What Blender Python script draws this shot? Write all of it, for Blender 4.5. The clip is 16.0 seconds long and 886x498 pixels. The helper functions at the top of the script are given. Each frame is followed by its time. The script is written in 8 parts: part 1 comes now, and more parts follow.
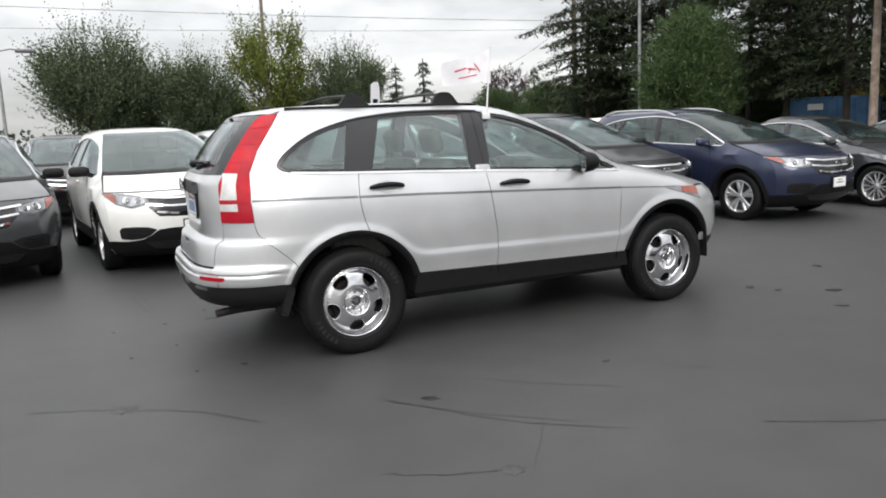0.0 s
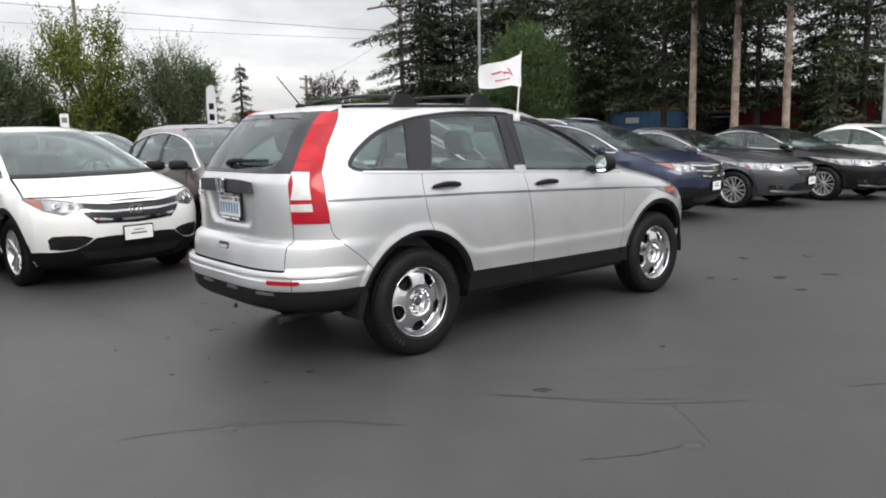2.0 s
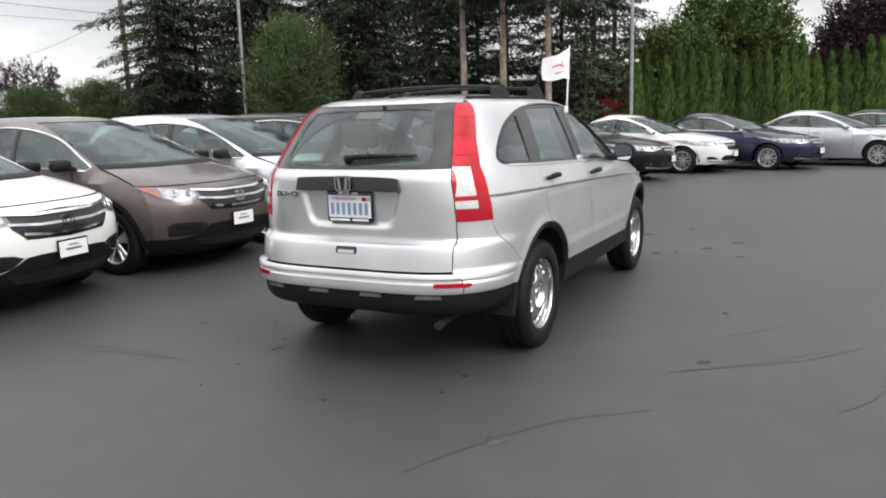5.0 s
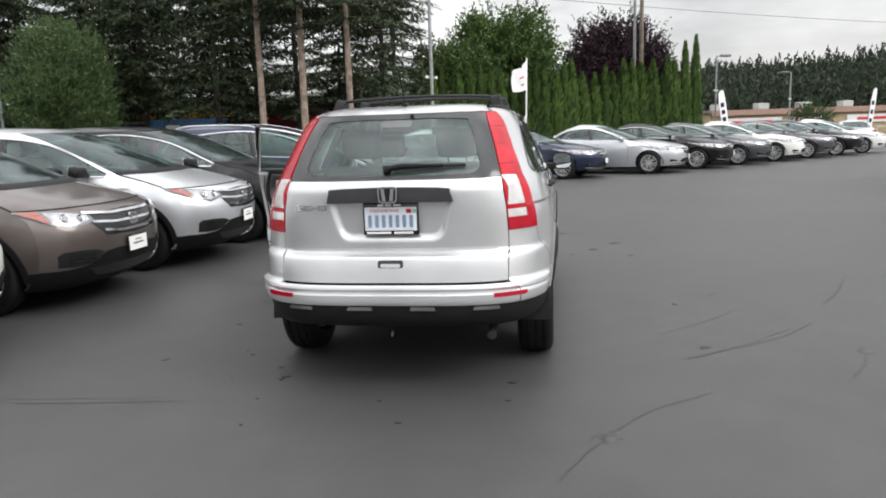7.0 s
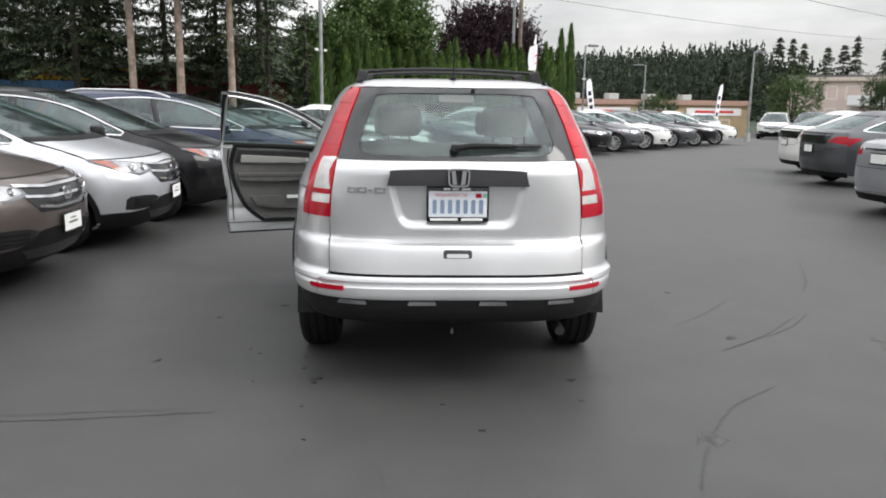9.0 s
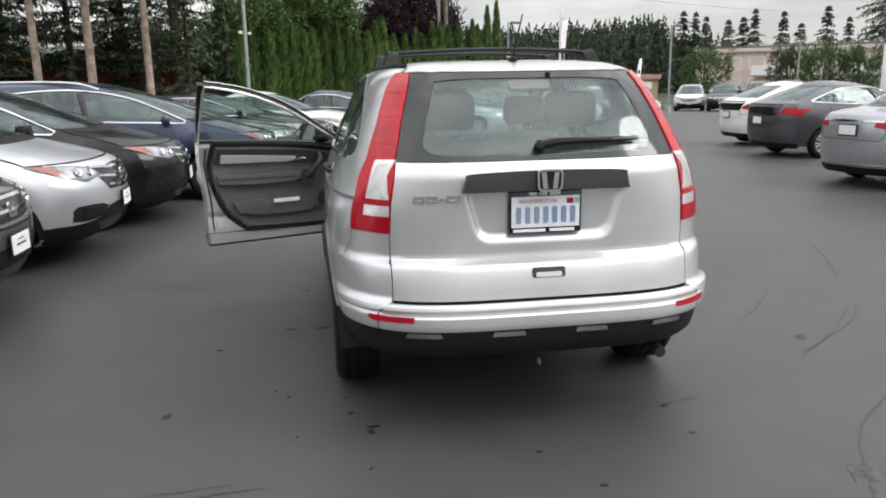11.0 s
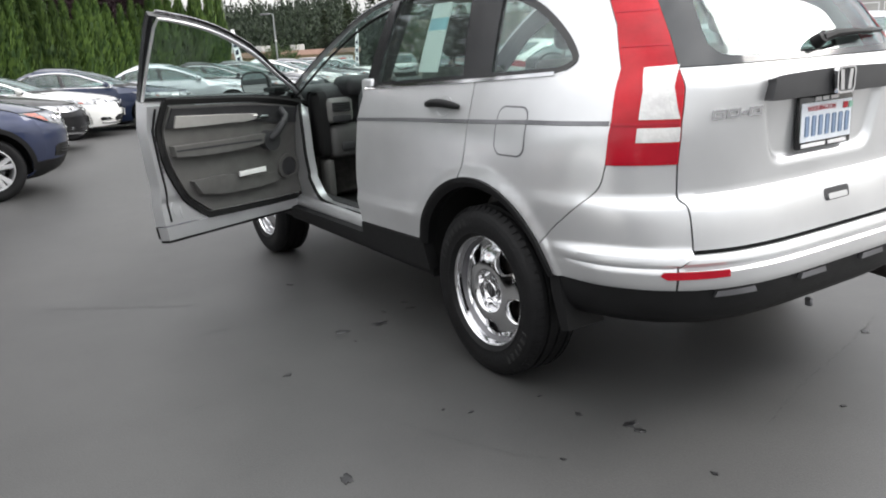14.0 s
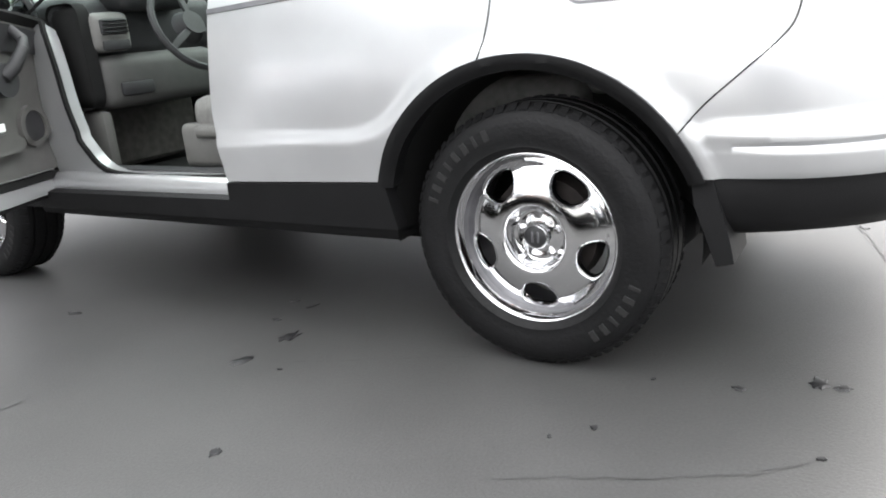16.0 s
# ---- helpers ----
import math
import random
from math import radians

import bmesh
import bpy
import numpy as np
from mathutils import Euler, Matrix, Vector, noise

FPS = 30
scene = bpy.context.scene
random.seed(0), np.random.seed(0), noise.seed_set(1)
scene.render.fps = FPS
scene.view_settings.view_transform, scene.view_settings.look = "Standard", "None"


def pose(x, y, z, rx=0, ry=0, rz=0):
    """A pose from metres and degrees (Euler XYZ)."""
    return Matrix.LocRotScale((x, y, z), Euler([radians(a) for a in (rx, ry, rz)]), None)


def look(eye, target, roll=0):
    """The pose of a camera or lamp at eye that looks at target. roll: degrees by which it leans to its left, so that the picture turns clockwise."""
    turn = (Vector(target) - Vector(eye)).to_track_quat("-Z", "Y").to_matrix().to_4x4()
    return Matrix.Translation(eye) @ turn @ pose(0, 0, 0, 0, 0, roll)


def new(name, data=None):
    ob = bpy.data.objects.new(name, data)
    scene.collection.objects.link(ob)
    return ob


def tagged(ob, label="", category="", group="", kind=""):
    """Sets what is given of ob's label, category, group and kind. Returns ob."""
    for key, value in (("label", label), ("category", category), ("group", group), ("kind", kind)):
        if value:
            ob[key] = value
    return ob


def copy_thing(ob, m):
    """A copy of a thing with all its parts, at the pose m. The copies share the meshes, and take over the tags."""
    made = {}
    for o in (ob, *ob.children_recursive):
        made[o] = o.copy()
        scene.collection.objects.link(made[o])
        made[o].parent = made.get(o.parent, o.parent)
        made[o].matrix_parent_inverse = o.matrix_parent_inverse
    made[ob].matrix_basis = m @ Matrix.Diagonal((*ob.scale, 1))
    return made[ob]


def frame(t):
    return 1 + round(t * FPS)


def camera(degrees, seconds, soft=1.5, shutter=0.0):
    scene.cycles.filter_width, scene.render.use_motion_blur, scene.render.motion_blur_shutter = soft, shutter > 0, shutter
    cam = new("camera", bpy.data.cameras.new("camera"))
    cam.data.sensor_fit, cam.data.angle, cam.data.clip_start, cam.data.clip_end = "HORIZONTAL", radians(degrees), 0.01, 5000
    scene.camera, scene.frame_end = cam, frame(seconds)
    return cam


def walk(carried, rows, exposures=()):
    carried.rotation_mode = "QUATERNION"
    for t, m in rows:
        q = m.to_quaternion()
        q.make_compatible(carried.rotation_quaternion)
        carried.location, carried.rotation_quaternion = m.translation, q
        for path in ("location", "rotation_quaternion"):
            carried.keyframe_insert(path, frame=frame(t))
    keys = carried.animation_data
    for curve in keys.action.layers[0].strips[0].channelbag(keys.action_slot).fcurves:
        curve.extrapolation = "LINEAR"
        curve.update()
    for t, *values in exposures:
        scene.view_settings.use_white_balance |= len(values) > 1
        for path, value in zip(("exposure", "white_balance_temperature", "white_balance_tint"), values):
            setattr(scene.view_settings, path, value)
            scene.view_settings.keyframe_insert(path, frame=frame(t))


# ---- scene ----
cam = camera(60.7, 16.0, 1.9)
PATH = [
    (0, (-1.552, -5.484, 1.447), (-0.706, -3.699, 1.132), -2.4),
    (0.5, (-1.919, -5.297, 1.444), (-0.994, -3.551, 1.134), -0.4),
    (1, (-2.289, -5.113, 1.453), (-1.252, -3.428, 1.162), -1.0),
    (1.5, (-2.637, -4.85, 1.445), (-1.442, -3.275, 1.14), -1.5),
    (2, (-2.989, -4.625, 1.445), (-1.709, -3.12, 1.136), -1.5),
    (2.5, (-3.296, -4.353, 1.451), (-1.92, -2.933, 1.151), -2.0),
    (3, (-3.552, -3.996, 1.482), (-2.051, -2.71, 1.179), -0.6),
    (3.5, (-3.825, -3.641, 1.494), (-2.214, -2.493, 1.203), -1.9),
    (3.7, (-3.927, -3.516, 1.491), (-2.29, -2.403, 1.206), -2.1),
    (5.8, (-4.832, -1.848, 1.531), (-2.977, -1.179, 1.2), -1.3),
    (6, (-4.885, -1.7, 1.529), (-2.997, -1.114, 1.227), -1.4),
    (6.5, (-4.97, -1.323, 1.529), (-3.039, -0.902, 1.223), -1.6),
    (7, (-4.987, -0.917, 1.523), (-3.037, -0.621, 1.194), -1.9),
    (7.5, (-4.989, -0.552, 1.515), (-3.017, -0.468, 1.196), -0.5),
    (8, (-4.944, -0.233, 1.51), (-2.975, -0.232, 1.159), -0.2),
    (8.5, (-4.809, 0.067, 1.521), (-2.837, 0.033, 1.184), 0.9),
    (8.7, (-4.755, 0.156, 1.518), (-2.787, 0.097, 1.163), 0.9),
    (10.8, (-3.944, 0.822, 1.546), (-2.015, 0.546, 1.098), -0.5),
    (11, (-3.895, 0.933, 1.548), (-1.969, 0.62, 1.112), -0.9),
    (11.5, (-3.78, 1.236, 1.553), (-1.872, 0.797, 1.143), -1.2),
    (12, (-3.564, 1.513, 1.531), (-1.69, 0.959, 1.103), -2.2),
    (12.5, (-3.359, 1.771, 1.494), (-1.529, 1.114, 1.028), -1.4),
    (13, (-3.119, 2.082, 1.467), (-1.34, 1.297, 0.999), -2.5),
    (13.5, (-2.772, 2.335, 1.405), (-1.029, 1.479, 0.927), -3.9),
    (14, (-2.4, 2.545, 1.321), (-0.756, 1.531, 0.805), -3.3),
    (14.5, (-1.998, 2.716, 1.226), (-0.535, 1.483, 0.642), -3.9),
    (15, (-1.558, 2.74, 1.149), (-0.166, 1.469, 0.482), -6.7),
    (15.5, (-1.11, 2.7, 1.022), (0.12, 1.252, 0.397), -6.2),
    (16, (-0.787, 2.596, 0.912), (0.216, 0.963, 0.338), -5.2),
]
walk(cam, [(t, look(eye, target, roll)) for t, eye, target, roll in PATH], [(0.0, 0.06), (3.5, 0.04), (6.0, 0.27), (8.5, 0.28), (11.5, 0.22), (13.0, 0.20), (13.5, 0.43), (14.0, 0.63), (14.5, 0.85), (15.2, 1.24), (16.0, 1.60)])

# ---- world and light: bright overcast ----
world = bpy.data.worlds.new("overcast_sky")
scene.world = world
world.use_nodes = True
wn = world.node_tree.nodes
wl = world.node_tree.links
wn.clear()
w_out = wn.new("ShaderNodeOutputWorld")
w_bg = wn.new("ShaderNodeBackground")
w_bg.inputs[1].default_value = 1.0
w_sky = wn.new("ShaderNodeTexSky")
w_sky.sky_type = "NISHITA"
w_sky.sun_disc = False
w_sky.sun_elevation = radians(39)
w_sky.sun_rotation = radians(201)
w_skyb = wn.new("ShaderNodeVectorMath")
w_skyb.operation = "SCALE"
w_skyb.inputs[3].default_value = 0.010
wl.new(w_sky.outputs[0], w_skyb.inputs[0])
# cloud deck: soft grey banks over a bright white sheet
w_tc = wn.new("ShaderNodeTexCoord")
w_map = wn.new("ShaderNodeMapping")
w_map.inputs["Scale"].default_value = (1.3, 1.3, 4.5)
w_n = wn.new("ShaderNodeTexNoise")
w_n.inputs["Scale"].default_value = 1.6
w_n.inputs["Detail"].default_value = 6
w_n.inputs["Roughness"].default_value = 0.55
w_ramp = wn.new("ShaderNodeValToRGB")
w_ramp.color_ramp.elements[0].position = 0.36
w_ramp.color_ramp.elements[0].color = (0.336, 0.336, 0.342, 1)
w_ramp.color_ramp.elements[1].position = 0.62
w_ramp.color_ramp.elements[1].color = (0.69, 0.685, 0.678, 1)
w_add = wn.new("ShaderNodeVectorMath")
w_add.operation = "ADD"
wl.new(w_tc.outputs["Generated"], w_map.inputs[0])
wl.new(w_map.outputs[0], w_n.inputs["Vector"])
wl.new(w_n.outputs[0], w_ramp.inputs[0])
wl.new(w_ramp.outputs[0], w_add.inputs[0])
wl.new(w_skyb.outputs[0], w_add.inputs[1])
# an overcast sky brightens towards the zenith
w_sep = wn.new("ShaderNodeSeparateXYZ")
wl.new(w_tc.outputs["Generated"], w_sep.inputs[0])
w_up = wn.new("ShaderNodeMapRange")
w_up.inputs[1].default_value, w_up.inputs[2].default_value = 0.0, 1.0
w_up.inputs[3].default_value, w_up.inputs[4].default_value = 0.90, 2.5
wl.new(w_sep.outputs[2], w_up.inputs[0])
# the deck is thinner on one side of the sky
w_side = wn.new("ShaderNodeMapRange")
w_side.inputs[1].default_value, w_side.inputs[2].default_value = -1.0, 1.0
w_side.inputs[3].default_value, w_side.inputs[4].default_value = 0.80, 1.36
wl.new(w_sep.outputs[1], w_side.inputs[0])
w_both = wn.new("ShaderNodeMath")
w_both.operation = "MULTIPLY"
wl.new(w_up.outputs[0], w_both.inputs[0])
wl.new(w_side.outputs[0], w_both.inputs[1])
# and glows softly round the veiled sun
w_dot = wn.new("ShaderNodeVectorMath")
w_dot.operation = "DOT_PRODUCT"
w_dot.inputs[1].default_value = (-.281, -.727, .626)
wl.new(w_tc.outputs["Generated"], w_dot.inputs[0])
w_glow = wn.new("ShaderNodeMapRange")
w_glow.interpolation_type = "SMOOTHSTEP"
w_glow.inputs[1].default_value, w_glow.inputs[2].default_value = 0.1, 1.0
w_glow.inputs[3].default_value, w_glow.inputs[4].default_value = 1.0, 1.75
wl.new(w_dot.outputs["Value"], w_glow.inputs[0])
w_all = wn.new("ShaderNodeMath")
w_all.operation = "MULTIPLY"
wl.new(w_both.outputs[0], w_all.inputs[0])
wl.new(w_glow.outputs[0], w_all.inputs[1])
w_mul = wn.new("ShaderNodeVectorMath")
w_mul.operation = "SCALE"
wl.new(w_add.outputs[0], w_mul.inputs[0])
wl.new(w_all.outputs[0], w_mul.inputs[3])
wl.new(w_mul.outputs[0], w_bg.inputs[0])
wl.new(w_bg.outputs[0], w_out.inputs[0])

sun_data = bpy.data.lights.new("sun", "SUN")
sun_data.energy = 1.4
sun_data.angle = radians(27)
sun_data.color = (1.0, 0.97, 0.93)
sun = new("sun", sun_data)
sun.matrix_world = look((-11, -28.5, 24.5), (0, 0, 0))


# ---- materials ----
def mat_new(name):
    m = bpy.data.materials.new(name)
    m.use_nodes = True
    nt = m.node_tree
    b = nt.nodes["Principled BSDF"]
    return m, nt, b


def noise_mix(nt, c1, c2, scale, detail=5, lo=0.35, hi=0.65, coord="Object"):
    tc = nt.nodes.new("ShaderNodeTexCoord")
    n = nt.nodes.new("ShaderNodeTexNoise")
    n.inputs["Scale"].default_value = scale
    n.inputs["Detail"].default_value = detail
    nt.links.new(tc.outputs[coord], n.inputs["Vector"])
    r = nt.nodes.new("ShaderNodeValToRGB")
    r.color_ramp.elements[0].position = lo
    r.color_ramp.elements[1].position = hi
    r.color_ramp.elements[0].color = (*c1, 1)
    r.color_ramp.elements[1].color = (*c2, 1)
    nt.links.new(n.outputs[0], r.inputs[0])
    return n, r


def simple(name, col, rough=0.5, metal=0.0, vary=0.12, scale=6.0, bump=0.0, bscale=60.0, coat=0.0):
    """A surface with gentle variation in tone, gloss and fine relief."""
    m, nt, b = mat_new(name)
    c1 = tuple(max(0, c * (1 - vary)) for c in col)
    c2 = tuple(min(1, c * (1 + vary)) for c in col)
    n, r = noise_mix(nt, c1, c2, scale)
    nt.links.new(r.outputs[0], b.inputs["Base Color"])
    b.inputs["Roughness"].default_value = rough
    b.inputs["Metallic"].default_value = metal
    b.inputs["Coat Weight"].default_value = coat
    b.inputs["Coat Roughness"].default_value = 0.06
    if bump:
        tc = nt.nodes.new("ShaderNodeTexCoord")
        n2 = nt.nodes.new("ShaderNodeTexNoise")
        n2.inputs["Scale"].default_value = bscale
        n2.inputs["Detail"].default_value = 3
        nt.links.new(tc.outputs["Object"], n2.inputs["Vector"])
        bp = nt.nodes.new("ShaderNodeBump")
        bp.inputs["Strength"].default_value = bump
        bp.inputs["Distance"].default_value = 0.01
        nt.links.new(n2.outputs[0], bp.inputs["Height"])
        nt.links.new(bp.outputs[0], b.inputs["Normal"])
    return m


def paint(name, col, metal=0.0, rough=0.35, coat=0.9):
    """Car paint: base coat with a fine flake and slight road film under a clear coat."""
    m, nt, b = mat_new(name)
    n, r = noise_mix(nt, tuple(c * 0.93 for c in col), tuple(min(1, c * 1.05) for c in col), 2.3, 4)
    nt.links.new(r.outputs[0], b.inputs["Base Color"])
    b.inputs["Metallic"].default_value = metal
    b.inputs["Roughness"].default_value = rough
    b.inputs["Specular IOR Level"].default_value = 0.15
    b.inputs["Coat Weight"].default_value = coat
    tc = nt.nodes.new("ShaderNodeTexCoord")
    n2 = nt.nodes.new("ShaderNodeTexNoise")
    n2.inputs["Scale"].default_value = 3.1
    n2.inputs["Detail"].default_value = 5
    nt.links.new(tc.outputs["Object"], n2.inputs["Vector"])
    mr = nt.nodes.new("ShaderNodeMapRange")
    mr.inputs[1].default_value, mr.inputs[2].default_value = 0.35, 0.7
    mr.inputs[3].default_value, mr.inputs[4].default_value = 0.03, 0.11
    nt.links.new(n2.outputs[0], mr.inputs[0])
    nt.links.new(mr.outputs[0], b.inputs["Coat Roughness"])
    return m


def glass(name, tint, gloss=0.0, fac=None, dust=0.02):
    """Thin automotive glass: tinted see-through, mirror-like at grazing angles."""
    m, nt, b = mat_new(name)
    nt.nodes.remove(b)
    out = nt.nodes["Material Output"]
    tr = nt.nodes.new("ShaderNodeBsdfTransparent")
    tr.inputs[0].default_value = (*tint, 1)
    gl = nt.nodes.new("ShaderNodeBsdfGlossy")
    gl.inputs["Roughness"].default_value = gloss
    gl.inputs[0].default_value = (0.95, 0.97, 1, 1)
    lw = nt.nodes.new("ShaderNodeLayerWeight")
    lw.inputs[0].default_value = 0.5
    pw = nt.nodes.new("ShaderNodeMath")
    pw.operation = "POWER"
    pw.inputs[1].default_value = 5.5
    fr = nt.nodes.new("ShaderNodeMapRange")
    fr.inputs[3].default_value, fr.inputs[4].default_value = fac or 0.05, 0.85
    nt.links.new(lw.outputs["Facing"], pw.inputs[0])
    nt.links.new(pw.outputs[0], fr.inputs[0])
    mx = nt.nodes.new("ShaderNodeMixShader")
    nt.links.new(fr.outputs[0], mx.inputs[0])
    nt.links.new(tr.outputs[0], mx.inputs[1])
    nt.links.new(gl.outputs[0], mx.inputs[2])
    # a thin film of dust
    du = nt.nodes.new("ShaderNodeBsdfDiffuse")
    du.inputs[0].default_value = (0.55, 0.56, 0.55, 1)
    m2 = nt.nodes.new("ShaderNodeMixShader")
    m2.inputs[0].default_value = dust
    nt.links.new(mx.outputs[0], m2.inputs[1])
    nt.links.new(du.outputs[0], m2.inputs[2])
    nt.links.new(m2.outputs[0], out.inputs[0])
    return m


def asphalt():
    m, nt, b = mat_new("asphalt_sealed")
    N, Lk = nt.nodes, nt.links
    tc = N.new("ShaderNodeTexCoord")

    def nz(scale, detail, rough=0.5):
        n = N.new("ShaderNodeTexNoise")
        n.inputs["Scale"].default_value = scale
        n.inputs["Detail"].default_value = detail
        n.inputs["Roughness"].default_value = rough
        Lk.new(tc.outputs["Object"], n.inputs["Vector"])
        return n
    big, mid, fine = nz(0.35, 5), nz(3.0, 6, 0.6), nz(140.0, 3)
    r1 = N.new("ShaderNodeValToRGB")
    r1.color_ramp.elements[0].position, r1.color_ramp.elements[1].position = 0.3, 0.7
    r1.color_ramp.elements[0].color = (0.046, 0.046, 0.0455, 1)
    r1.color_ramp.elements[1].color = (0.059, 0.058, 0.057, 1)
    Lk.new(big.outputs[0], r1.inputs[0])
    mx = N.new("ShaderNodeMix")
    mx.data_type, mx.blend_type = "RGBA", "MULTIPLY"
    mx.inputs[0].default_value = 1.0
    r2 = N.new("ShaderNodeValToRGB")
    r2.color_ramp.elements[0].position, r2.color_ramp.elements[1].position = 0.28, 0.72
    r2.color_ramp.elements[0].color = (0.88, 0.88, 0.88, 1)
    r2.color_ramp.elements[1].color = (1.1, 1.1, 1.1, 1)
    Lk.new(mid.outputs[0], r2.inputs[0])
    Lk.new(r1.outputs[0], mx.inputs[6])
    Lk.new(r2.outputs[0], mx.inputs[7])
    mx2 = N.new("ShaderNodeMix")
    mx2.data_type, mx2.blend_type = "RGBA", "MULTIPLY"
    mx2.inputs[0].default_value = 0.36
    r3 = N.new("ShaderNodeValToRGB")
    r3.color_ramp.elements[0].position, r3.color_ramp.elements[1].position = 0.3, 0.75
    r3.color_ramp.elements[0].color = (0.6, 0.6, 0.6, 1)
    r3.color_ramp.elements[1].color = (1.5, 1.5, 1.5, 1)
    Lk.new(fine.outputs[0], r3.inputs[0])
    Lk.new(mx.outputs[2], mx2.inputs[6])
    Lk.new(r3.outputs[0], mx2.inputs[7])
    Lk.new(mx2.outputs[2], b.inputs["Base Color"])
    b.inputs["Roughness"].default_value = 0.52
    b.inputs["Specular IOR Level"].default_value = 0.5
    bp = N.new("ShaderNodeBump")
    bp.inputs["Strength"].default_value = 0.22
    bp.inputs["Distance"].default_value = 0.004
    Lk.new(fine.outputs[0], bp.inputs["Height"])
    Lk.new(bp.outputs[0], b.inputs["Normal"])
    return m


def leafy(name, dark, light, rough=0.6, trans=0.25):
    """Foliage whose tone varies from leaf to leaf."""
    m, nt, b = mat_new(name)
    g = nt.nodes.new("ShaderNodeNewGeometry")
    r = nt.nodes.new("ShaderNodeValToRGB")
    r.color_ramp.elements[0].color = (*dark, 1)
    r.color_ramp.elements[1].color = (*light, 1)
    nt.links.new(g.outputs["Random Per Island"], r.inputs[0])
    oi = nt.nodes.new("ShaderNodeObjectInfo")
    tone = nt.nodes.new("ShaderNodeMapRange")
    tone.inputs[3].default_value, tone.inputs[4].default_value = 0.72, 1.32
    nt.links.new(oi.outputs["Random"], tone.inputs[0])
    sc = nt.nodes.new("ShaderNodeVectorMath")
    sc.operation = "SCALE"
    nt.links.new(r.outputs[0], sc.inputs[0])
    nt.links.new(tone.outputs[0], sc.inputs[3])
    nt.links.new(sc.outputs[0], b.inputs["Base Color"])
    b.inputs["Roughness"].default_value = rough
    b.inputs["Specular IOR Level"].default_value = 0.25
    return m


M_ASPHALT = asphalt()
M_SILVER = paint("silver_metallic_paint", (0.60, 0.605, 0.612), 0.60, 0.30)
M_WHITE = paint("white_paint", (0.80, 0.80, 0.77), 0.0, 0.35)
M_BROWN = paint("brown_metallic_paint", (0.115, 0.095, 0.088), 0.5, 0.4)
M_BLACKP = paint("black_paint", (0.006, 0.006, 0.007), 0.1, 0.3, 0.5)
M_BLUE = paint("blue_metallic_paint", (0.026, 0.034, 0.072), 0.4, 0.35)
M_NAVY = paint("navy_paint", (0.012, 0.02, 0.05), 0.3, 0.35)
M_GREY = paint("dark_grey_metallic_paint", (0.082, 0.085, 0.092), 0.6, 0.35)
M_SILVER2 = paint("cool_silver_paint", (0.64, 0.655, 0.68), 0.70, 0.36)
M_SILVER3 = paint("dull_silver_paint", (0.40, 0.41, 0.43), 0.70, 0.36)
M_RED = paint("dark_red_paint", (0.10, 0.02, 0.02), 0.3, 0.35)
M_TRIM = simple("black_plastic_cladding", (0.0075, 0.0075, 0.008), 0.55, 0, 0.15, 9, 0.12, 300)
M_GLOSSBLK = simple("gloss_black_trim", (0.012, 0.012, 0.013), 0.18, 0, 0.1)
M_FRIT = simple("black_glass_border", (0.030, 0.032, 0.034), 0.08, 0, 0.1)
M_LINER = simple("dark_inner_liner", (0.012, 0.012, 0.012), 0.9)
M_TYRE = simple("tyre_rubber", (0.0065, 0.0065, 0.007), 0.6, 0, 0.25, 14, 0.2, 90)
M_GARNISH = simple("dark_grey_satin_trim", (0.026, 0.026, 0.028), 0.5, 0, 0.1, 9, 0.1, 300)
M_TYRETXT = simple("tyre_lettering", (0.012, 0.012, 0.012), 0.8)
M_CHROME = simple("chrome", (0.70, 0.70, 0.71), 0.08, 1.0, 0.03)
M_WHEEL = simple("bright_wheel_finish", (0.74, 0.74, 0.75), 0.085, 1.0, 0.05)
M_ALLOY = simple("alloy_silver", (0.72, 0.72, 0.73), 0.32, 0.75, 0.05)
M_STEEL = simple("rough_grey_metal", (0.20, 0.20, 0.21), 0.5, 0.8, 0.2)
M_BRAKE = simple("brake_rust", (0.022, 0.018, 0.017), 0.75, 0.3, 0.3, 20)
M_LAMPRED = simple("red_lamp_lens", (0.42, 0.004, 0.013), 0.14, 0, 0.22, 7, 0.08, 45, 0.35)
M_LAMPDARKRED = simple("deep_red_lens", (0.36, 0.006, 0.018), 0.2, 0, 0.1, 8, 0, 60, 0.3)
M_LAMPWHITE = simple("clear_lamp_lens", (0.66, 0.65, 0.64), 0.12, 0.35, 0.08, 30, 0.25, 55, 1.0)
for lens in (M_LAMPRED, M_LAMPDARKRED):
    lens.node_tree.nodes["Principled BSDF"].inputs["Specular IOR Level"].default_value = 0.2
for rubber in (M_TYRE, M_TRIM, M_LINER):
    rubber.node_tree.nodes["Principled BSDF"].inputs["Specular IOR Level"].default_value = 0.24
M_AMBER = simple("amber_lens", (0.30, 0.060, 0.030), 0.15, 0, 0.1, 8, 0, 60, 1.0)
M_HEADLAMP = simple("headlamp_reflector", (0.27, 0.275, 0.285), 0.28, 0.75, 0.4, 11, 0.0, 60, 1.0)
M_HEADDARK = simple("headlamp_bezel", (0.13, 0.135, 0.14), 0.24, 0.5, 0.4, 7, 0, 60, 1.0)
M_GLASS = glass("car_glass", (0.80, 0.87, 0.85), 0.0, 0.06, 0.016)
M_GLASSPARK = glass("parked_car_glass", (0.68, 0.77, 0.75), 0.0, 0.05, 0.012)
M_GLASSREAR = glass("rear_glass", (0.80, 0.87, 0.85), 0.0, 0.045, 0.014)
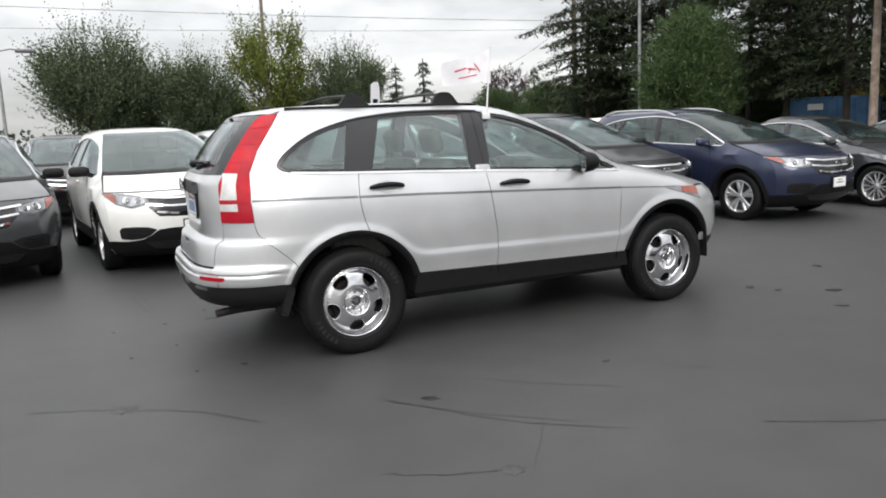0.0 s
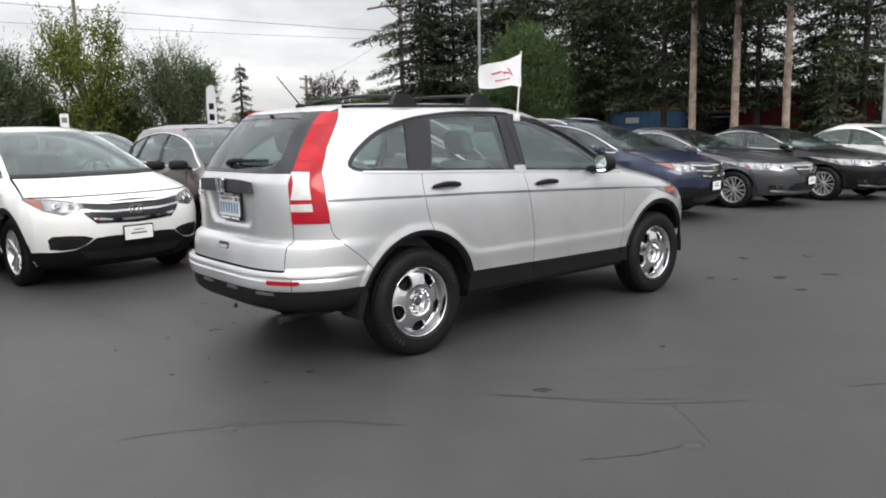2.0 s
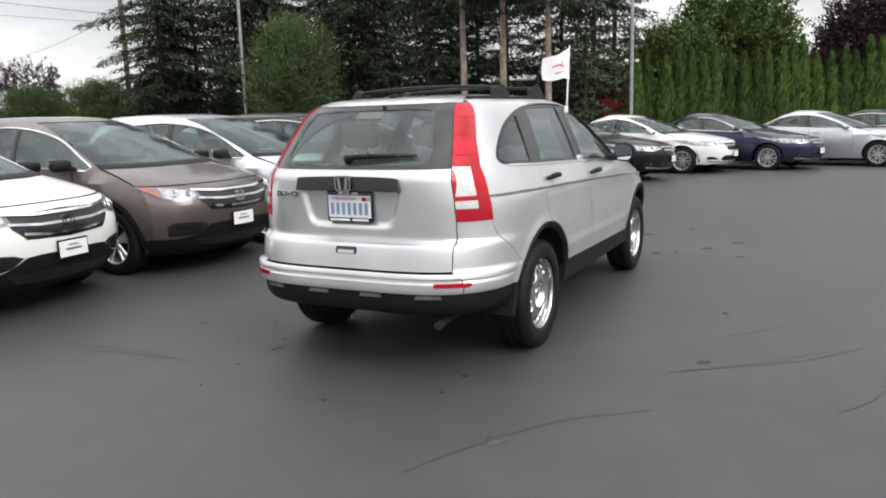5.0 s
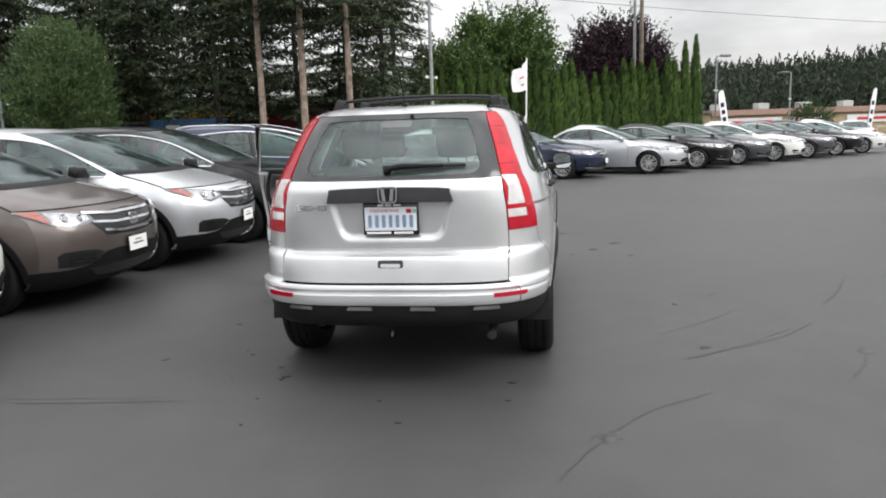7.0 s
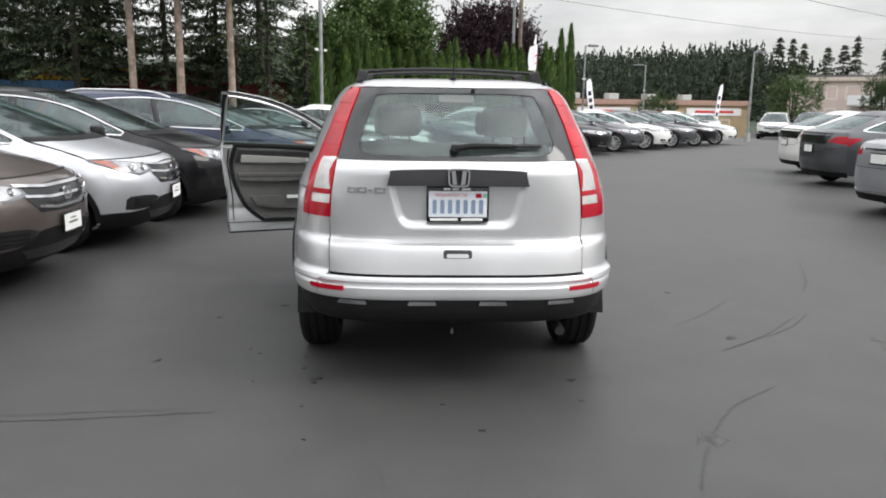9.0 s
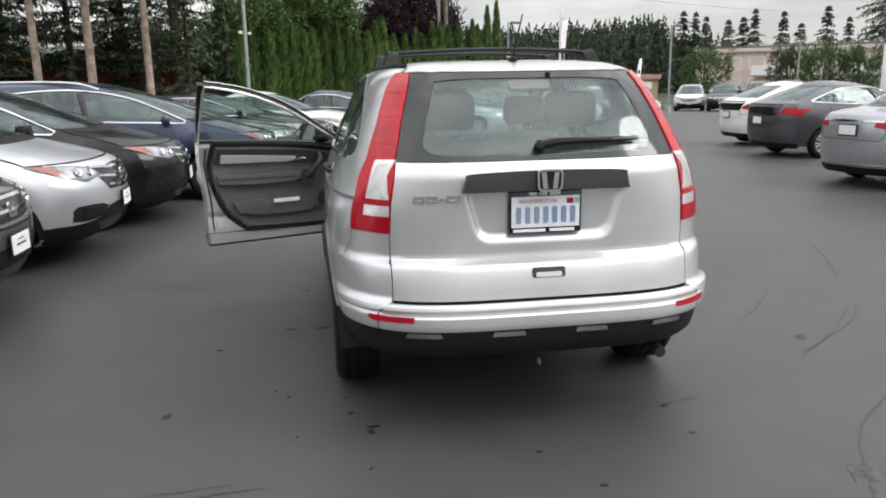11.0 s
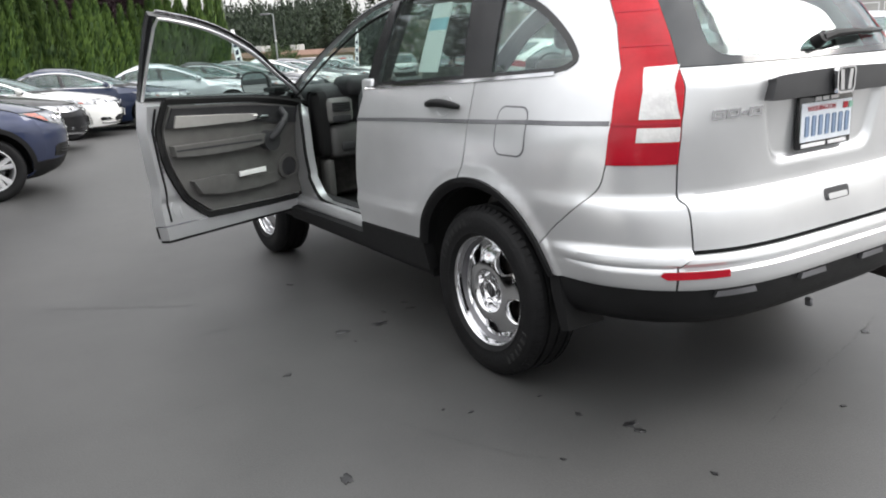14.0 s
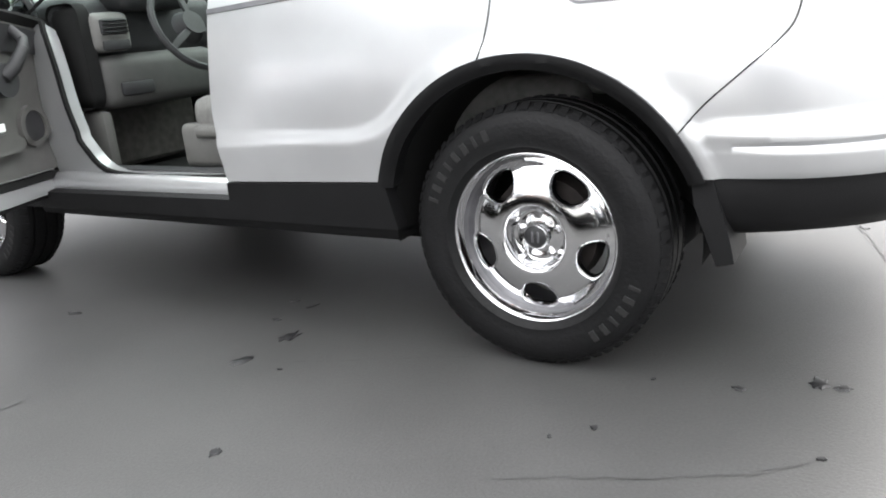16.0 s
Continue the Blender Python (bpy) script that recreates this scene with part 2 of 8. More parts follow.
M_MIRROR = simple("mirror_silvering", (0.50, 0.52, 0.53), 0.02, 1.0, 0.01)
M_FABRIC = simple("grey_seat_cloth", (0.19, 0.187, 0.18), 0.92, 0, 0.15, 40, 0.3, 400)
M_CARPET = simple("dark_floor_carpet", (0.075, 0.070, 0.065), 0.95, 0, 0.2, 30, 0.4, 300)
M_PLASTGREY = simple("grey_interior_plastic", (0.10, 0.098, 0.093), 0.65, 0, 0.1, 12, 0.15, 350)
M_DASHGREY = simple("grey_dashboard_plastic", (0.070, 0.069, 0.067), 0.65, 0, 0.1, 12, 0.15, 350)
M_PLASTPALE = simple("pale_interior_plastic", (0.15, 0.147, 0.14), 0.6, 0, 0.1, 12, 0.15, 350)
M_PLASTDARK = simple("dark_interior_plastic", (0.028, 0.028, 0.030), 0.6, 0, 0.15, 12, 0.15, 350)
M_ALU = simple("brushed_interior_trim", (0.58, 0.57, 0.54), 0.35, 0.4, 0.03, 30)
M_PAPER = simple("white_paper", (0.78, 0.78, 0.76), 0.8, 0, 0.04, 10)
M_PLATE = simple("plate_white", (0.72, 0.76, 0.80), 0.35, 0, 0.06, 30)
M_PLATEBLUE = simple("plate_blue_ink", (0.20, 0.27, 0.39), 0.5)
M_PLATERED = simple("plate_red_ink", (0.50, 0.06, 0.07), 0.5)
M_LETTERW = simple("white_lettering", (0.78, 0.78, 0.78), 0.5, 0, 0.03)
M_FLAG = simple("flag_cloth", (0.82, 0.81, 0.83), 0.85, 0, 0.05, 14, 0.15, 200)
M_FLAGRED = simple("flag_red_script", (0.55, 0.05, 0.09), 0.85)
M_POLEMETAL = simple("galvanised_pole", (0.30, 0.31, 0.31), 0.5, 0.5, 0.2, 5)
M_POLEWOOD = simple("weathered_utility_wood", (0.16, 0.13, 0.10), 0.85, 0, 0.3, 4, 0.3, 40)
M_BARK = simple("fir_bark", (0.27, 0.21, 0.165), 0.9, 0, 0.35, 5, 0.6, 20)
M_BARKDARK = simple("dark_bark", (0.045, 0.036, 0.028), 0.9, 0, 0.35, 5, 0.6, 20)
M_FIR = leafy("fir_needles", (0.013, 0.022, 0.011), (0.060, 0.082, 0.036))
M_HEDGE = leafy("arborvitae_leaves", (0.016, 0.040, 0.010), (0.094, 0.150, 0.031))
M_LEAF = leafy("green_leaves", (0.025, 0.055, 0.014), (0.11, 0.17, 0.045))
M_LEAFDEEP = leafy("deep_green_leaves", (0.024, 0.050, 0.018), (0.095, 0.140, 0.048))
M_LEAFDK = leafy("grey_green_leaves", (0.036, 0.054, 0.028), (0.13, 0.165, 0.085))
M_LEAFYEL = leafy("yellow_green_leaves", (0.06, 0.09, 0.014), (0.22, 0.25, 0.05))
M_PURPLE = leafy("purple_leaves", (0.016, 0.008, 0.012), (0.055, 0.026, 0.034))
M_HILL = leafy("hill_forest", (0.017, 0.026, 0.016), (0.040, 0.055, 0.032))


# ---- mesh helpers ----
def part(name, data, material, parent=None, label=""):
    """Links (vertices, faces) or a bmesh as one mesh object, under a thing or a part."""
    me = bpy.data.meshes.new(name)
    if isinstance(data, tuple):
        me.from_pydata([tuple(v) for v in data[0]], [], data[1])
    else:
        data.to_mesh(me)
        data.free()
    me.materials.append(material)
    me.shade_smooth()
    me.set_sharp_from_angle(angle=radians(38))
    ob = new(name, me)
    if parent is not None:
        ob.parent = parent
    if label:
        ob["label"] = label
    return ob


def empty(name, m=None):
    ob = new(name, None)
    ob.empty_display_size = 0.2
    if m is not None:
        ob.matrix_world = m
    return ob


def box(cx, cy, cz, sx, sy, sz, bev=0.0, seg=2, m=None):
    bm = bmesh.new()
    bmesh.ops.create_cube(bm, size=1.0, matrix=Matrix.Translation((cx, cy, cz)) @ Matrix.Diagonal((sx, sy, sz, 1)))
    if bev:
        bmesh.ops.bevel(bm, geom=bm.edges[:], offset=bev, segments=seg, affect="EDGES", profile=0.5)
    if m is not None:
        bm.transform(m)
    return bm


def cyl(r1, r2, h, seg=16, m=None, cap=True):
    """A tapered cylinder from z = 0 to h."""
    bm = bmesh.new()
    bmesh.ops.create_cone(bm, cap_ends=cap, segments=seg, radius1=r1, radius2=r2, depth=h, matrix=Matrix.Translation((0, 0, h / 2)))
    if m is not None:
        bm.transform(m)
    return bm


def lathe(profile, seg=48, axis="y", m=None, closed=False):
    """Turns (radius, along) pairs about an axis."""
    vs, fs = [], []
    n = len(profile)
    for i in range(seg):
        a = 2 * math.pi * i / seg
        for r, d in profile:
            p = (r * math.cos(a), d, r * math.sin(a)) if axis == "y" else (r * math.cos(a), r * math.sin(a), d)
            vs.append(m @ Vector(p) if m is not None else p)
    for i in range(seg):
        k = (i + 1) % seg
        for j in range(n if closed else n - 1):
            q = (j + 1) % n
            fs.append((i * n + j, i * n + q, k * n + q, k * n + j))
    return vs, fs


def tube(points, radius, seg=8):
    """A round bar along points."""
    vs, fs = [], []
    pts = [Vector(p) for p in points]
    for i, p in enumerate(pts):
        d = (pts[min(i + 1, len(pts) - 1)] - pts[max(i - 1, 0)]).normalized()
        side = d.cross(Vector((0, 0, 1)))
        side = side.normalized() if side.length > 1e-4 else Vector((1, 0, 0))
        up = side.cross(d).normalized()
        r = radius[i] if isinstance(radius, (list, tuple)) else radius
        for k in range(seg):
            a = 2 * math.pi * k / seg
            vs.append(p + side * (r * math.cos(a)) + up * (r * math.sin(a)))
    for i in range(len(pts) - 1):
        for k in range(seg):
            q = (k + 1) % seg
            fs.append((i * seg + k, i * seg + q, (i + 1) * seg + q, (i + 1) * seg + k))
    fs.append(tuple(range(seg))[::-1])
    fs.append(tuple((len(pts) - 1) * seg + k for k in range(seg)))
    return vs, fs


def join(*datas):
    vs, fs = [], []
    for v, f in datas:
        o = len(vs)
        vs += [tuple(p) for p in v]
        fs += [tuple(i + o for i in q) for q in f]
    return vs, fs


def spline(tab):
    """A smooth monotone curve through (x, y) pairs."""
    xs, ys = [a for a, _ in tab], [b for _, b in tab]
    n = len(xs)
    d = [(ys[i + 1] - ys[i]) / (xs[i + 1] - xs[i]) for i in range(n - 1)]
    ms = [d[0]] + [0 if d[i - 1] * d[i] <= 0 else 2 * d[i - 1] * d[i] / (d[i - 1] + d[i]) for i in range(1, n - 1)] + [d[-1]]

    def f(x):
        if x <= xs[0]:
            return ys[0]
        if x >= xs[-1]:
            return ys[-1]
        i = 0
        while xs[i + 1] < x:
            i += 1
        h = xs[i + 1] - xs[i]
        t = (x - xs[i]) / h
        return ys[i] * (1 + 2 * t) * (1 - t) ** 2 + h * ms[i] * t * (1 - t) ** 2 + ys[i + 1] * t * t * (3 - 2 * t) + h * ms[i + 1] * t * t * (t - 1)
    return f


def dense(poly, h, closed=True):
    out = []
    n = len(poly)
    for i in range(n if closed else n - 1):
        a, b = poly[i], poly[(i + 1) % n]
        k = max(1, int(math.hypot(b[0] - a[0], b[1] - a[1]) / h + 0.5))
        out += [(a[0] + (b[0] - a[0]) * j / k, a[1] + (b[1] - a[1]) * j / k) for j in range(k)]
    if not closed:
        out.append(poly[-1])
    return out


def curve(points, n=8):
    """A smooth open line through points (Catmull-Rom)."""
    out = []
    p = [points[0], *points, points[-1]]
    for i in range(1, len(p) - 2):
        for j in range(n):
            t = j / n
            out.append(tuple(0.5 * (2 * p[i][k] + (p[i + 1][k] - p[i - 1][k]) * t + (2 * p[i - 1][k] - 5 * p[i][k] + 4 * p[i + 1][k] - p[i + 2][k]) * t * t
                                    + (3 * p[i][k] - p[i - 1][k] - 3 * p[i + 1][k] + p[i + 2][k]) * t ** 3) for k in (0, 1)))
    out.append(points[-1])
    return out


def inside(px, py, poly):
    """Which of the points lie in the polygon."""
    hit = np.zeros(len(px), bool)
    n = len(poly)
    for i in range(n):
        (x1, y1), (x2, y2) = poly[i], poly[i - 1]
        if y1 == y2:
            continue
        hit ^= ((y1 > py) != (y2 > py)) & (px < (x2 - x1) * (py - y1) / (y2 - y1) + x1)
    return hit


def mesh2d(outline, holes=(), h=0.06):
    """Triangles filling a flat outline with holes, evenly divided."""
    from mathutils.geometry import delaunay_2d_cdt
    rings = [dense(outline, h)] + [dense(q, h) for q in holes]
    pts, edges = [], []
    for r in rings:
        o = len(pts)
        pts += r
        edges += [(o + i, o + (i + 1) % len(r)) for i in range(len(r))]
    xs, ys = [p[0] for p in rings[0]], [p[1] for p in rings[0]]
    gx, gy = np.meshgrid(np.arange(min(xs) + h / 2, max(xs), h), np.arange(min(ys) + h / 2, max(ys), h))
    gx[1::2] += h * 0.5
    gx, gy = gx.ravel(), gy.ravel()
    ok = inside(gx, gy, rings[0])
    for q in rings[1:]:
        ok &= ~inside(gx, gy, q)
    ring = np.array(pts)
    gx, gy = gx[ok], gy[ok]
    if len(gx):
        d = np.min((gx[:, None] - ring[None, :, 0]) ** 2 + (gy[:, None] - ring[None, :, 1]) ** 2, axis=1)
        far = d > (0.45 * h) ** 2
        gx, gy = gx[far], gy[far]
    vs, _, fs, *_ = delaunay_2d_cdt([Vector(p) for p in pts] + [Vector(p) for p in zip(gx, gy)], edges, [], 0, 1e-6)
    vs = [(v.x, v.y) for v in vs]
    tri = [t for f in fs for t in ([tuple(f)] if len(f) == 3 else [(f[0], f[i], f[i + 1]) for i in range(1, len(f) - 1)])]
    cx = np.array([sum(vs[i][0] for i in t) / 3 for t in tri])
    cy = np.array([sum(vs[i][1] for i in t) / 3 for t in tri])
    ok = inside(cx, cy, rings[0])
    for q in rings[1:]:
        ok &= ~inside(cx, cy, q)
    return vs, [t for t, k in zip(tri, ok) if k]


def shell(outline, chart, thick=0.012, lift=0.0, h=0.06, holes=()):
    """A curved panel of real thickness: a flat outline laid on a surface chart(a, b) -> point, outward normal."""
    vs, fs = mesh2d(outline, holes, h)
    outer, inner = [], []
    for a, b in vs:
        p, n = chart(a, b)
        outer.append(p + n * lift)
        inner.append(p + n * (lift - thick))
    # turn the faces outward
    if fs:
        p0, n0 = chart(*vs[fs[len(fs) // 2][0]])
        t = fs[len(fs) // 2]
        g = (outer[t[1]] - outer[t[0]]).cross(outer[t[2]] - outer[t[0]])
        if g.dot(n0) < 0:
            fs = [(a, c, b) for a, b, c in fs]
    k = len(vs)
    count = {}
    for a, b, c in fs:
        for e in ((a, b), (b, c), (c, a)):
            count[e] = 1
    rim = [(b, a, a + k, b + k) for a, b in count if (b, a) not in count]
    return outer + inner, fs + [(a + k, c + k, b + k) for a, b, c in fs] + rim


def flat(origin, ax, ay, up):
    """A flat chart: origin + a * ax + b * ay, facing up."""
    o, ax, ay, up = Vector(origin), Vector(ax), Vector(ay), Vector(up)
    return lambda a, b: (o + ax * a + ay * b, up)


def ring_pts(cx, cy, r, n=32, a0=0.0, a1=2 * math.pi, ry=None):
    ry = r if ry is None else ry
    m = n if abs(a1 - a0) > 6.28 else n + 1
    return [(cx + r * math.cos(a0 + (a1 - a0) * i / n), cy + ry * math.sin(a0 + (a1 - a0) * i / n)) for i in range(m)]


def rrect(cx, cy, w, h, r, n=5):
    out = []
    for sx, sy, a in ((1, 1, 0), (-1, 1, 90), (-1, -1, 180), (1, -1, 270)):
        for i in range(n + 1):
            t = radians(a + 90 * i / n)
            out.append((cx + sx * (w / 2 - r) + r * math.cos(t), cy + sy * (h / 2 - r) + r * math.sin(t)))
    return out


class Body:
    """The smooth outer form of a car: at each height a rounded outline with its own tail, nose and half width. The rear axle is x = 0."""

    def __init__(self, half, tail, nose, p=4.1, pf=3.2, xc=0.3, taper=1.2):
        self.B, self.XR, self.XF = spline(half), spline(tail), spline(nose)
        self.p, self.pf, self.xc = p, pf, xc
        self.taper = spline(taper) if isinstance(taper, list) else (lambda z: taper)

    def mid(self, z):
        return max(self.xc, self.XF(z) - self.taper(z))

    def f(self, x, y, z):
        b = self.B(z)
        if x < self.xc:
            a = self.xc - self.XR(z)
            return (((self.xc - x) / a) ** self.p if a > 0.01 else 9) + (abs(y) / b) ** self.p - 1
        c = self.mid(z)
        return (max(0, x - c) / max(0.05, self.XF(z) - c)) ** self.pf + (abs(y) / b) ** self.pf - 1

    def y_at(self, x, z):
        if x < self.xc:
            q = 1 - min(0.999, max(0, (self.xc - x) / (self.xc - self.XR(z)))) ** self.p
            return self.B(z) * q ** (1 / self.p)
        c = self.mid(z)
        q = 1 - min(0.999, max(0, x - c) / max(0.05, self.XF(z) - c)) ** self.pf
        return self.B(z) * q ** (1 / self.pf)

    def normal(self, p):
        e = 0.004
        g = Vector((self.f(p.x + e, p.y, p.z) - self.f(p.x - e, p.y, p.z), self.f(p.x, p.y + e, p.z) - self.f(p.x, p.y - e, p.z),
                    self.f(p.x, p.y, p.z + e) - self.f(p.x, p.y, p.z - e)))
        return g.normalized() if g.length > 1e-9 else Vector((0, 0, 1))

    def side(self, s):
        def chart(x, z):
            p = Vector((x, s * self.y_at(x, z), z))
            return p, self.normal(p)
        return chart

    def rear(self, y, z):
        q = 1 - min(0.999, abs(y) / self.B(z)) ** self.p
        p = Vector((self.xc - (self.xc - self.XR(z)) * q ** (1 / self.p), y, z))
        return p, self.normal(p)

    def front(self, y, z):
        q = 1 - min(0.999, abs(y) / self.B(z)) ** self.pf
        c = self.mid(z)
        p = Vector((c + (self.XF(z) - c) * q ** (1 / self.pf), y, z))
        return p, self.normal(p)

    def top(self, lo, hi):
        def chart(x, y):
            a, b = lo, hi
            for _ in range(26):
                m = (a + b) / 2
                if self.f(x, y, m) < 0:
                    a = m
                else:
                    b = m
            p = Vector((x, y, a))
            return p, self.normal(p)
        return chart

    def corner(self, end):
        """Round an end of the car: angle -90 to 90 degrees from one side to the other, height."""
        def chart(deg, z):
            t = radians(deg)
            e = 2 / (self.p if end < 0 else self.pf)
            c, s = max(1e-6, math.cos(t)) ** e, max(1e-6, abs(math.sin(t))) ** e
            if end < 0:
                x = self.xc - (self.xc - self.XR(z)) * c
            else:
                m = self.mid(z)
                x = m + (self.XF(z) - m) * c
            p = Vector((x, math.copysign(self.B(z) * s, t), z))
            return p, self.normal(p)
        return chart


def band(chart, angles, rows, thick=0.012):
    """A lofted band round an end: rows of (height, lift)."""
    vs, fs = [], []
    n = len(rows)
    for a in angles:
        for z, lift in rows:
            p, q = chart(a, z)
            vs.append(p + q * lift)
    for a in angles:
        for z, lift in rows:
            p, q = chart(a, z)
            vs.append(p + q * (lift - thick))
    k = len(angles) * n
    m = len(angles)
    for i in range(m - 1):
        for j in range(n - 1):
            q = (i * n + j, i * n + j + 1, (i + 1) * n + j + 1, (i + 1) * n + j)
            fs += [q, tuple(v + k for v in q[::-1])]
        for j in (0, n - 1):
            q = (i * n + j, (i + 1) * n + j, (i + 1) * n + j + k, i * n + j + k)
            fs.append(q if j == 0 else q[::-1])
    for i in (0, m - 1):
        for j in range(n - 1):
            q = (i * n + j, i * n + j + k, i * n + j + 1 + k, i * n + j + 1)
            fs.append(q if i == 0 else q[::-1])
    return vs, fs


def sweep_strip(chart, path, width, lift, h=0.05):
    """A thin raised strip along a line on a chart."""
    pts = dense(path, h, False)
    vs, fs = [], []
    for i, (a, b) in enumerate(pts):
        a0, b0 = pts[max(0, i - 1)]
        a1, b1 = pts[min(len(pts) - 1, i + 1)]
        d = math.hypot(a1 - a0, b1 - b0) or 1
        na, nb = -(b1 - b0) / d * width / 2, (a1 - a0) / d * width / 2
        for s, l in ((-1, -0.002), (-0.8, lift), (0.8, lift), (1, -0.002)):
            p, n = chart(a + na * s, b + nb * s)
            vs.append(p + n * l)
    for i in range(len(pts) - 1):
        for j in range(3):
            fs.append((i * 4 + j, i * 4 + j + 1, i * 4 + 5 + j, i * 4 + 4 + j))
    fs += [(0, 1, 2, 3), tuple(len(vs) - 4 + j for j in (3, 2, 1, 0))]
    return vs, fs


# ---- ground level: the lot falls gently towards its far end ----
LEVEL = spline([(4.0, 0.0), (10.0, -0.04), (16.0, -0.10), (22.0, -0.18), (30.0, -0.30), (46.0, -0.75), (70.0, -2.3), (110.0, -2.8)])


def lerp(a, b, t):
    return a + (b - a) * t


def recolour(ob, material):
    ob.material_slots[0].link = "OBJECT"
    ob.material_slots[0].material = material


def repaint(car, material):
    for o in car.children_recursive:
        if o.type == "MESH" and o.material_slots[0].link == "OBJECT":
            o.material_slots[0].material = material


# ---- wheels ----
def tyre_mesh(R, rim, w, seg=56):
    h = w / 2
    prof = [(rim, -h * 0.80), (rim + 0.012, -h * 0.92), (rim + (R - rim) * 0.14, -h * 0.955), (rim + (R - rim) * 0.17, -h * 0.945), (rim + (R - rim) * 0.30, -h * 0.99), (rim + (R - rim) * 0.62, -h), (rim + (R - rim) * 0.66, -h * 0.985), (R - 0.033, -h * 0.955), (R - 0.026, -h * 0.93), (R - 0.012, -h * 0.82), (R - 0.002, -h * 0.62)]
    for g in (-0.45, 0.0, 0.45):
        prof += [(R, h * (g - 0.07)), (R - 0.008, h * (g - 0.05)), (R - 0.008, h * (g + 0.05)), (R, h * (g + 0.07))]
    prof += [(r, -d) for r, d in prof[10::-1]]
    return lathe(prof, seg, "y")


def tread_blocks(R, w):
    """Shoulder blocks round the tyre."""
    vs, fs = [], []
    for i in range(64):
        a = 2 * math.pi * i / 64
        for s in (-1, 1):
            o = len(vs)
            for da, r, d in ((-0.032, R - 0.016, 0.44), (0.032, R - 0.016, 0.44), (0.032, R + 0.001, 0.34), (-0.032, R + 0.001, 0.34),
                             (-0.032, R - 0.03, 0.36), (0.032, R - 0.03, 0.36), (0.032, R - 0.02, 0.28), (-0.032, R - 0.02, 0.28)):
                vs.append((r * math.cos(a + da), s * w * d, r * math.sin(a + da)))
            fs += [tuple(o + k for k in q) for q in ((0, 1, 2, 3), (7, 6, 5, 4), (0, 4, 5, 1), (1, 5, 6, 2), (2, 6, 7, 3), (3, 7, 4, 0))]
    return vs, fs


def alloy_wheel(car, x, y, s, R=0.345, rim=0.222, w=0.215, spokes=5, split=True, metal=None, slim=1.0):
    """Wheel at (x, y); s is +1 on the left, -1 on the right."""
    wh = part("tyre", tyre_mesh(R, rim, w, 36), M_TYRE, car)
    wh.location = (x, y, R)
    metal = metal or M_ALLOY
    o = s * w * 0.36
    prof = [(rim + 0.004, s * w * 0.42), (rim - 0.004, s * w * 0.43), (rim - 0.014, o), (rim - 0.022, 0.0), (rim - 0.022, -s * w * 0.4), (rim + 0.004, -s * w * 0.42)]
    part("rim", lathe(prof, 40, "y"), metal, wh)
    vs, fs = [], []
    for k in range(spokes):
        for d in ((-0.13, 0.13) if split else (0.0,)):
            a0, a1 = 2 * math.pi * k / spokes + d * 0.6 + 1.57, 2 * math.pi * k / spokes + d * 1.5 + 1.57
            b = len(vs)
            for a, r, hw, dd in ((a0, 0.035, 0.022 * slim, 0.0), (a1, rim - 0.012, (0.028 if split else 0.05) * slim, 0.012)):
                c, q = math.cos(a), math.sin(a)
                for e, f in ((-1, 0), (1, 0), (0.6, 0.014), (-0.6, 0.014)):
                    vs.append((r * c - e * hw * q, o - s * (0.022 - dd) + s * f, r * q + e * hw * c))
            fs += [tuple(b + i for i in q) for q in ((0, 1, 5, 4), (1, 2, 6, 5), (2, 3, 7, 6), (3, 0, 4, 7), (0, 3, 2, 1), (4, 5, 6, 7))]
    part("spokes", (vs, fs), metal, wh)
    part("hub_cap", lathe([(0.001, o + s * 0.004), (0.03, o + s * 0.003), (0.042, o - s * 0.012), (0.05, o - s * 0.04)], 20, "y"), metal, wh)
    part("brake_disc", lathe([(0.05, s * 0.0), (0.145, s * 0.0), (0.145, -s * 0.02), (0.05, -s * 0.02)], 28, "y", closed=True), M_HEADDARK, wh)
    return wh


def half_bowl(x, z, prof, n=24):
    """The lining over a wheel: the upper half of a turned form."""
    vs = [(x + r * math.cos(a), y, z + r * math.sin(a)) for a in [lerp(-0.12, math.pi + 0.12, i / n) for i in range(n + 1)] for r, y in prof]
    k = len(prof)
    return vs, [(i * k + j, i * k + j + 1, (i + 1) * k + j + 1, (i + 1) * k + j) for i in range(n) for j in range(k - 1)]


def wheel_well(car, x, y, s, R):
    part("wheel_well", half_bowl(x, R + 0.01, [(R + 0.075, y - s * 0.02), (R + 0.078, y - s * 0.28), (0.02, y - s * 0.29)]), M_LINER, car)


def seat(name, car, cx, cy, cz, w=0.52, m=None, hb=0.58):
    """Cushion, backrest and headrest as one padded form."""
    s = part(name, box(cx, cy, cz + 0.10, 0.50, w, 0.17, 0.05, 3), m or M_FABRIC, car)
    part("backrest", box(0, 0, hb / 2, 0.14, w * 0.94, hb, 0.055, 3, pose(cx - 0.25, cy, cz + 0.12, 0, -16, 0)), m or M_FABRIC, s)
    n = 1 if w < 0.8 else 2
    for k in range(n):
        yy = cy + (0 if n == 1 else (k - 0.5) * w * 0.5)
        part("headrest", box(0, 0, hb + 0.16, 0.10, 0.26, 0.18, 0.045, 3, pose(cx - 0.25, yy, cz + 0.10, 0, -14, 0)), m or M_FABRIC, s)
        for q in (-0.06, 0.06):
            part("headrest_post", cyl(0.006, 0.006, 0.1, 8, pose(cx - 0.25, yy, cz + 0.10, 0, -14, 0) @ pose(0, q, hb)), M_CHROME, s)
    return s


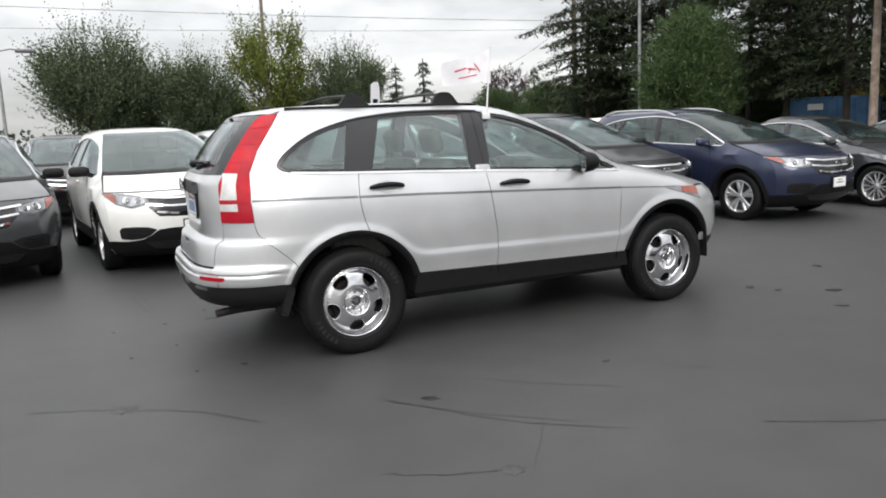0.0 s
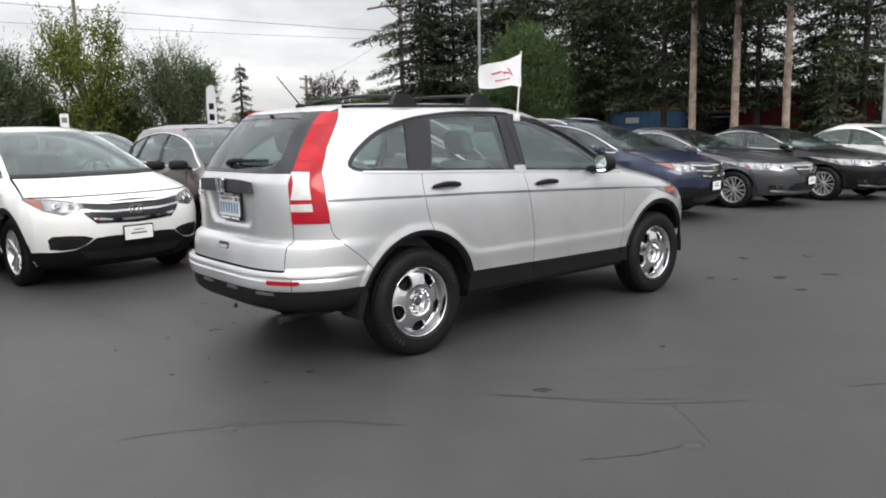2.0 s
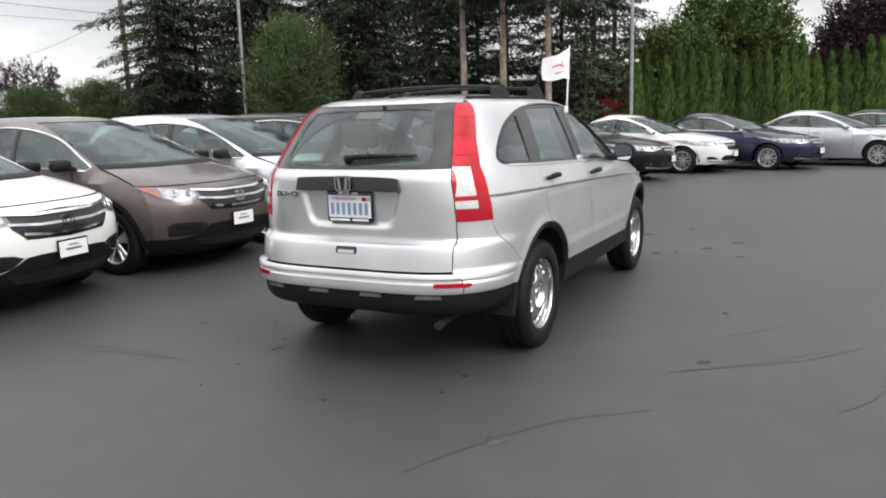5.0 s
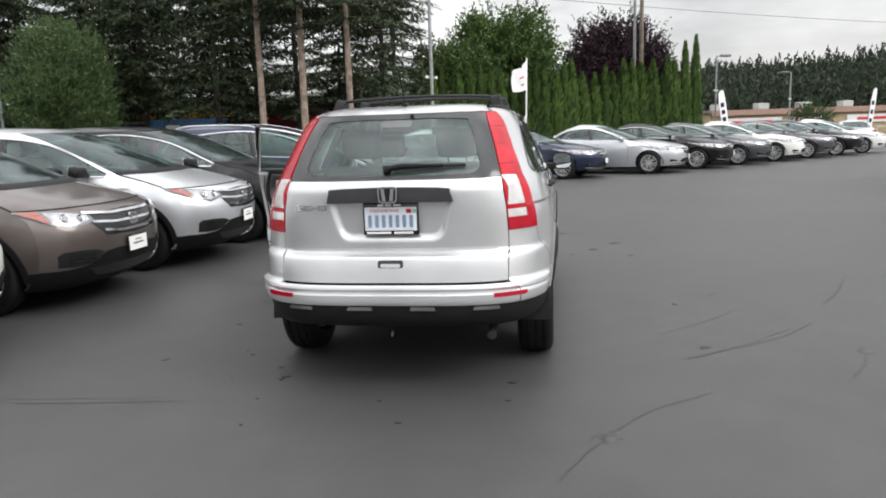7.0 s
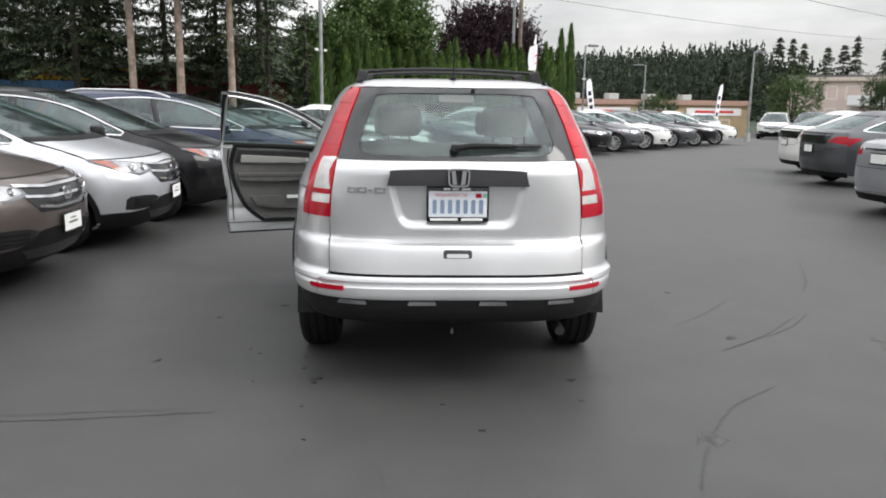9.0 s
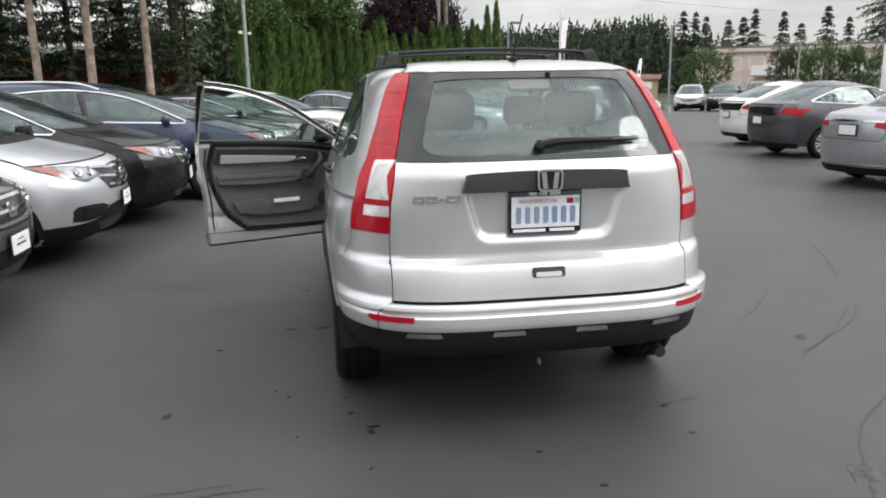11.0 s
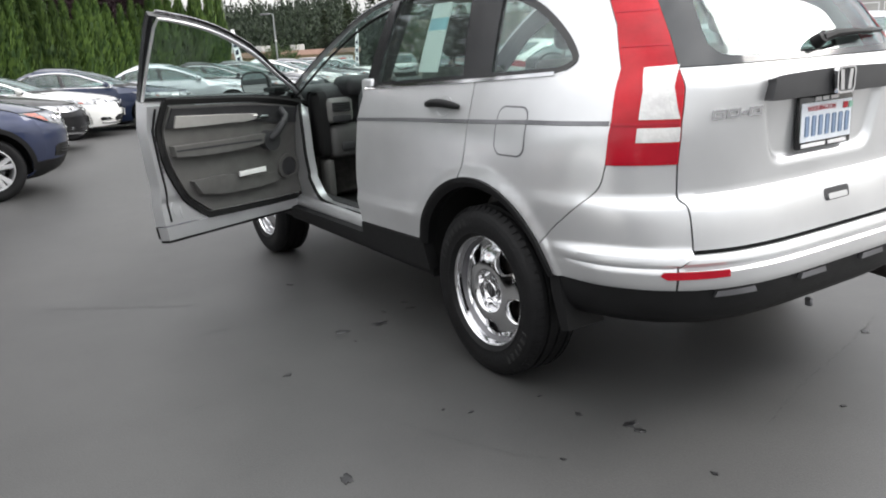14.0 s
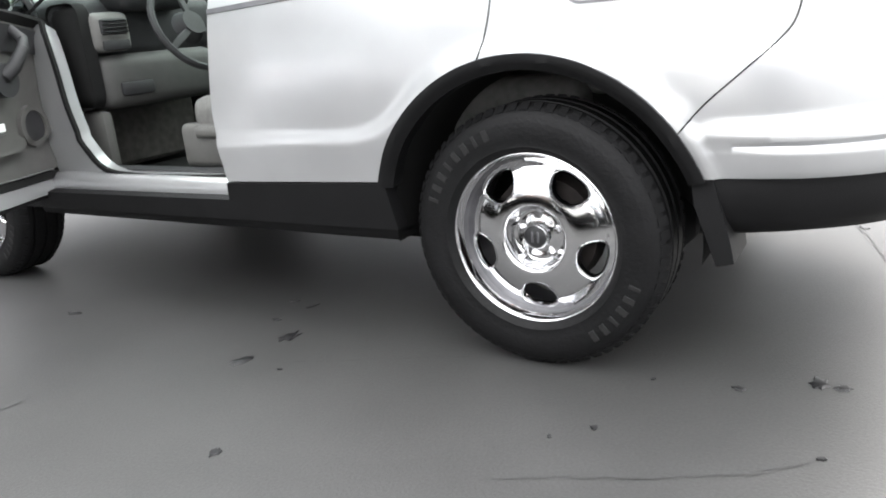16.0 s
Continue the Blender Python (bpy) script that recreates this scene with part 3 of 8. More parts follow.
def cabin(car, x0, x1, w, z0, zb, seats, m=None, back=0.85, hb=0.58, wheel=None):
    """Floor, dashboard, wheel and seats."""
    part("floor_pan", box((x0 + x1) / 2, 0, max(0.27, z0 - 0.03), x1 - x0, w * 1.8, 0.05, 0.01), M_LINER, car)
    d = part("dashboard", box(x1 - 0.25, 0, zb - 0.10, 0.50, w * 1.9, 0.26, 0.07, 3), M_PLASTDARK, car)
    wx, wz = wheel or (x1 - 0.62, zb - 0.04)
    sw = part("steering_wheel", lathe([(0.185 + 0.014 * math.cos(a), 0.014 * math.sin(a)) for a in [k * math.pi / 4 for k in range(8)]], 28, "z", pose(wx, 0.36, wz, 0, -65, 0), True), M_PLASTDARK, car)
    part("steering_hub", cyl(0.07, 0.05, 0.05, 16, pose(wx + 0.02, 0.36, wz, 0, -65, 0) @ pose(0, 0, -0.02)), M_PLASTDARK, sw)
    for a in (0, 120, 240):
        part("steering_spoke", box(0.1, 0, 0, 0.17, 0.03, 0.014, 0.004, 1, pose(wx, 0.36, wz, 0, -65, 0) @ pose(0, 0, 0, 0, 0, a)), M_PLASTDARK, sw)
    for cx, cy in seats:
        seat("front_seat", car, cx, cy, z0 + 0.22, 0.50, m)
    bx = seats[0][0] - back
    seat("rear_bench", car, bx, 0, z0 + 0.24, w * 1.65, m, hb)


# ---- the parked cars ----
def parked_car(name, st):
    """A car built from one set of lines: body sides, bonnet, roof, ends, glass, lamps, grille, wheels and cabin."""
    car = empty(name)
    bd = Body(st["half"], st["tail"], st["nose"], st.get("pt", 4.1), st.get("pf", 2.5), st.get("xc", 0.3), st["taper"])
    B = bd.B
    ef, er = 0.93, 0.88
    WB, R = st["wb"], st["R"]
    zt, zc, zh = st["ztop"], st["zcowl"], st["zhood"]      # cant rail, windscreen base, bonnet's front edge
    zrb, zrt = st["zback"], st["zbacktop"]                # rear window base, top
    face = lambda a, z: bd.front(a * B(z), z)
    back = lambda a, z: bd.rear(a * B(z), z)
    n = 9
    zs = [lerp(zc, zt, i / (n - 1)) for i in range(n)]
    ews, ewt = 0.86, 0.84
    a_pil = [(face(lerp(ews, ewt, i / (n - 1)), z)[0].x, z) for i, z in enumerate(zs)]
    zr = [lerp(zrb, zrt, i / (n - 1)) for i in range(n)]
    d_pil = [(back(lerp(0.80, 0.80, i / (n - 1)), z)[0].x, z) for i, z in enumerate(zr)]
    yh = ef * B(zh)
    topc = bd.top(zh - 0.1, zc)
    xh0, xh1 = bd.front(yh, zh)[0].x, bd.front(ews * B(zc), zc)[0].x
    hood_edge = [(lerp(xh0, xh1, i / 8), topc(lerp(xh0, xh1, i / 8), lerp(yh, ews * B(zc), i / 8))[0].z) for i in range(9)]
    front_edge = [(face(ef, z)[0].x, z) for z in [lerp(0.22, zh, i / 8) for i in range(9)]]
    ztail = st["ztail"]
    rear_edge = [(back(er, z)[0].x, z) for z in [lerp(ztail, 0.24, i / 8) for i in range(9)]]
    ra = R + st.get("gap", 0.055)
    sill = st["sill"]
    phi = math.asin(max(-1, min(1, (sill - R) / ra)))
    arch = lambda cx: [(cx + ra * math.cos(t), R + ra * math.sin(t)) for t in [lerp(math.pi - phi, phi, i / 20) for i in range(21)]]
    # tail top to rear window
    if st["sedan"]:
        yt = er * B(ztail)
        topt = bd.top(ztail - 0.1, zrb)
        xt0, xt1 = back(er, ztail)[0].x, d_pil[0][0]
        deck = [(lerp(xt1, xt0, i / 8), topt(lerp(xt1, xt0, i / 8), lerp(0.80 * B(zrb), yt, i / 8))[0].z) for i in range(9)]
    else:
        deck = [(lerp(d_pil[0][0], rear_edge[0][0], 0.5), lerp(zrb, ztail, 0.5))]
    roof_z = [(lerp(d_pil[-1][0], a_pil[-1][0], i / 10), zt) for i in range(1, 10)]
    low = 0.24
    outline = [(rear_edge[-1][0], low), (-ra * math.cos(phi) - 0.01, low)] + arch(0) + arch(WB) + [(WB + ra * math.cos(phi) + 0.01, low)]
    outline += front_edge[:] + hood_edge[1:] + a_pil[1:] + roof_z[::-1] + d_pil[::-1] + deck + rear_edge[:-1]
    dlo = st["dlo"]
    for s in (1, -1):
        ch = bd.side(s)
        b = part("body_side", shell(outline, ch, 0.02, 0, 0.11, [dlo]), M_SILVER, car)
        recolour(b, M_SILVER)
        part("side_glass", shell(dlo, ch, 0.005, -0.006, 0.14), M_GLASSPARK, b)
        loop = dlo + [dlo[0]]
        part("window_chrome", sweep_strip(ch, loop, 0.014, 0.005, 0.06), M_CHROME if st.get("chrome", True) else M_GLOSSBLK, b)
        for (x0, z0), (x1, z1) in st["pillars"]:
            part("pillar_trim", sweep_strip(ch, [(x0, z0), (x1, z1)], 0.085, 0.004, 0.08), M_GLOSSBLK, b)
        # shut lines: the gaps' shade laid on the uncut side as dark strips
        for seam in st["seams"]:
            part("door_gap_shade", sweep_strip(ch, seam, 0.008, 0.0015, 0.1), M_LINER, b)
        part("wing_gap_shade", sweep_strip(ch, hood_edge, 0.008, 0.0015, 0.08), M_LINER, b)
        for hx, hz in st["handles"]:
            p, q = ch(hx, hz)
            h = part("door_handle", box(p.x, p.y + s * 0.018, p.z, 0.19, 0.03, 0.03, 0.012, 2), M_SILVER, b)
            recolour(h, M_SILVER)
        mx, mz = st["mirror"]
        p, q = ch(mx, mz)
        mi = part("door_mirror", box(p.x, p.y + s * 0.115, p.z + 0.015, 0.11, 0.235, 0.115, 0.05, 4), M_TRIM if st.get("black_mirror") else M_SILVER, car)
        if not st.get("black_mirror"):
            recolour(mi, M_SILVER)
        part("mirror_glass", box(p.x - 0.071, p.y + s * 0.115, p.z + 0.03, 0.006, 0.15, 0.10, 0.002, 1), M_MIRROR, mi)
        part("mirror_stalk", box(p.x, p.y + s * 0.02, p.z - 0.02, 0.08, 0.10, 0.04, 0.012, 2), M_TRIM, mi)
        if st.get("cladding"):
            for cx in (0, WB):
                ring = [(cx + (ra + 0.05) * math.cos(t), R + (ra + 0.05) * math.sin(t)) for t in [lerp(math.pi - phi, phi, i / 20) for i in range(21)]]
                part("arch_cladding", shell(ring + arch(cx)[::-1], ch, 0.03, 0.012, 0.08), M_TRIM, b)
            part("corner_cladding", shell([(WB + ra + .03, .24), (face(ef, .27)[0].x, .24), (face(ef, .38)[0].x, .38), (WB + ra + .02, .38)], ch, 0.03, 0.010, 0.08), M_TRIM, b)
            part("sill_cladding", shell([(ra + 0.02, sill), (WB - ra - 0.02, sill), (WB - ra - 0.04, sill + 0.15), (ra + 0.04, sill + 0.15)], ch, 0.03, 0.012, 0.12), M_TRIM, b)
        # head lamp, wrapping the corner
        lf, ls = st["lamp_front"], st["lamp_side"]
        hl = part("headlamp", shell([(s * a, z) for a, z in lf], face, 0.02, 0.004, 0.05), M_HEADLAMP if st["sedan"] else M_HEADDARK, car)
        part("headlamp_side", shell([(face(ef, zz)[0].x + dx, zz) for dx, zz in ls], ch, 0.02, 0.004, 0.05), M_HEADLAMP if st["sedan"] else M_HEADDARK, hl)
        for a, z, r in st["bulbs"]:
            p, q = face(s * a, z)
            to_face = Matrix.Translation(p + q * 0.004) @ q.to_track_quat("Z", "Y").to_matrix().to_4x4()
            bw = part("headlamp_bowl", lathe([(r, 0.003), (r * 0.94, 0.010), (r * 0.80, 0.006), (r * 0.55, 0.001)], 20, "z", to_face), M_CHROME, hl)
            part("headlamp_lens", lathe([(r * 0.58, 0.002), (r * 0.4, 0.006), (0.001, 0.008)], 16, "z", to_face), M_HEADDARK, bw)
        if st.get("glint"):
            part("reflector_bed", shell([(s * a, z) for a, z in st["glint"]], face, 0.004, 0.0065, 0.04), M_HEADLAMP, hl)
        if st.get("amber_front"):
            part("side_marker", shell([(s * a, z) for a, z in st["amber_front"]], face, 0.01, 0.007, 0.04), M_AMBER, hl)
        else:
            part("side_marker", shell([(face(ef, zz)[0].x + dx, zz) for dx, zz in st["amber"]], ch, 0.01, 0.007, 0.05), M_AMBER, hl)
        if st.get("fog"):
            a, z = st["fog"]
            rec = st.get("fog_shape", ((-1.2, -0.55), (0.7, -0.75), (1.1, 0.1), (0.95, 0.8), (0.5, 0.7), (-0.3, 0.3)))
            fo = part("fog_recess", shell([(s * (a + 0.14 * c), z + 0.07 * d) for c, d in rec], face, 0.02, 0.0125 if st["sedan"] else 0.004, 0.05), M_GLOSSBLK if st["sedan"] else M_LINER, car)
            for dz in st.get("fog_slats", ()):
                part("recess_slat", sweep_strip(face, [(s * (a - .12), z + dz), (s * (a + .10), z + dz + .01)], .014, .009, .05), M_GLOSSBLK, fo)
            p, q = face(s * a, z)
            if st["sedan"]:
                part("fog_lamp", lathe([(0.030, 0.0), (0.027, 0.008), (0.001, 0.010)], 16, "z", Matrix.Translation(p + q * 0.014) @ q.to_track_quat("Z", "Y").to_matrix().to_4x4()), M_HEADDARK, fo)
        tl = part("tail_lamp", shell([(s * a, z) for a, z in st["tail_lamp"]], back, 0.02, 0.006, 0.05), M_LAMPDARKRED, car)
        if st.get("tail_side"):
            part("tail_lamp_side", shell([(back(er, zz)[0].x + dx, zz) for dx, zz in st["tail_side"]], ch, 0.02, 0.006, 0.05), M_LAMPDARKRED, tl)
        if st.get("tail_white"):
            part("reversing_lamp", shell([(s * a, z) for a, z in st["tail_white"]], back, 0.01, 0.009, 0.05), M_LAMPWHITE, tl)
        for cx in (0, WB):
            wy = s * (B(0.5) - st["tw"] / 2 - 0.015)
            alloy_wheel(car, cx, wy, s, R, st["rim"], st["tw"], st.get("spokes", 5), st.get("split", True), None, st.get("slim", 1.0))
            wheel_well(car, cx, s * (B(0.5) - 0.03), s, R)
    # ends
    fz0 = st.get("clad_z", 0.0)
    fas = part("front_bumper", shell([(-ef, max(low, fz0)), (ef, max(low, fz0)), (ef, zh), (-ef, zh)], face, 0.02, 0, 0.09), M_SILVER, car)
    recolour(fas, M_SILVER)
    if fz0:
        pts = st["clad_front"]
        part("lower_bumper", shell([(-a, z) for a, z in pts][::-1] + pts, face, 0.03, 0.008, 0.08), M_TRIM, car)
        part("lower_bumper_edge", shell([(-ef, 0.2), (ef, 0.2), (ef, fz0 + 0.01), (-ef, fz0 + 0.01)], face, 0.02, 0.003, 0.1), M_TRIM, car)
    reb = part("rear_bumper", shell([(-er, max(low, fz0)), (er, max(low, fz0)), (er, ztail), (-er, ztail)], back, 0.02, 0, 0.09), M_SILVER, car)
    recolour(reb, M_SILVER)
    part("rear_valance", shell([(-er, 0.2), (er, 0.2), (er, fz0 + 0.04 if fz0 else 0.30), (-er, fz0 + 0.04 if fz0 else 0.30)], back, 0.02, 0.004, 0.1), M_TRIM, car)
    # shade of the boot's gaps, put on as thin dark strips
    for line in st.get("rear_gap_shades", ()):
        part("boot_gap_shade", sweep_strip(back, line, 0.008, 0.0015, 0.08), M_LINER, reb)
    if st.get("rear_lip"):
        part("rear_chrome_lip", sweep_strip(back, [(-0.6, st["rear_lip"]), (0.6, st["rear_lip"])], 0.022, 0.010, 0.08), M_CHROME, reb)
    # bonnet, roof, glass
    hood = [bd.front(lerp(-yh, yh, i / 12), zh)[0].xy for i in range(13)]
    cowl = [bd.front(lerp(-1, 1, i / 12) * ews * B(zc), zc)[0].xy for i in range(13)]
    ho = part("bonnet", shell([tuple(p) for p in hood] + [tuple(p) for p in cowl[::-1]], topc, 0.02, -0.001, 0.11), M_SILVER, car)
    recolour(ho, M_SILVER)
    eyt = ewt * B(zt)
    rf = [bd.front(lerp(-eyt, eyt, i / 10), zt)[0].xy for i in range(11)]
    yb = 0.80 * B(zrt)
    rb = [bd.rear(lerp(yb, -yb, i / 10), zrt)[0].xy for i in range(11)]
    ys = [(x, bd.y_at(x, zt)) for x in [lerp(rf[-1].x, rb[0].x, i / 10) for i in range(1, 10)]]
    roof = part("roof", shell([tuple(p) for p in rf] + ys + [tuple(p) for p in rb] + [(x, -y) for x, y in ys[::-1]], bd.top(zt - 0.12, st["zmax"]), 0.02, 0, 0.12), M_SILVER, car)
    recolour(roof, M_SILVER)
    ws = [(-ews, zc), (ews, zc), (ewt, zt - 0.005), (-ewt, zt - 0.005)]
    wsg = part("windscreen", shell(ws, face, 0.006, -0.004, 0.12), M_GLASSPARK, car)
    part("cowl_trim", sweep_strip(face, [(-ews, zc + 0.005), (ews, zc + 0.005)], 0.045, 0.006, 0.1), M_TRIM, wsg)
    bw = [(-0.80, zrb), (0.80, zrb), (0.80, zrt - 0.004), (-0.80, zrt - 0.004)]
    rw = part("rear_window", shell(bw, back, 0.006, -0.004, 0.12), M_GLASSPARK, car)
    if st.get("tail_panel"):
        part("tail_window", shell(st["tail_panel"], back, 0.02, 0.005, 0.09), M_GLOSSBLK, car)
    # dark strip in place of the shaded gap at the bonnet's front edge
    part("bonnet_gap_shade", sweep_strip(face, [(-ef, zh + 0.002), (ef, zh + 0.002)], 0.010, 0.0015, 0.06), M_LINER, ho)
    if st["sedan"]:
        d0 = [bd.rear(lerp(-0.80, 0.80, i / 10) * B(zrb), zrb)[0].xy for i in range(11)]
        d1 = [bd.rear(lerp(yt, -yt, i / 10), ztail)[0].xy for i in range(11)]
        tk = part("boot_lid", shell([tuple(p) for p in d0] + [tuple(p) for p in d1], topt, 0.02, 0, 0.10), M_SILVER, car)
        recolour(tk, M_SILVER)
    else:
        tg = part("tailgate_upper", shell([(-er, ztail), (er, ztail), (0.80, zrb), (-0.80, zrb)], back, 0.02, 0, 0.09), M_SILVER, car)
        recolour(tg, M_SILVER)
    # grille with bars and a plain badge
    g = st["grille"]
    gr = part("grille", shell([(-a, z) for a, z in g][::-1] + g, face, 0.02, 0.003, 0.06), M_GLOSSBLK, car)
    for z, a in st["bars"]:
        part("grille_bar", sweep_strip(face, [(-a, z + st.get("barv", 0.0)), (-a * 0.5, z), (a * 0.5, z), (a, z + st.get("barv", 0.0))], 0.024, 0.016, 0.05), M_CHROME, gr)
    p, q = face(0, st["badge"])
    bf = Matrix.Translation(p + q * 0.018) @ pose(0, 0, 0, 90, 0, 90)
    part("badge", shell(rrect(0, 0, 0.13, 0.105, 0.03), lambda a, b: (bf @ Vector((a, b, 0)), Vector((1, 0, 0))), 0.012, 0, 0.04, [rrect(0, 0.0, 0.095, 0.072, 0.02)]), M_CHROME, gr)
    for d in (-1, 1):
        part("badge_mark", shell([(d * .038, .036), (d * .018, .036), (d * .010, -.036), (d * .030, -.036)],
                                 lambda a, b: (bf @ Vector((a, b, 0)), Vector((1, 0, 0))), 0.012, 0, 0.05), M_CHROME, gr)
    if st.get("intake"):
        it = st["intake"]
        part("lower_intake", shell([(-a, z) for a, z in it][::-1] + it, face, 0.02, 0.010, 0.08), M_GLOSSBLK, car)
    if st.get("lip"):
        part("chrome_lip", sweep_strip(face, [(-0.8, st["lip"] + 0.03), (-0.5, st["lip"]), (0.5, st["lip"]), (0.8, st["lip"] + 0.03)], 0.028, 0.012, 0.06), M_CHROME, car)
    p, q = face(0, st["plate_z"])
    pl = part("dealer_plate", box(p.x + 0.02, 0, p.z, 0.014, 0.31, 0.16, 0.006, 2), M_GLOSSBLK, car)
    part("plate_insert", box(p.x + 0.029, 0, p.z, 0.004, 0.285, 0.13, 0.001, 1), M_PAPER, pl)
    part("plate_writing", join((([(p.x + 0.0315, -0.08, p.z - 0.012), (p.x + 0.0315, 0.08, p.z - 0.012), (p.x + 0.0315, 0.08, p.z + 0.004), (p.x + 0.0315, -0.08, p.z + 0.004)], [(0, 1, 2, 3)])),
                               ([(p.x + 0.0315, -0.05, p.z + 0.025), (p.x + 0.0315, 0.05, p.z + 0.025), (p.x + 0.0315, 0.05, p.z + 0.035), (p.x + 0.0315, -0.05, p.z + 0.035)], [(0, 1, 2, 3)])), M_STEEL, pl)
    p, q = back(0, st["rplate_z"])
    rp = part("rear_plate", box(p.x - 0.012, 0, p.z, 0.014, 0.32, 0.165, 0.006, 2), M_GLOSSBLK, car)
    part("rear_plate_insert", box(p.x - 0.021, 0, p.z, 0.004, 0.285, 0.13, 0.001, 1), M_PAPER, rp)
    if st.get("boot_trim"):
        part("boot_chrome", sweep_strip(back, [(-0.55, st["boot_trim"]), (0.55, st["boot_trim"])], 0.03, 0.014, 0.08), M_CHROME, car)
    if st.get("rails"):
        for s in (1, -1):
            pts = [(lerp(-0.25, 1.25, i / 12), s * 0.60, bd.top(zt - 0.15, st["zmax"])(lerp(-0.25, 1.25, i / 12), 0.58)[0].z + 0.035 * min(1, 4 * (i / 12) * (1 - i / 12) * 2)) for i in range(13)]
            part("roof_rail", tube(pts, 0.014), M_ALLOY, car)
    part("underbody", box((WB) / 2, 0, 0.30, WB + 1.0, 1.2, 0.16, 0.04, 1), M_LINER, car)
    cabin(car, st["cab"][0], st["cab"][1], B(zc) * 0.86, st["zfloor"], zc, [(st["cab"][2], 0.37), (st["cab"][2], -0.37)], None, st["back"], st["hb"])
    if st["sedan"]:
        part("parcel_shelf", box(-0.22, 0, zrb - 0.07, 0.62, 1.15, 0.03, 0.01, 1), M_PLASTDARK, car)
    return car


SUV = dict(
    sedan=False, wb=2.62, R=0.345, rim=0.225, tw=0.225, taper=[(0.5, 0.72), (0.9, 0.78), (1.0, 0.86), (1.08, 0.95), (1.6, 0.85)], sill=0.30, gap=0.06,
    half=[(.18, .82), (.28, .87), (.45, .89), (.6, .905), (.75, .91), (.9, .905), (1.0, .895), (1.06, .88), (1.15, .85), (1.3, .785), (1.45, .71), (1.53, .66), (1.58, .615), (1.61, .555), (1.635, .45), (1.65, .2)],
    tail=[(.2, -.75), (.3, -.88), (.45, -.95), (.65, -.95), (.75, -.90), (1.0, -.88), (1.1, -.86), (1.3, -.72), (1.5, -.55), (1.58, -.48), (1.62, -.35), (1.64, .1), (1.65, .4)],
    nose=[(.18, 3.25), (.3, 3.46), (.5, 3.55), (.66, 3.56), (.78, 3.53), (.86, 3.47), (.92, 3.35), (.97, 3.18), (1.03, 2.95), (1.085, 2.73), (1.2, 2.47), (1.35, 2.10), (1.5, 1.70), (1.58, 1.40), (1.62, 1.12), (1.64, .8), (1.65, .55)],
    ztop=1.575, zcowl=1.085, zhood=0.905, zback=1.18, zbacktop=1.56, ztail=1.10, zmax=1.65,
    dlo=curve([(-.40, 1.20), (-.33, 1.31), (-.10, 1.42), (.25, 1.49), (.65, 1.52), (1.0, 1.518), (1.40, 1.46), (1.78, 1.34), (2.31, 1.085)], 4) + [(2.29, 1.055), (1.1, 1.11), (0.3, 1.14), (-.2, 1.165)],
    pillars=[((1.12, 1.10), (1.02, 1.50)), ((0.16, 1.15), (0.30, 1.49))],
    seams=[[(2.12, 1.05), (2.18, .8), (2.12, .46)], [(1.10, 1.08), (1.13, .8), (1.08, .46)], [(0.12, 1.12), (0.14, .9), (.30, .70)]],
    handles=[(1.32, 0.98), (0.36, 1.02)], mirror=(2.07, 1.10), cladding=True, clad_z=0.37,
    clad_front=[(0.30, 0.515), (0.44, 0.505), (0.54, 0.440), (0.64, 0.400), (0.78, 0.385), (0.93, 0.385), (0.93, 0.25), (0.0, 0.24)],
    lamp_front=[(0.50, 0.780), (0.70, 0.742), (0.84, 0.785), (0.93, 0.868), (0.93, 0.902), (0.75, 0.888), (0.52, 0.848)],
    lamp_side=[(0.01, 0.868), (-0.03, 0.888), (-0.02, 0.900), (0.01, 0.902)],
    amber_front=[(0.835, 0.795), (0.855, 0.806), (0.925, 0.874), (0.925, 0.897), (0.845, 0.888)],
    bulbs=[(0.73, 0.828, 0.044), (0.62, 0.816, 0.034)], glint=[(0.55, 0.798), (0.69, 0.762), (0.825, 0.792), (0.825, 0.884), (0.74, 0.874), (0.55, 0.838)],
    fog=(0.68, 0.475), fog_shape=((-.95, -.45), (-.35, -.88), (.5, -1.0), (1.15, -.85), (1.2, .5), (.95, .95), (0, 1.0), (-.95, .85), (-1.55, .45)), fog_slats=(-.030, .0, .030),
    grille=[(0.0, 0.628), (0.42, 0.648), (0.52, 0.742), (0.53, 0.838), (0.0, 0.858)], bars=[(0.826, 0.58), (0.749, 0.54), (0.669, 0.44)], barv=0.025, badge=0.748,
    intake=[(0.0, 0.28), (0.5, 0.30), (0.6, 0.38), (0.0, 0.38)], plate_z=0.525, rplate_z=0.88,
    tail_lamp=[(0.72, 0.88), (0.88, 0.88), (0.88, 1.10), (0.875, 1.3), (0.87, 1.53), (0.81, 1.53), (0.81, 1.16), (0.72, 1.06)], tail_side=[(0.0, 0.88), (0.10, 0.90), (0.12, 1.10), (0.0, 1.10)],
    cab=(-0.55, 2.35, 1.05), zfloor=0.36, back=0.85, hb=0.58, rails=False, black_mirror=True)

LOWER = lambda z: z if z < 1.12 else 1.12 + (z - 1.12) * .97
for key in ("half", "tail", "nose"):
    SUV[key] = [(LOWER(z), v) for z, v in SUV[key]]
for key in ("ztop", "zback", "zbacktop", "zmax"):
    SUV[key] = LOWER(SUV[key])
for key in ("dlo", "tail_lamp"):
    SUV[key] = [(a, LOWER(z)) for a, z in SUV[key]]
SUV["pillars"] = [tuple((a, LOWER(z)) for a, z in p) for p in SUV["pillars"]]

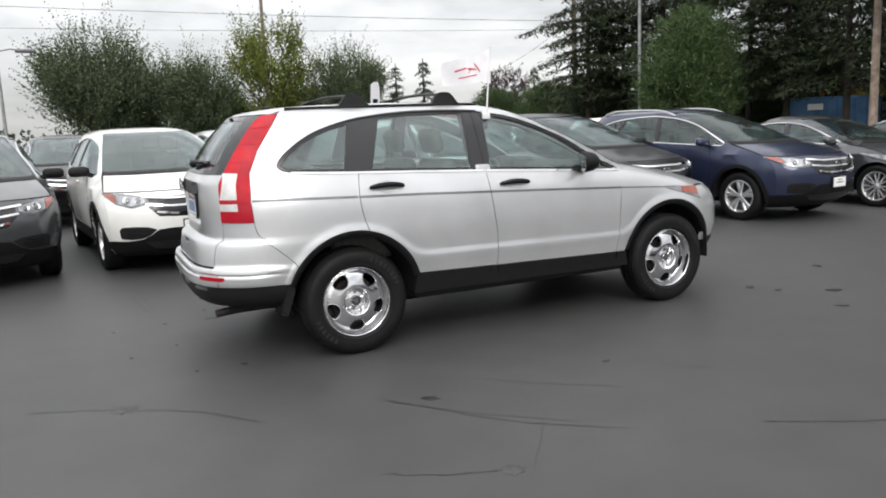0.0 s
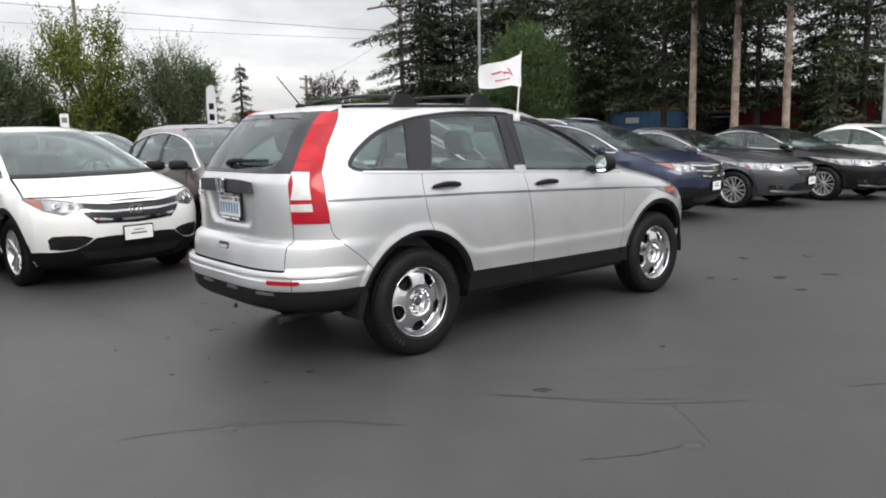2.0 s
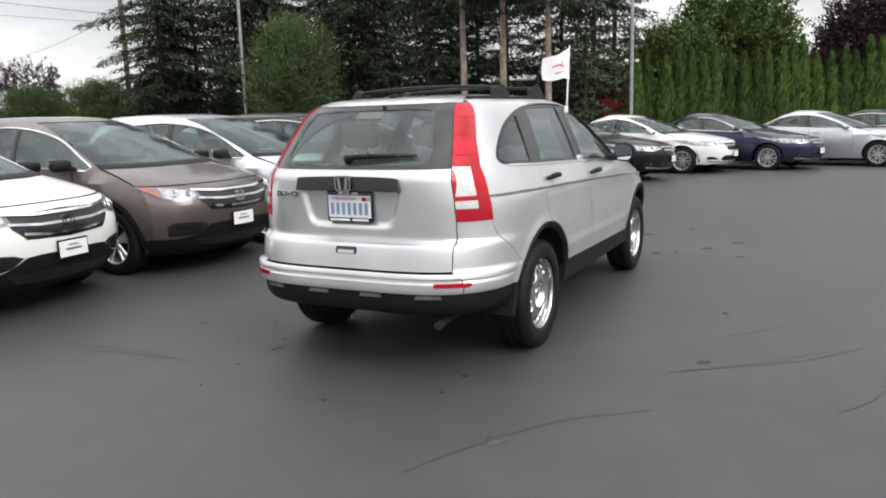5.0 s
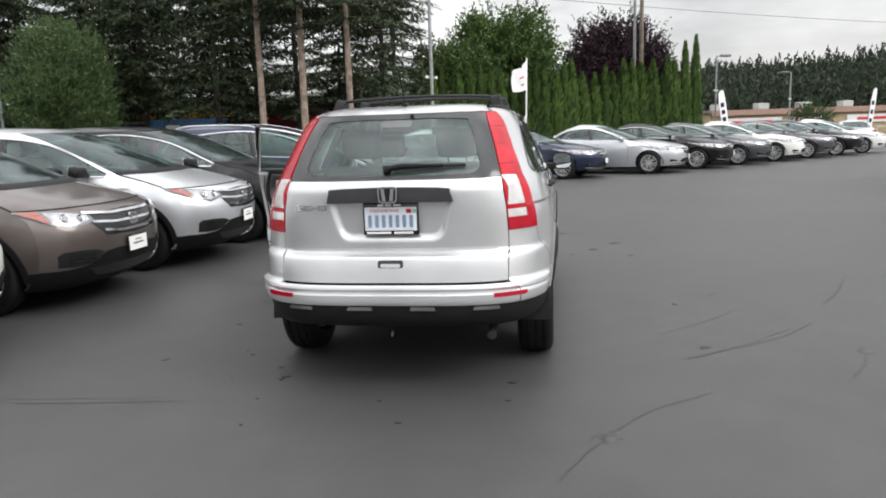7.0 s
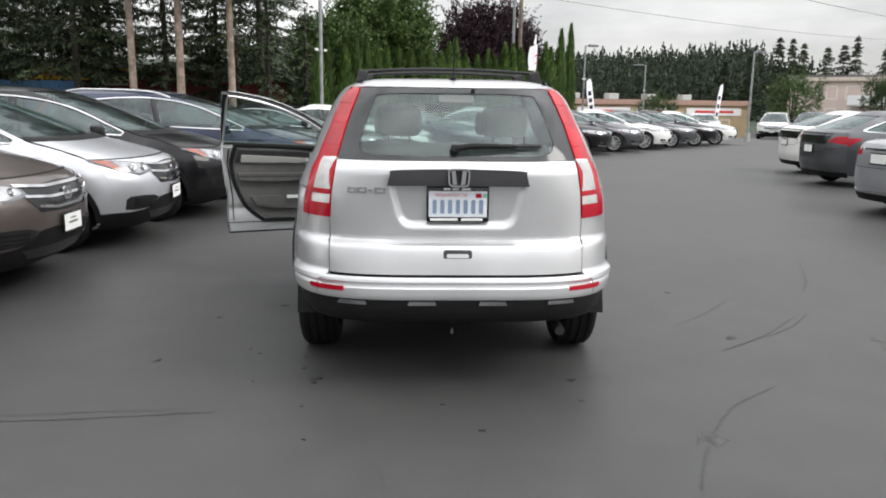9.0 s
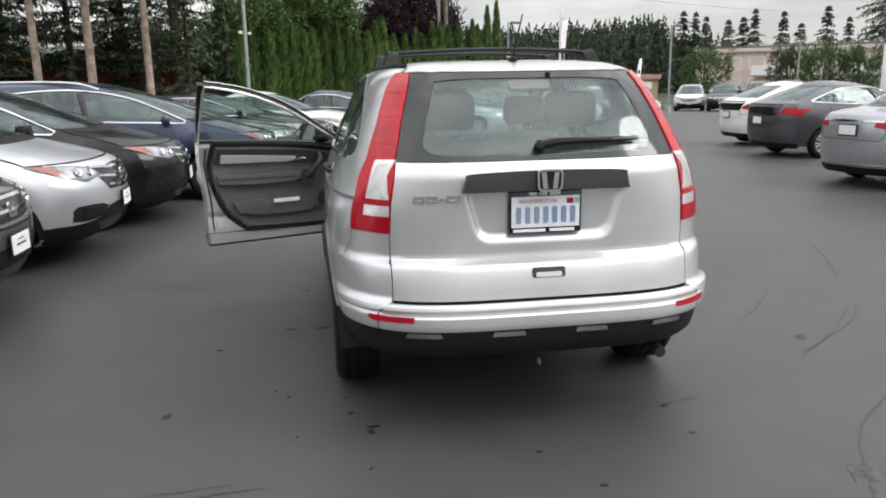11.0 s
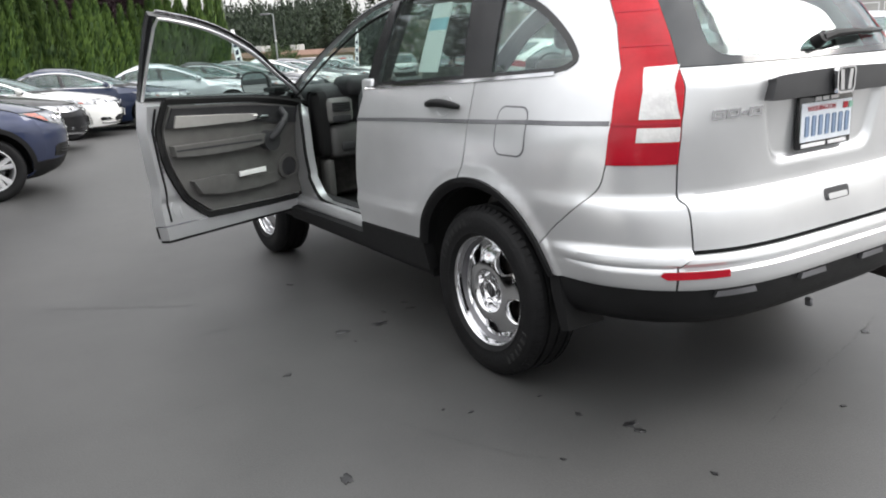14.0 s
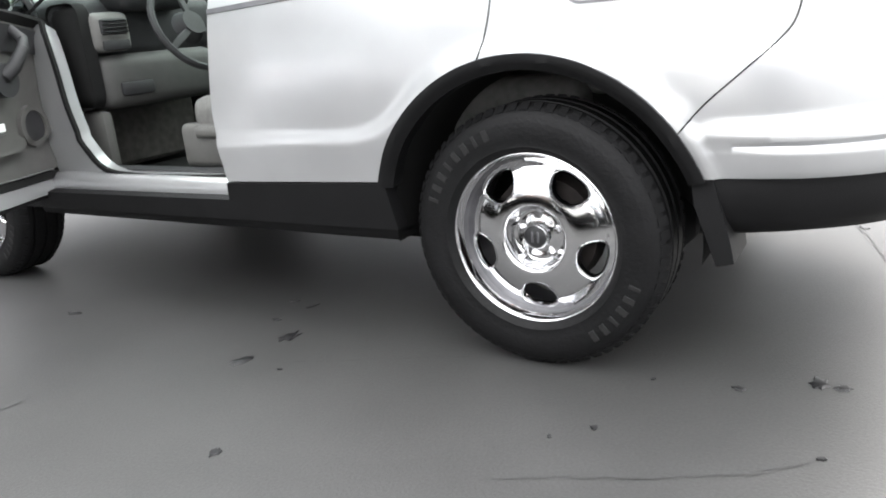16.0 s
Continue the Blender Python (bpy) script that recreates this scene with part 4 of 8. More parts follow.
SEDAN = dict(
    sedan=True, spokes=7, slim=.55, wb=2.775, R=0.33, rim=0.225, tw=0.22, xc=0.55, taper=[(0.8, 1.2), (0.98, 0.95), (1.4, 0.85)], sill=0.22, gap=0.045,
    half=[(.15, .84), (.25, .89), (.45, .915), (.6, .925), (.75, .925), (.88, .915), (.94, .90), (1.0, .875), (1.1, .82), (1.2, .755), (1.3, .68), (1.36, .62), (1.41, .53), (1.44, .40), (1.46, .18)],
    tail=[(.15, -1.0), (.3, -1.08), (.5, -1.12), (.75, -1.12), (.9, -1.10), (.98, -1.07), (1.03, -.95), (1.06, -.60), (1.08, -.42), (1.15, -.20), (1.25, .02), (1.35, .28), (1.40, .46), (1.43, .50), (1.46, .53)],
    nose=[(.15, 3.45), (.25, 3.66), (.45, 3.74), (.6, 3.74), (.7, 3.70), (.78, 3.60), (.84, 3.38), (.90, 3.05), (.95, 2.75), (.985, 2.5), (1.05, 2.34), (1.2, 1.98), (1.32, 1.62), (1.38, 1.40), (1.42, 1.18), (1.45, .90), (1.46, .7)],
    ztop=1.385, zcowl=0.99, zhood=0.79, zback=1.09, zbacktop=1.375, ztail=1.00, zmax=1.46,
    dlo=curve([(-.10, 1.075), (.06, 1.16), (.28, 1.255), (.55, 1.318), (.9, 1.335), (1.25, 1.295), (1.6, 1.19), (2.08, 0.995)], 4) + [(2.05, 0.97), (1.2, 1.0), (0.4, 1.025), (-.04, 1.045)],
    pillars=[((1.10, 1.0), (1.00, 1.32)), ((0.14, 1.04), (0.20, 1.21))],
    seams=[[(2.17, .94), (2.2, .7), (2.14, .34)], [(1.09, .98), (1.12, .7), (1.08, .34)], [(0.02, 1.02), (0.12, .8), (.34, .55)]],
    handles=[(1.30, 0.88), (0.30, 0.91)], mirror=(1.98, 1.02),
    lamp_front=[(0.46, 0.70), (0.70, 0.665), (0.93, 0.69), (0.93, 0.80), (0.75, 0.785), (0.48, 0.755)],
    lamp_side=[(0.01, 0.69), (-0.10, 0.72), (-0.34, 0.835), (-0.28, 0.835), (-0.10, 0.815), (0.01, 0.80)],
    amber=[(0.0, 0.70), (-0.08, 0.725), (-0.05, 0.75), (0.0, 0.74)], bulbs=[(0.82, 0.735, 0.042), (0.66, 0.725, 0.042)], fog=(0.74, 0.39), fog_shape=((-.7, -.35), (.55, -.45), (.7, .15), (.5, .45), (-.2, .25)),
    grille=[(0.0, 0.555), (0.36, 0.565), (0.42, 0.62), (0.45, 0.735), (0.0, 0.745)], bars=[(0.725, 0.47), (0.665, 0.42)], barv=0.01, badge=0.665,
    intake=[(0.0, 0.32), (0.50, 0.325), (0.58, 0.37), (0.48, 0.44), (0.0, 0.44)], lip=0.285, plate_z=0.47, rplate_z=0.80,
    tail_lamp=[(0.42, 0.85), (0.88, 0.78), (0.88, 0.945), (0.44, 0.94)], tail_side=[(0.0, 0.78), (0.12, 0.86), (0.26, 0.95), (0.0, 0.945)], boot_trim=0.925, pt=3.3, rear_gap_shades=[[(-0.60, 0.98), (-0.56, 0.72), (-0.50, 0.67), (0.50, 0.67), (0.56, 0.72), (0.60, 0.98)], [(-0.86, 0.77), (-0.56, 0.72)], [(0.56, 0.72), (0.86, 0.77)]], rear_lip=0.335,
    cab=(-0.45, 2.35, 1.05), zfloor=0.14, back=0.80, hb=0.46)

HATCH = dict(SEDAN, sedan=False, wb=2.55, xc=0.3, R=0.30, rim=0.20, tw=0.19,
             half=[(.15, .80), (.25, .82), (.45, .845), (.75, .85), (.88, .845), (.94, .83), (1.0, .81), (1.1, .765), (1.2, .71), (1.3, .64), (1.36, .58), (1.40, .5), (1.43, .38), (1.45, .18)],
             tail=[(.15, -.75), (.3, -.86), (.5, -.92), (.75, -.92), (1.0, -.90), (1.05, -.86), (1.12, -.62), (1.2, -.38), (1.3, -.05), (1.38, .2), (1.42, .27), (1.45, .29)],
             tail_panel=[(-0.55, 0.82), (0.55, 0.82), (0.70, 1.03), (-0.70, 1.03)], back=0.80, hb=0.44, rear_lip=None, zback=1.10, zbacktop=1.365, ztail=1.05, rplate_z=0.72, tail_lamp=[(0.60, 0.87), (0.88, 0.82), (0.88, 0.98), (0.74, 0.97)], boot_trim=None,
             dlo=curve([(-.30, 1.09), (-.05, 1.19), (.25, 1.285), (.55, 1.325), (.9, 1.33), (1.25, 1.295), (1.6, 1.19), (2.08, 0.995)], 4) + [(2.05, 0.97), (1.2, 1.0), (0.4, 1.035), (-.2, 1.07)],
             nose=[(z, x - 0.22) for z, x in SEDAN["nose"]], cab=(-0.55, 2.15, 0.95))


# ---- ground ----
def ground_sheet():
    xs = [-400, -150, -60, -25, -10, -4, 0, 3, 6, 8, 10, 12, 14, 16, 18, 20, 22, 25, 28, 32, 36, 40, 46, 60, 80, 150, 300, 700]
    ys = [-600, -200, -80, -40, -20, -10, -5, 0, 5, 10, 20, 40, 80, 200, 600]
    vs = [(x, y, LEVEL(x)) for x in xs for y in ys]
    n = len(ys)
    fs = [(i * n + j, (i + 1) * n + j, (i + 1) * n + j + 1, i * n + j + 1) for i in range(len(xs) - 1) for j in range(n - 1)]
    return tagged(part("ground", (vs, fs), M_ASPHALT), "dark grey sealed asphalt of a car lot", "ground", kind="structure")


ground_sheet()

M_TAR = simple("black_oil_spot", (0.012, 0.012, 0.013), 0.45, 0, 0.3, 30)
M_CRACK = simple("filled_crack", (0.048, 0.048, 0.047), 0.58, 0, 0.4, 25)


def spot(x, y, r, seed, mat=M_TAR, stretch=1.6):
    """A thin ragged stain on the asphalt."""
    rnd = random.Random(seed)
    a0 = rnd.uniform(0, 3.1)
    pts = []
    n = 18
    for i in range(n):
        a = 6.283 * i / n
        q = r * rnd.uniform(.55, 1.15)
        u, v = q * math.cos(a) * stretch, q * math.sin(a)
        pts.append((x + u * math.cos(a0) - v * math.sin(a0), y + u * math.sin(a0) + v * math.cos(a0)))
    z = LEVEL(x)
    vs = [(px, py, z + .001) for px, py in pts] + [(lerp(x, px, .8), lerp(y, py, .8), z + .004) for px, py in pts]
    fs = [(i, (i + 1) % n, n + (i + 1) % n, n + i) for i in range(n)] + [tuple(range(n, 2 * n))]
    tagged(part("asphalt_stain", (vs, fs), mat), "small black oil stain on the asphalt", "stain", "asphalt stains")


def crack(pts, w, seed, mat=M_CRACK):
    """A ragged hairline in the asphalt, broken here and there."""
    rnd = random.Random(seed)
    line = dense(curve(pts, 6), .035, False)
    vs, fs = [], []
    for i in range(len(line) - 1):
        (x0, y0), (x1, y1) = line[i], line[i + 1]
        d = math.hypot(x1 - x0, y1 - y0) or 1
        nx, ny = -(y1 - y0) / d, (x1 - x0) / d
        o = len(vs)
        j = rnd.uniform(-.006, .006)
        wa, wb = w * rnd.uniform(.25, 1), w * rnd.uniform(.25, 1)
        z = LEVEL(x0) + .003
        vs += [(x0 + nx * (wa + j), y0 + ny * (wa + j), z), (x0 - nx * (wa - j), y0 - ny * (wa - j), z), (x1 - nx * (wb - j), y1 - ny * (wb - j), z), (x1 + nx * (wb + j), y1 + ny * (wb + j), z)]
        fs.append((o, o + 1, o + 2, o + 3))
    tagged(part("asphalt_crack", (vs, fs), mat), "thin dark crack line in the asphalt", "crack", "asphalt cracks")


for k, (x, y, r) in enumerate(((.04, -1.89, .035), (1.23, -1.87, .022), (3.95, -1.36, .05), (3.5, -.9, .04), (3.6, -1.1, .03), (4.41, -1.62, .05), (3.54, -1.74, .035), (4.73, -.58, .05), (5.3, -1.0, .05),
                               (-1.36, -.10, .014), (-.72, -.66, .02), (-1.01, -.65, .012), (-1.05, .07, .010), (-1.44, .72, .010))):
    spot(x, y, r, k)
for k, (x, y, r) in enumerate(((.815, .96, .030), (.835, 1.155, .026), (.52, 1.56, .016), (.96, .86, .012), (.92, .72, .018), (1.02, .70, .015), (-.51, .84, .012), (-.31, .86, .007), (-.25, 1.14, .009), (-.71, 1.09, .008),
                               (-.68, .75, .024), (-.73, .76, .016), (.68, 1.16, .007), (-.17, 1.21, .006), (-.38, 1.71, .022), (1.77, 1.06, .020), (-1.06, .78, .010))):
    spot(x, y, r, k + 40)
for k, (pts, w) in enumerate((
        ([(-.23, -1.73), (-.02, -2.01), (.15, -2.26), (.36, -2.50), (.68, -2.75)], .012), ([(.31, -1.6), (.64, -1.96), (1.02, -2.28)], .009), ([(1.51, -2.17), (1.66, -2.29)], .012),
        ([(.48, -2.35), (.33, -2.55), (.06, -2.89)], .006), ([(1.41, -1.48), (1.11, -1.8)], .008), ([(-1.93, -.93), (-1.77, -.99), (-1.46, -1.16), (-1.1, -1.41), (-.83, -1.76)], .013),
        ([(-1.22, 2.19), (-1.20, 1.87), (-1.16, 1.54), (-1.13, 1.20)], .015), ([(-.97, .40), (-.86, .02), (-.78, -.36), (-.64, -.88)], .010),
        ([(2.41, -3.58), (1.69, -3.27), (1.27, -3.02)], .02), ([(.52, -2.55), (.11, -2.16), (-.19, -1.75)], .012), ([(2.31, 2.34), (2.02, 1.97), (1.76, 1.62)], .012),
        ([(.70, 1.12), (.45, 1.01), (.18, .895)], .005), ([(-.11, 1.41), (-.27, 1.34), (-.55, 1.22), (-.69, 1.11)], .006), ([(.46, 2.01), (.455, 1.93)], .010), ([(1.27, 1.72), (1.26, 1.58)], .012),
        ([(-1.71, .38), (-1.90, .34)], .008), ([(-1.08, 1.34), (-1.17, 2.39)], .010), ([(-.08, -2.83), (-.31, -2.74), (-.52, -2.6)], .014), ([(-1.52, -1.06), (-1.38, -1.13)], .010))):
    crack(pts, w * .42, k)
spot(-1.46, -1.16, .07, 90, M_CRACK, 1.2)
spot(-.02, -2.86, .05, 91, M_CRACK, 1.2)


# ---- the silver SUV on display, driver's door open ----
HB = Body(
    [(.2, .85), (.3, .87), (.45, .886), (.540, .896), (.580, .903), (.62, .907), (.75, .909), (.9, .902), (1.0, .892), (1.06, .875), (1.15, .842), (1.3, .782), (1.45, .712), (1.53, .672), (1.58, .628), (1.61, .56), (1.635, .45), (1.65, .2)],
    [(.2, -.80), (.3, -.90), (.42, -.945), (.50, -.953), (.60, -.946), (.64, -.938), (.70, -.930), (.755, -.920), (.788, -.908), (.799, -.890), (.808, -.868), (.822, -.859), (.95, -.864), (1.15, -.874), (1.21, -.845), (1.3, -.79), (1.45, -.68), (1.55, -.58), (1.6, -.50), (1.625, -.35), (1.645, .1), (1.65, .4)],
    [(.2, 3.24), (.35, 3.38), (.55, 3.47), (.7, 3.465), (.8, 3.435), (.88, 3.37), (.95, 3.19), (1.0, 3.0), (1.05, 2.78), (1.09, 2.58), (1.12, 2.44), (1.2, 2.28), (1.35, 1.98), (1.5, 1.64), (1.58, 1.40), (1.62, 1.15), (1.64, .85), (1.65, .55)],
    4.1, 3.4, 0.3, [(.9, 1.25), (1.08, .95), (1.3, .75), (1.6, .6)])
hero = tagged(empty("silver_suv"), "silver compact SUV, driver's door open, black roof bars", "car")
BULGE = spline([(.50, .006), (.522, .020), (.54, .029), (.586, .032), (.592, .022), (.601, .022), (.607, .034), (.624, .034), (.634, .028), (.645, .006), (.66, .0), (.92, .0)])   # bumper with a groove, standing proud of the body
RC, RA = 0.365, 0.457                                   # arch centre height and radius
CREASE = spline([(.3, .635), (1.0, .622), (2.2, .607)])  # the pressed line along the doors' foot


def ease(a, b, v):
    t = min(1.0, max(0.0, (v - a) / (b - a)))
    return t * t * (3 - 2 * t)


def soft_min(a, b, k):
    h = max(0.0, k - abs(a - b)) / k
    return min(a, b) - h * h * k * .25


def flare(x, z):
    """How far the side stands out: round both arches and below the pressed line."""
    d = soft_min(math.hypot(x, z - RC), math.hypot(x - 2.62, z - RC), .02) - RA - .030
    if .1 < x < 2.5:
        d = soft_min(d, z - CREASE(x), .09)
    return .010 * ease(.012, -.014, d)


def hero_side(s):
    base = HB.side(s)

    def chart(x, z):
        p, n = base(x, z)
        return p + n * flare(x, z), n
    return chart


def plate_hollow(y, z):
    """Depth of the pressed hollow round the number plate."""
    d = -soft_min(lerp(.292, .352, (z - .885) / .215) - abs(y), soft_min(z - .880, 1.135 - z, .03), .06)
    return .026 * ease(.004, -.026, d)


def gate_chart(y, z):
    p, n = HB.rear(y, z)
    return p - n * plate_hollow(y, z), n


def offset_poly(poly, d):
    """The polygon moved inward by d."""
    a = sum(poly[i - 1][0] * poly[i][1] - poly[i][0] * poly[i - 1][1] for i in range(len(poly)))
    s = 1 if a > 0 else -1
    out = []
    n = len(poly)
    for i in range(n):
        p0, p1, p2 = poly[i - 1], poly[i], poly[(i + 1) % n]
        e1, e2 = (p1[0] - p0[0], p1[1] - p0[1]), (p2[0] - p1[0], p2[1] - p1[1])
        l1, l2 = math.hypot(*e1) or 1, math.hypot(*e2) or 1
        n1, n2 = (-e1[1] / l1 * s, e1[0] / l1 * s), (-e2[1] / l2 * s, e2[0] / l2 * s)
        k = max(0.35, 1 + n1[0] * n2[0] + n1[1] * n2[1])
        out.append((p1[0] + d * (n1[0] + n2[0]) / k, p1[1] + d * (n1[1] + n2[1]) / k))
    return out


def clip(poly, p, q):
    """The part of a polygon to the left of the line from p to q."""
    f = lambda v: (q[0] - p[0]) * (v[1] - p[1]) - (q[1] - p[1]) * (v[0] - p[0])
    out = []
    for i in range(len(poly)):
        a, b = poly[i - 1], poly[i]
        fa, fb = f(a), f(b)
        if (fa >= 0) != (fb >= 0):
            t = fa / (fa - fb)
            out.append((a[0] + (b[0] - a[0]) * t, a[1] + (b[1] - a[1]) * t))
        if fb >= 0:
            out.append(b)
    return out


def arc(cx, a0, a1, r=RA, n=40):
    return [(cx + r * math.cos(radians(lerp(a0, a1, i / n))), RC + r * math.sin(radians(lerp(a0, a1, i / n)))) for i in range(n + 1)]


def steel_wheel(car, x, y, s):
    """Chromed five-window disc wheel with nuts and cap; s is +1 on the left."""
    R, rim, w = 0.352, 0.228, 0.225
    ty = part("tyre", tyre_mesh(R, rim, w), M_TYRE, car)
    ty.location = (x, y, R)
    tagged(part("tread", tread_blocks(R, w), M_TYRE, ty), kind="stuff")
    for a0, n in ((20, 8), (200, 6)):                     # raised sidewall lettering, worn to plain bars
        for k in range(n):
            a = radians(a0 + k * 7)
            m = pose(0, 0, 0, 0, -math.degrees(a), 0) @ pose(0.292, s * (w / 2 - 0.0005), 0)
            part("tyre_lettering", box(0, 0, 0, 0.030, 0.003, 0.016 if k % 3 else 0.010, 0.001, 1, m), M_TYRETXT, ty)
    f = w / 2 - 0.028
    depth = spline([(0.0, f - 0.038), (0.030, f - 0.038), (0.066, f - 0.046), (0.075, f - 0.040), (0.086, f - 0.008), (0.094, f - 0.002), (0.110, f - 0.003), (0.145, f - 0.012), (0.180, f - 0.024), (0.206, f - 0.038), (0.212, f - 0.038), (0.217, f - 0.020), (0.221, f + 0.002), (0.226, f + 0.008), (0.231, f + 0.005)])

    def chart(a, b):
        r = math.hypot(a, b)
        g = (depth(r + 0.003) - depth(r - 0.003)) / 0.006 if r > 0.004 else 0
        nv = Vector((-g * a / max(r, 1e-4), s, -g * b / max(r, 1e-4))).normalized()
        return Vector((a, s * depth(r), b)), nv
    holes = []
    for k in range(5):
        t = radians(90 + 72 * k + 36)
        pts = curve([(0.122, 0.0), (0.128, 0.026), (0.148, 0.045), (0.176, 0.053), (0.192, 0.030), (0.195, 0.0), (0.192, -0.030), (0.176, -0.053), (0.148, -0.045), (0.128, -0.026), (0.122, 0.0)], 4)[:-1]
        holes.append([(a * math.cos(t) - b * math.sin(t), a * math.sin(t) + b * math.cos(t)) for a, b in pts])
    turned = lambda r0, r1, n: lathe([(max(1e-4, lerp(r0, r1, i / n)), s * depth(lerp(r0, r1, i / n))) for i in range(n + 1)], 72, "y")
    d = part("wheel_disc", shell(ring_pts(0, 0, 0.2105, 72), chart, 0.009, 0, 0.012, holes + [ring_pts(0, 0, 0.094, 48)]), M_WHEEL, ty, "bright disc with five windows")
    part("rim_lip", turned(0.2085, 0.231, 14), M_CHROME, d)
    part("centre_bowl", turned(0.0, 0.096, 24), M_WHEEL, d)
    for hl in holes:                                      # pressed edge turning in round each window
        ha, hb = sum(p[0] for p in hl) / len(hl), sum(p[1] for p in hl) / len(hl)
        rows = [(1.09, .0008), (1.03, .0016), (.97, -.002), (.91, -.010), (.88, -.024)]
        lv = [chart(lerp(ha, a, k), lerp(hb, b, k))[0] + Vector((0, s * e, 0)) for a, b in hl for k, e in rows]
        nh, nr = len(hl), len(rows)
        part("window_lip", (lv, [(i * nr + j, i * nr + j + 1, (i + 1) % nh * nr + j + 1, (i + 1) % nh * nr + j) for i in range(nh) for j in range(nr - 1)]), M_CHROME, d)
    part("rim_barrel", lathe([(0.226, s * (f - 0.01)), (0.212, s * (f - 0.03)), (0.205, 0.0), (0.21, -s * 0.09)], 40, "y"), M_STEEL, d)
    for k in range(5):
        t = radians(90 + 72 * k)
        part("lug_nut", lathe([(0.001, s * (f - 0.024)), (0.006, s * (f - 0.025)), (0.0095, s * (f - 0.031)), (0.012, s * (f - 0.048))], 6, "y", Matrix.Translation((0.056 * math.cos(t), 0, 0.056 * math.sin(t)))), M_CHROME, d)
    part("centre_cap", lathe([(0.001, s * (f - 0.016)), (0.022, s * (f - 0.017)), (0.031, s * (f - 0.022)), (0.034, s * (f - 0.034))], 24, "y"), M_GARNISH, d, "grey cap with a plain badge")
    part("cap_ring", lathe([(.029, s * (f - .020)), (.031, s * (f - .017)), (.034, s * (f - .020)), (.036, s * (f - .036))], 24, "y"), M_CHROME, d)
    for q in (box(-.008, s * (f - 0.0155), 0, 0.006, 0.003, 0.030, 0.001, 1), box(.008, s * (f - 0.0155), 0, 0.006, 0.003, 0.030, 0.001, 1)):
        part("cap_mark", q, M_STEEL, d)
    part("brake_drum", lathe([(0.02, s * 0.015), (0.15, s * 0.012), (0.16, -s * 0.04)], 28, "y"), M_BRAKE, ty)
    return ty


def side_of_hero(s):
    ch = hero_side(s)
    rx = lambda y, z: HB.rear(y, z)[0].x
    zt, zc = 1.605, 1.115
    ex = lambda z: HB.front(0.86 * HB.B(z), z)[0].x
    a_pil = [(ex(lerp(zt, zc, i / 10)), lerp(zt, zc, i / 10)) for i in range(11)]
    dlo_top = curve([(-.400, 1.222), (-.435, 1.262), (-.34, 1.355), (-.17, 1.452), (.06, 1.520), (.28, 1.551), (.55, 1.569), (.90, 1.567), (1.13, 1.548), (1.38, 1.495), (1.66, 1.385), (1.93, 1.225), (2.15, 1.095)], 5)
    dlo_bot = [(2.15, 1.082), (1.6, 1.115), (1.0, 1.148), (.5, 1.172), (.07, 1.192), (-.2, 1.205), (-.36, 1.212)]
    dlo = dlo_top + dlo_bot
    lamp_out = [(-.612, .92), (-.618, 1.05), (-.602, 1.22), (-.53, 1.36), (-.455, 1.46), (-.365, 1.578)]
    edge_y = lambda z: float(np.interp(z, [.92, 1.05, 1.216, 1.4, 1.578], [.653, .643, .616, .568, .508])) + .0025
    lamp_in = [(rx(edge_y(z), z), z) for z in [lerp(.92, 1.572, i / 22) for i in range(23)]]
    seam_q = curve([(.075, 1.19), (.056, 1.04), (.068, .92), (.10, .811)], 6)
    bump = curve([(-.375, .627), (-.43, .690), (-.50, .752), (-.566, .812), (-.598, .855), (-.612, .92)], 6)
    g = 0.0024
    # quarter panel with roof side and windscreen pillar
    quarter = lamp_out + [(-.33, zt), (0.2, zt), (0.7, zt)] + a_pil + [(2.20, 1.082), (2.15, 1.084)] + dlo_top[::-1] + dlo_bot[::-1][:3] + seam_q[1:] + arc(0, 77, 145)[1:] + bump[:-1]
    part("quarter_panel", shell(offset_poly(quarter, g), ch, 0.022, 0, 0.024), M_SILVER, hero)
    part("window_chrome", sweep_strip(ch, dlo_top, 0.012, 0.004, 0.04), M_GLOSSBLK, hero)
    # doors
    rear_door = [(.075, 1.19), (.5, 1.172), (1.0, 1.148), (1.012, 1.0), (1.03, .85), (1.048, .70), (1.04, .482), (.437, .497)] + arc(0, 17, 77)[1:] + seam_q[1:-1][::-1]
    front_door = [(1.0, 1.148), (1.6, 1.115), (2.17, 1.082), (2.145, .95), (2.125, .84), (2.112, .62), (2.085, .462), (1.04, .482), (1.048, .70), (1.03, .85), (1.012, 1.0)]
    pil1, pil2 = ((.07, 1.19), (.20, 1.56)), ((1.0, 1.14), (.99, 1.575))
    wr = clip(clip(dlo, pil1[1], pil1[0]), pil2[0], pil2[1])
    wf = clip(dlo, pil2[1], pil2[0])
    wq = clip(dlo, pil1[0], pil1[1])
    d2 = offset_poly(dlo, 0.020)
    gq = clip(d2, (-.02, 1.19), (.06, 1.50))
    gr = clip(clip(d2, (.30, 1.56), (.165, 1.18)), (.885, 1.14), (.925, 1.58))
    gf = clip(d2, (1.03, 1.58), (1.006, 1.13)) if s > 0 else clip(d2, (1.075, 1.58), (1.045, 1.13))
    dr = part("rear_door", shell(offset_poly(rear_door, g), ch, 0.05, 0, 0.020), M_SILVER, hero)
    part("window_frame", shell(wr, ch, 0.02, -0.004, 0.06, [gr]), M_GLOSSBLK, dr)
    part("door_glass", shell(gr, ch, 0.005, -0.010, 0.1), M_GLASS, dr)
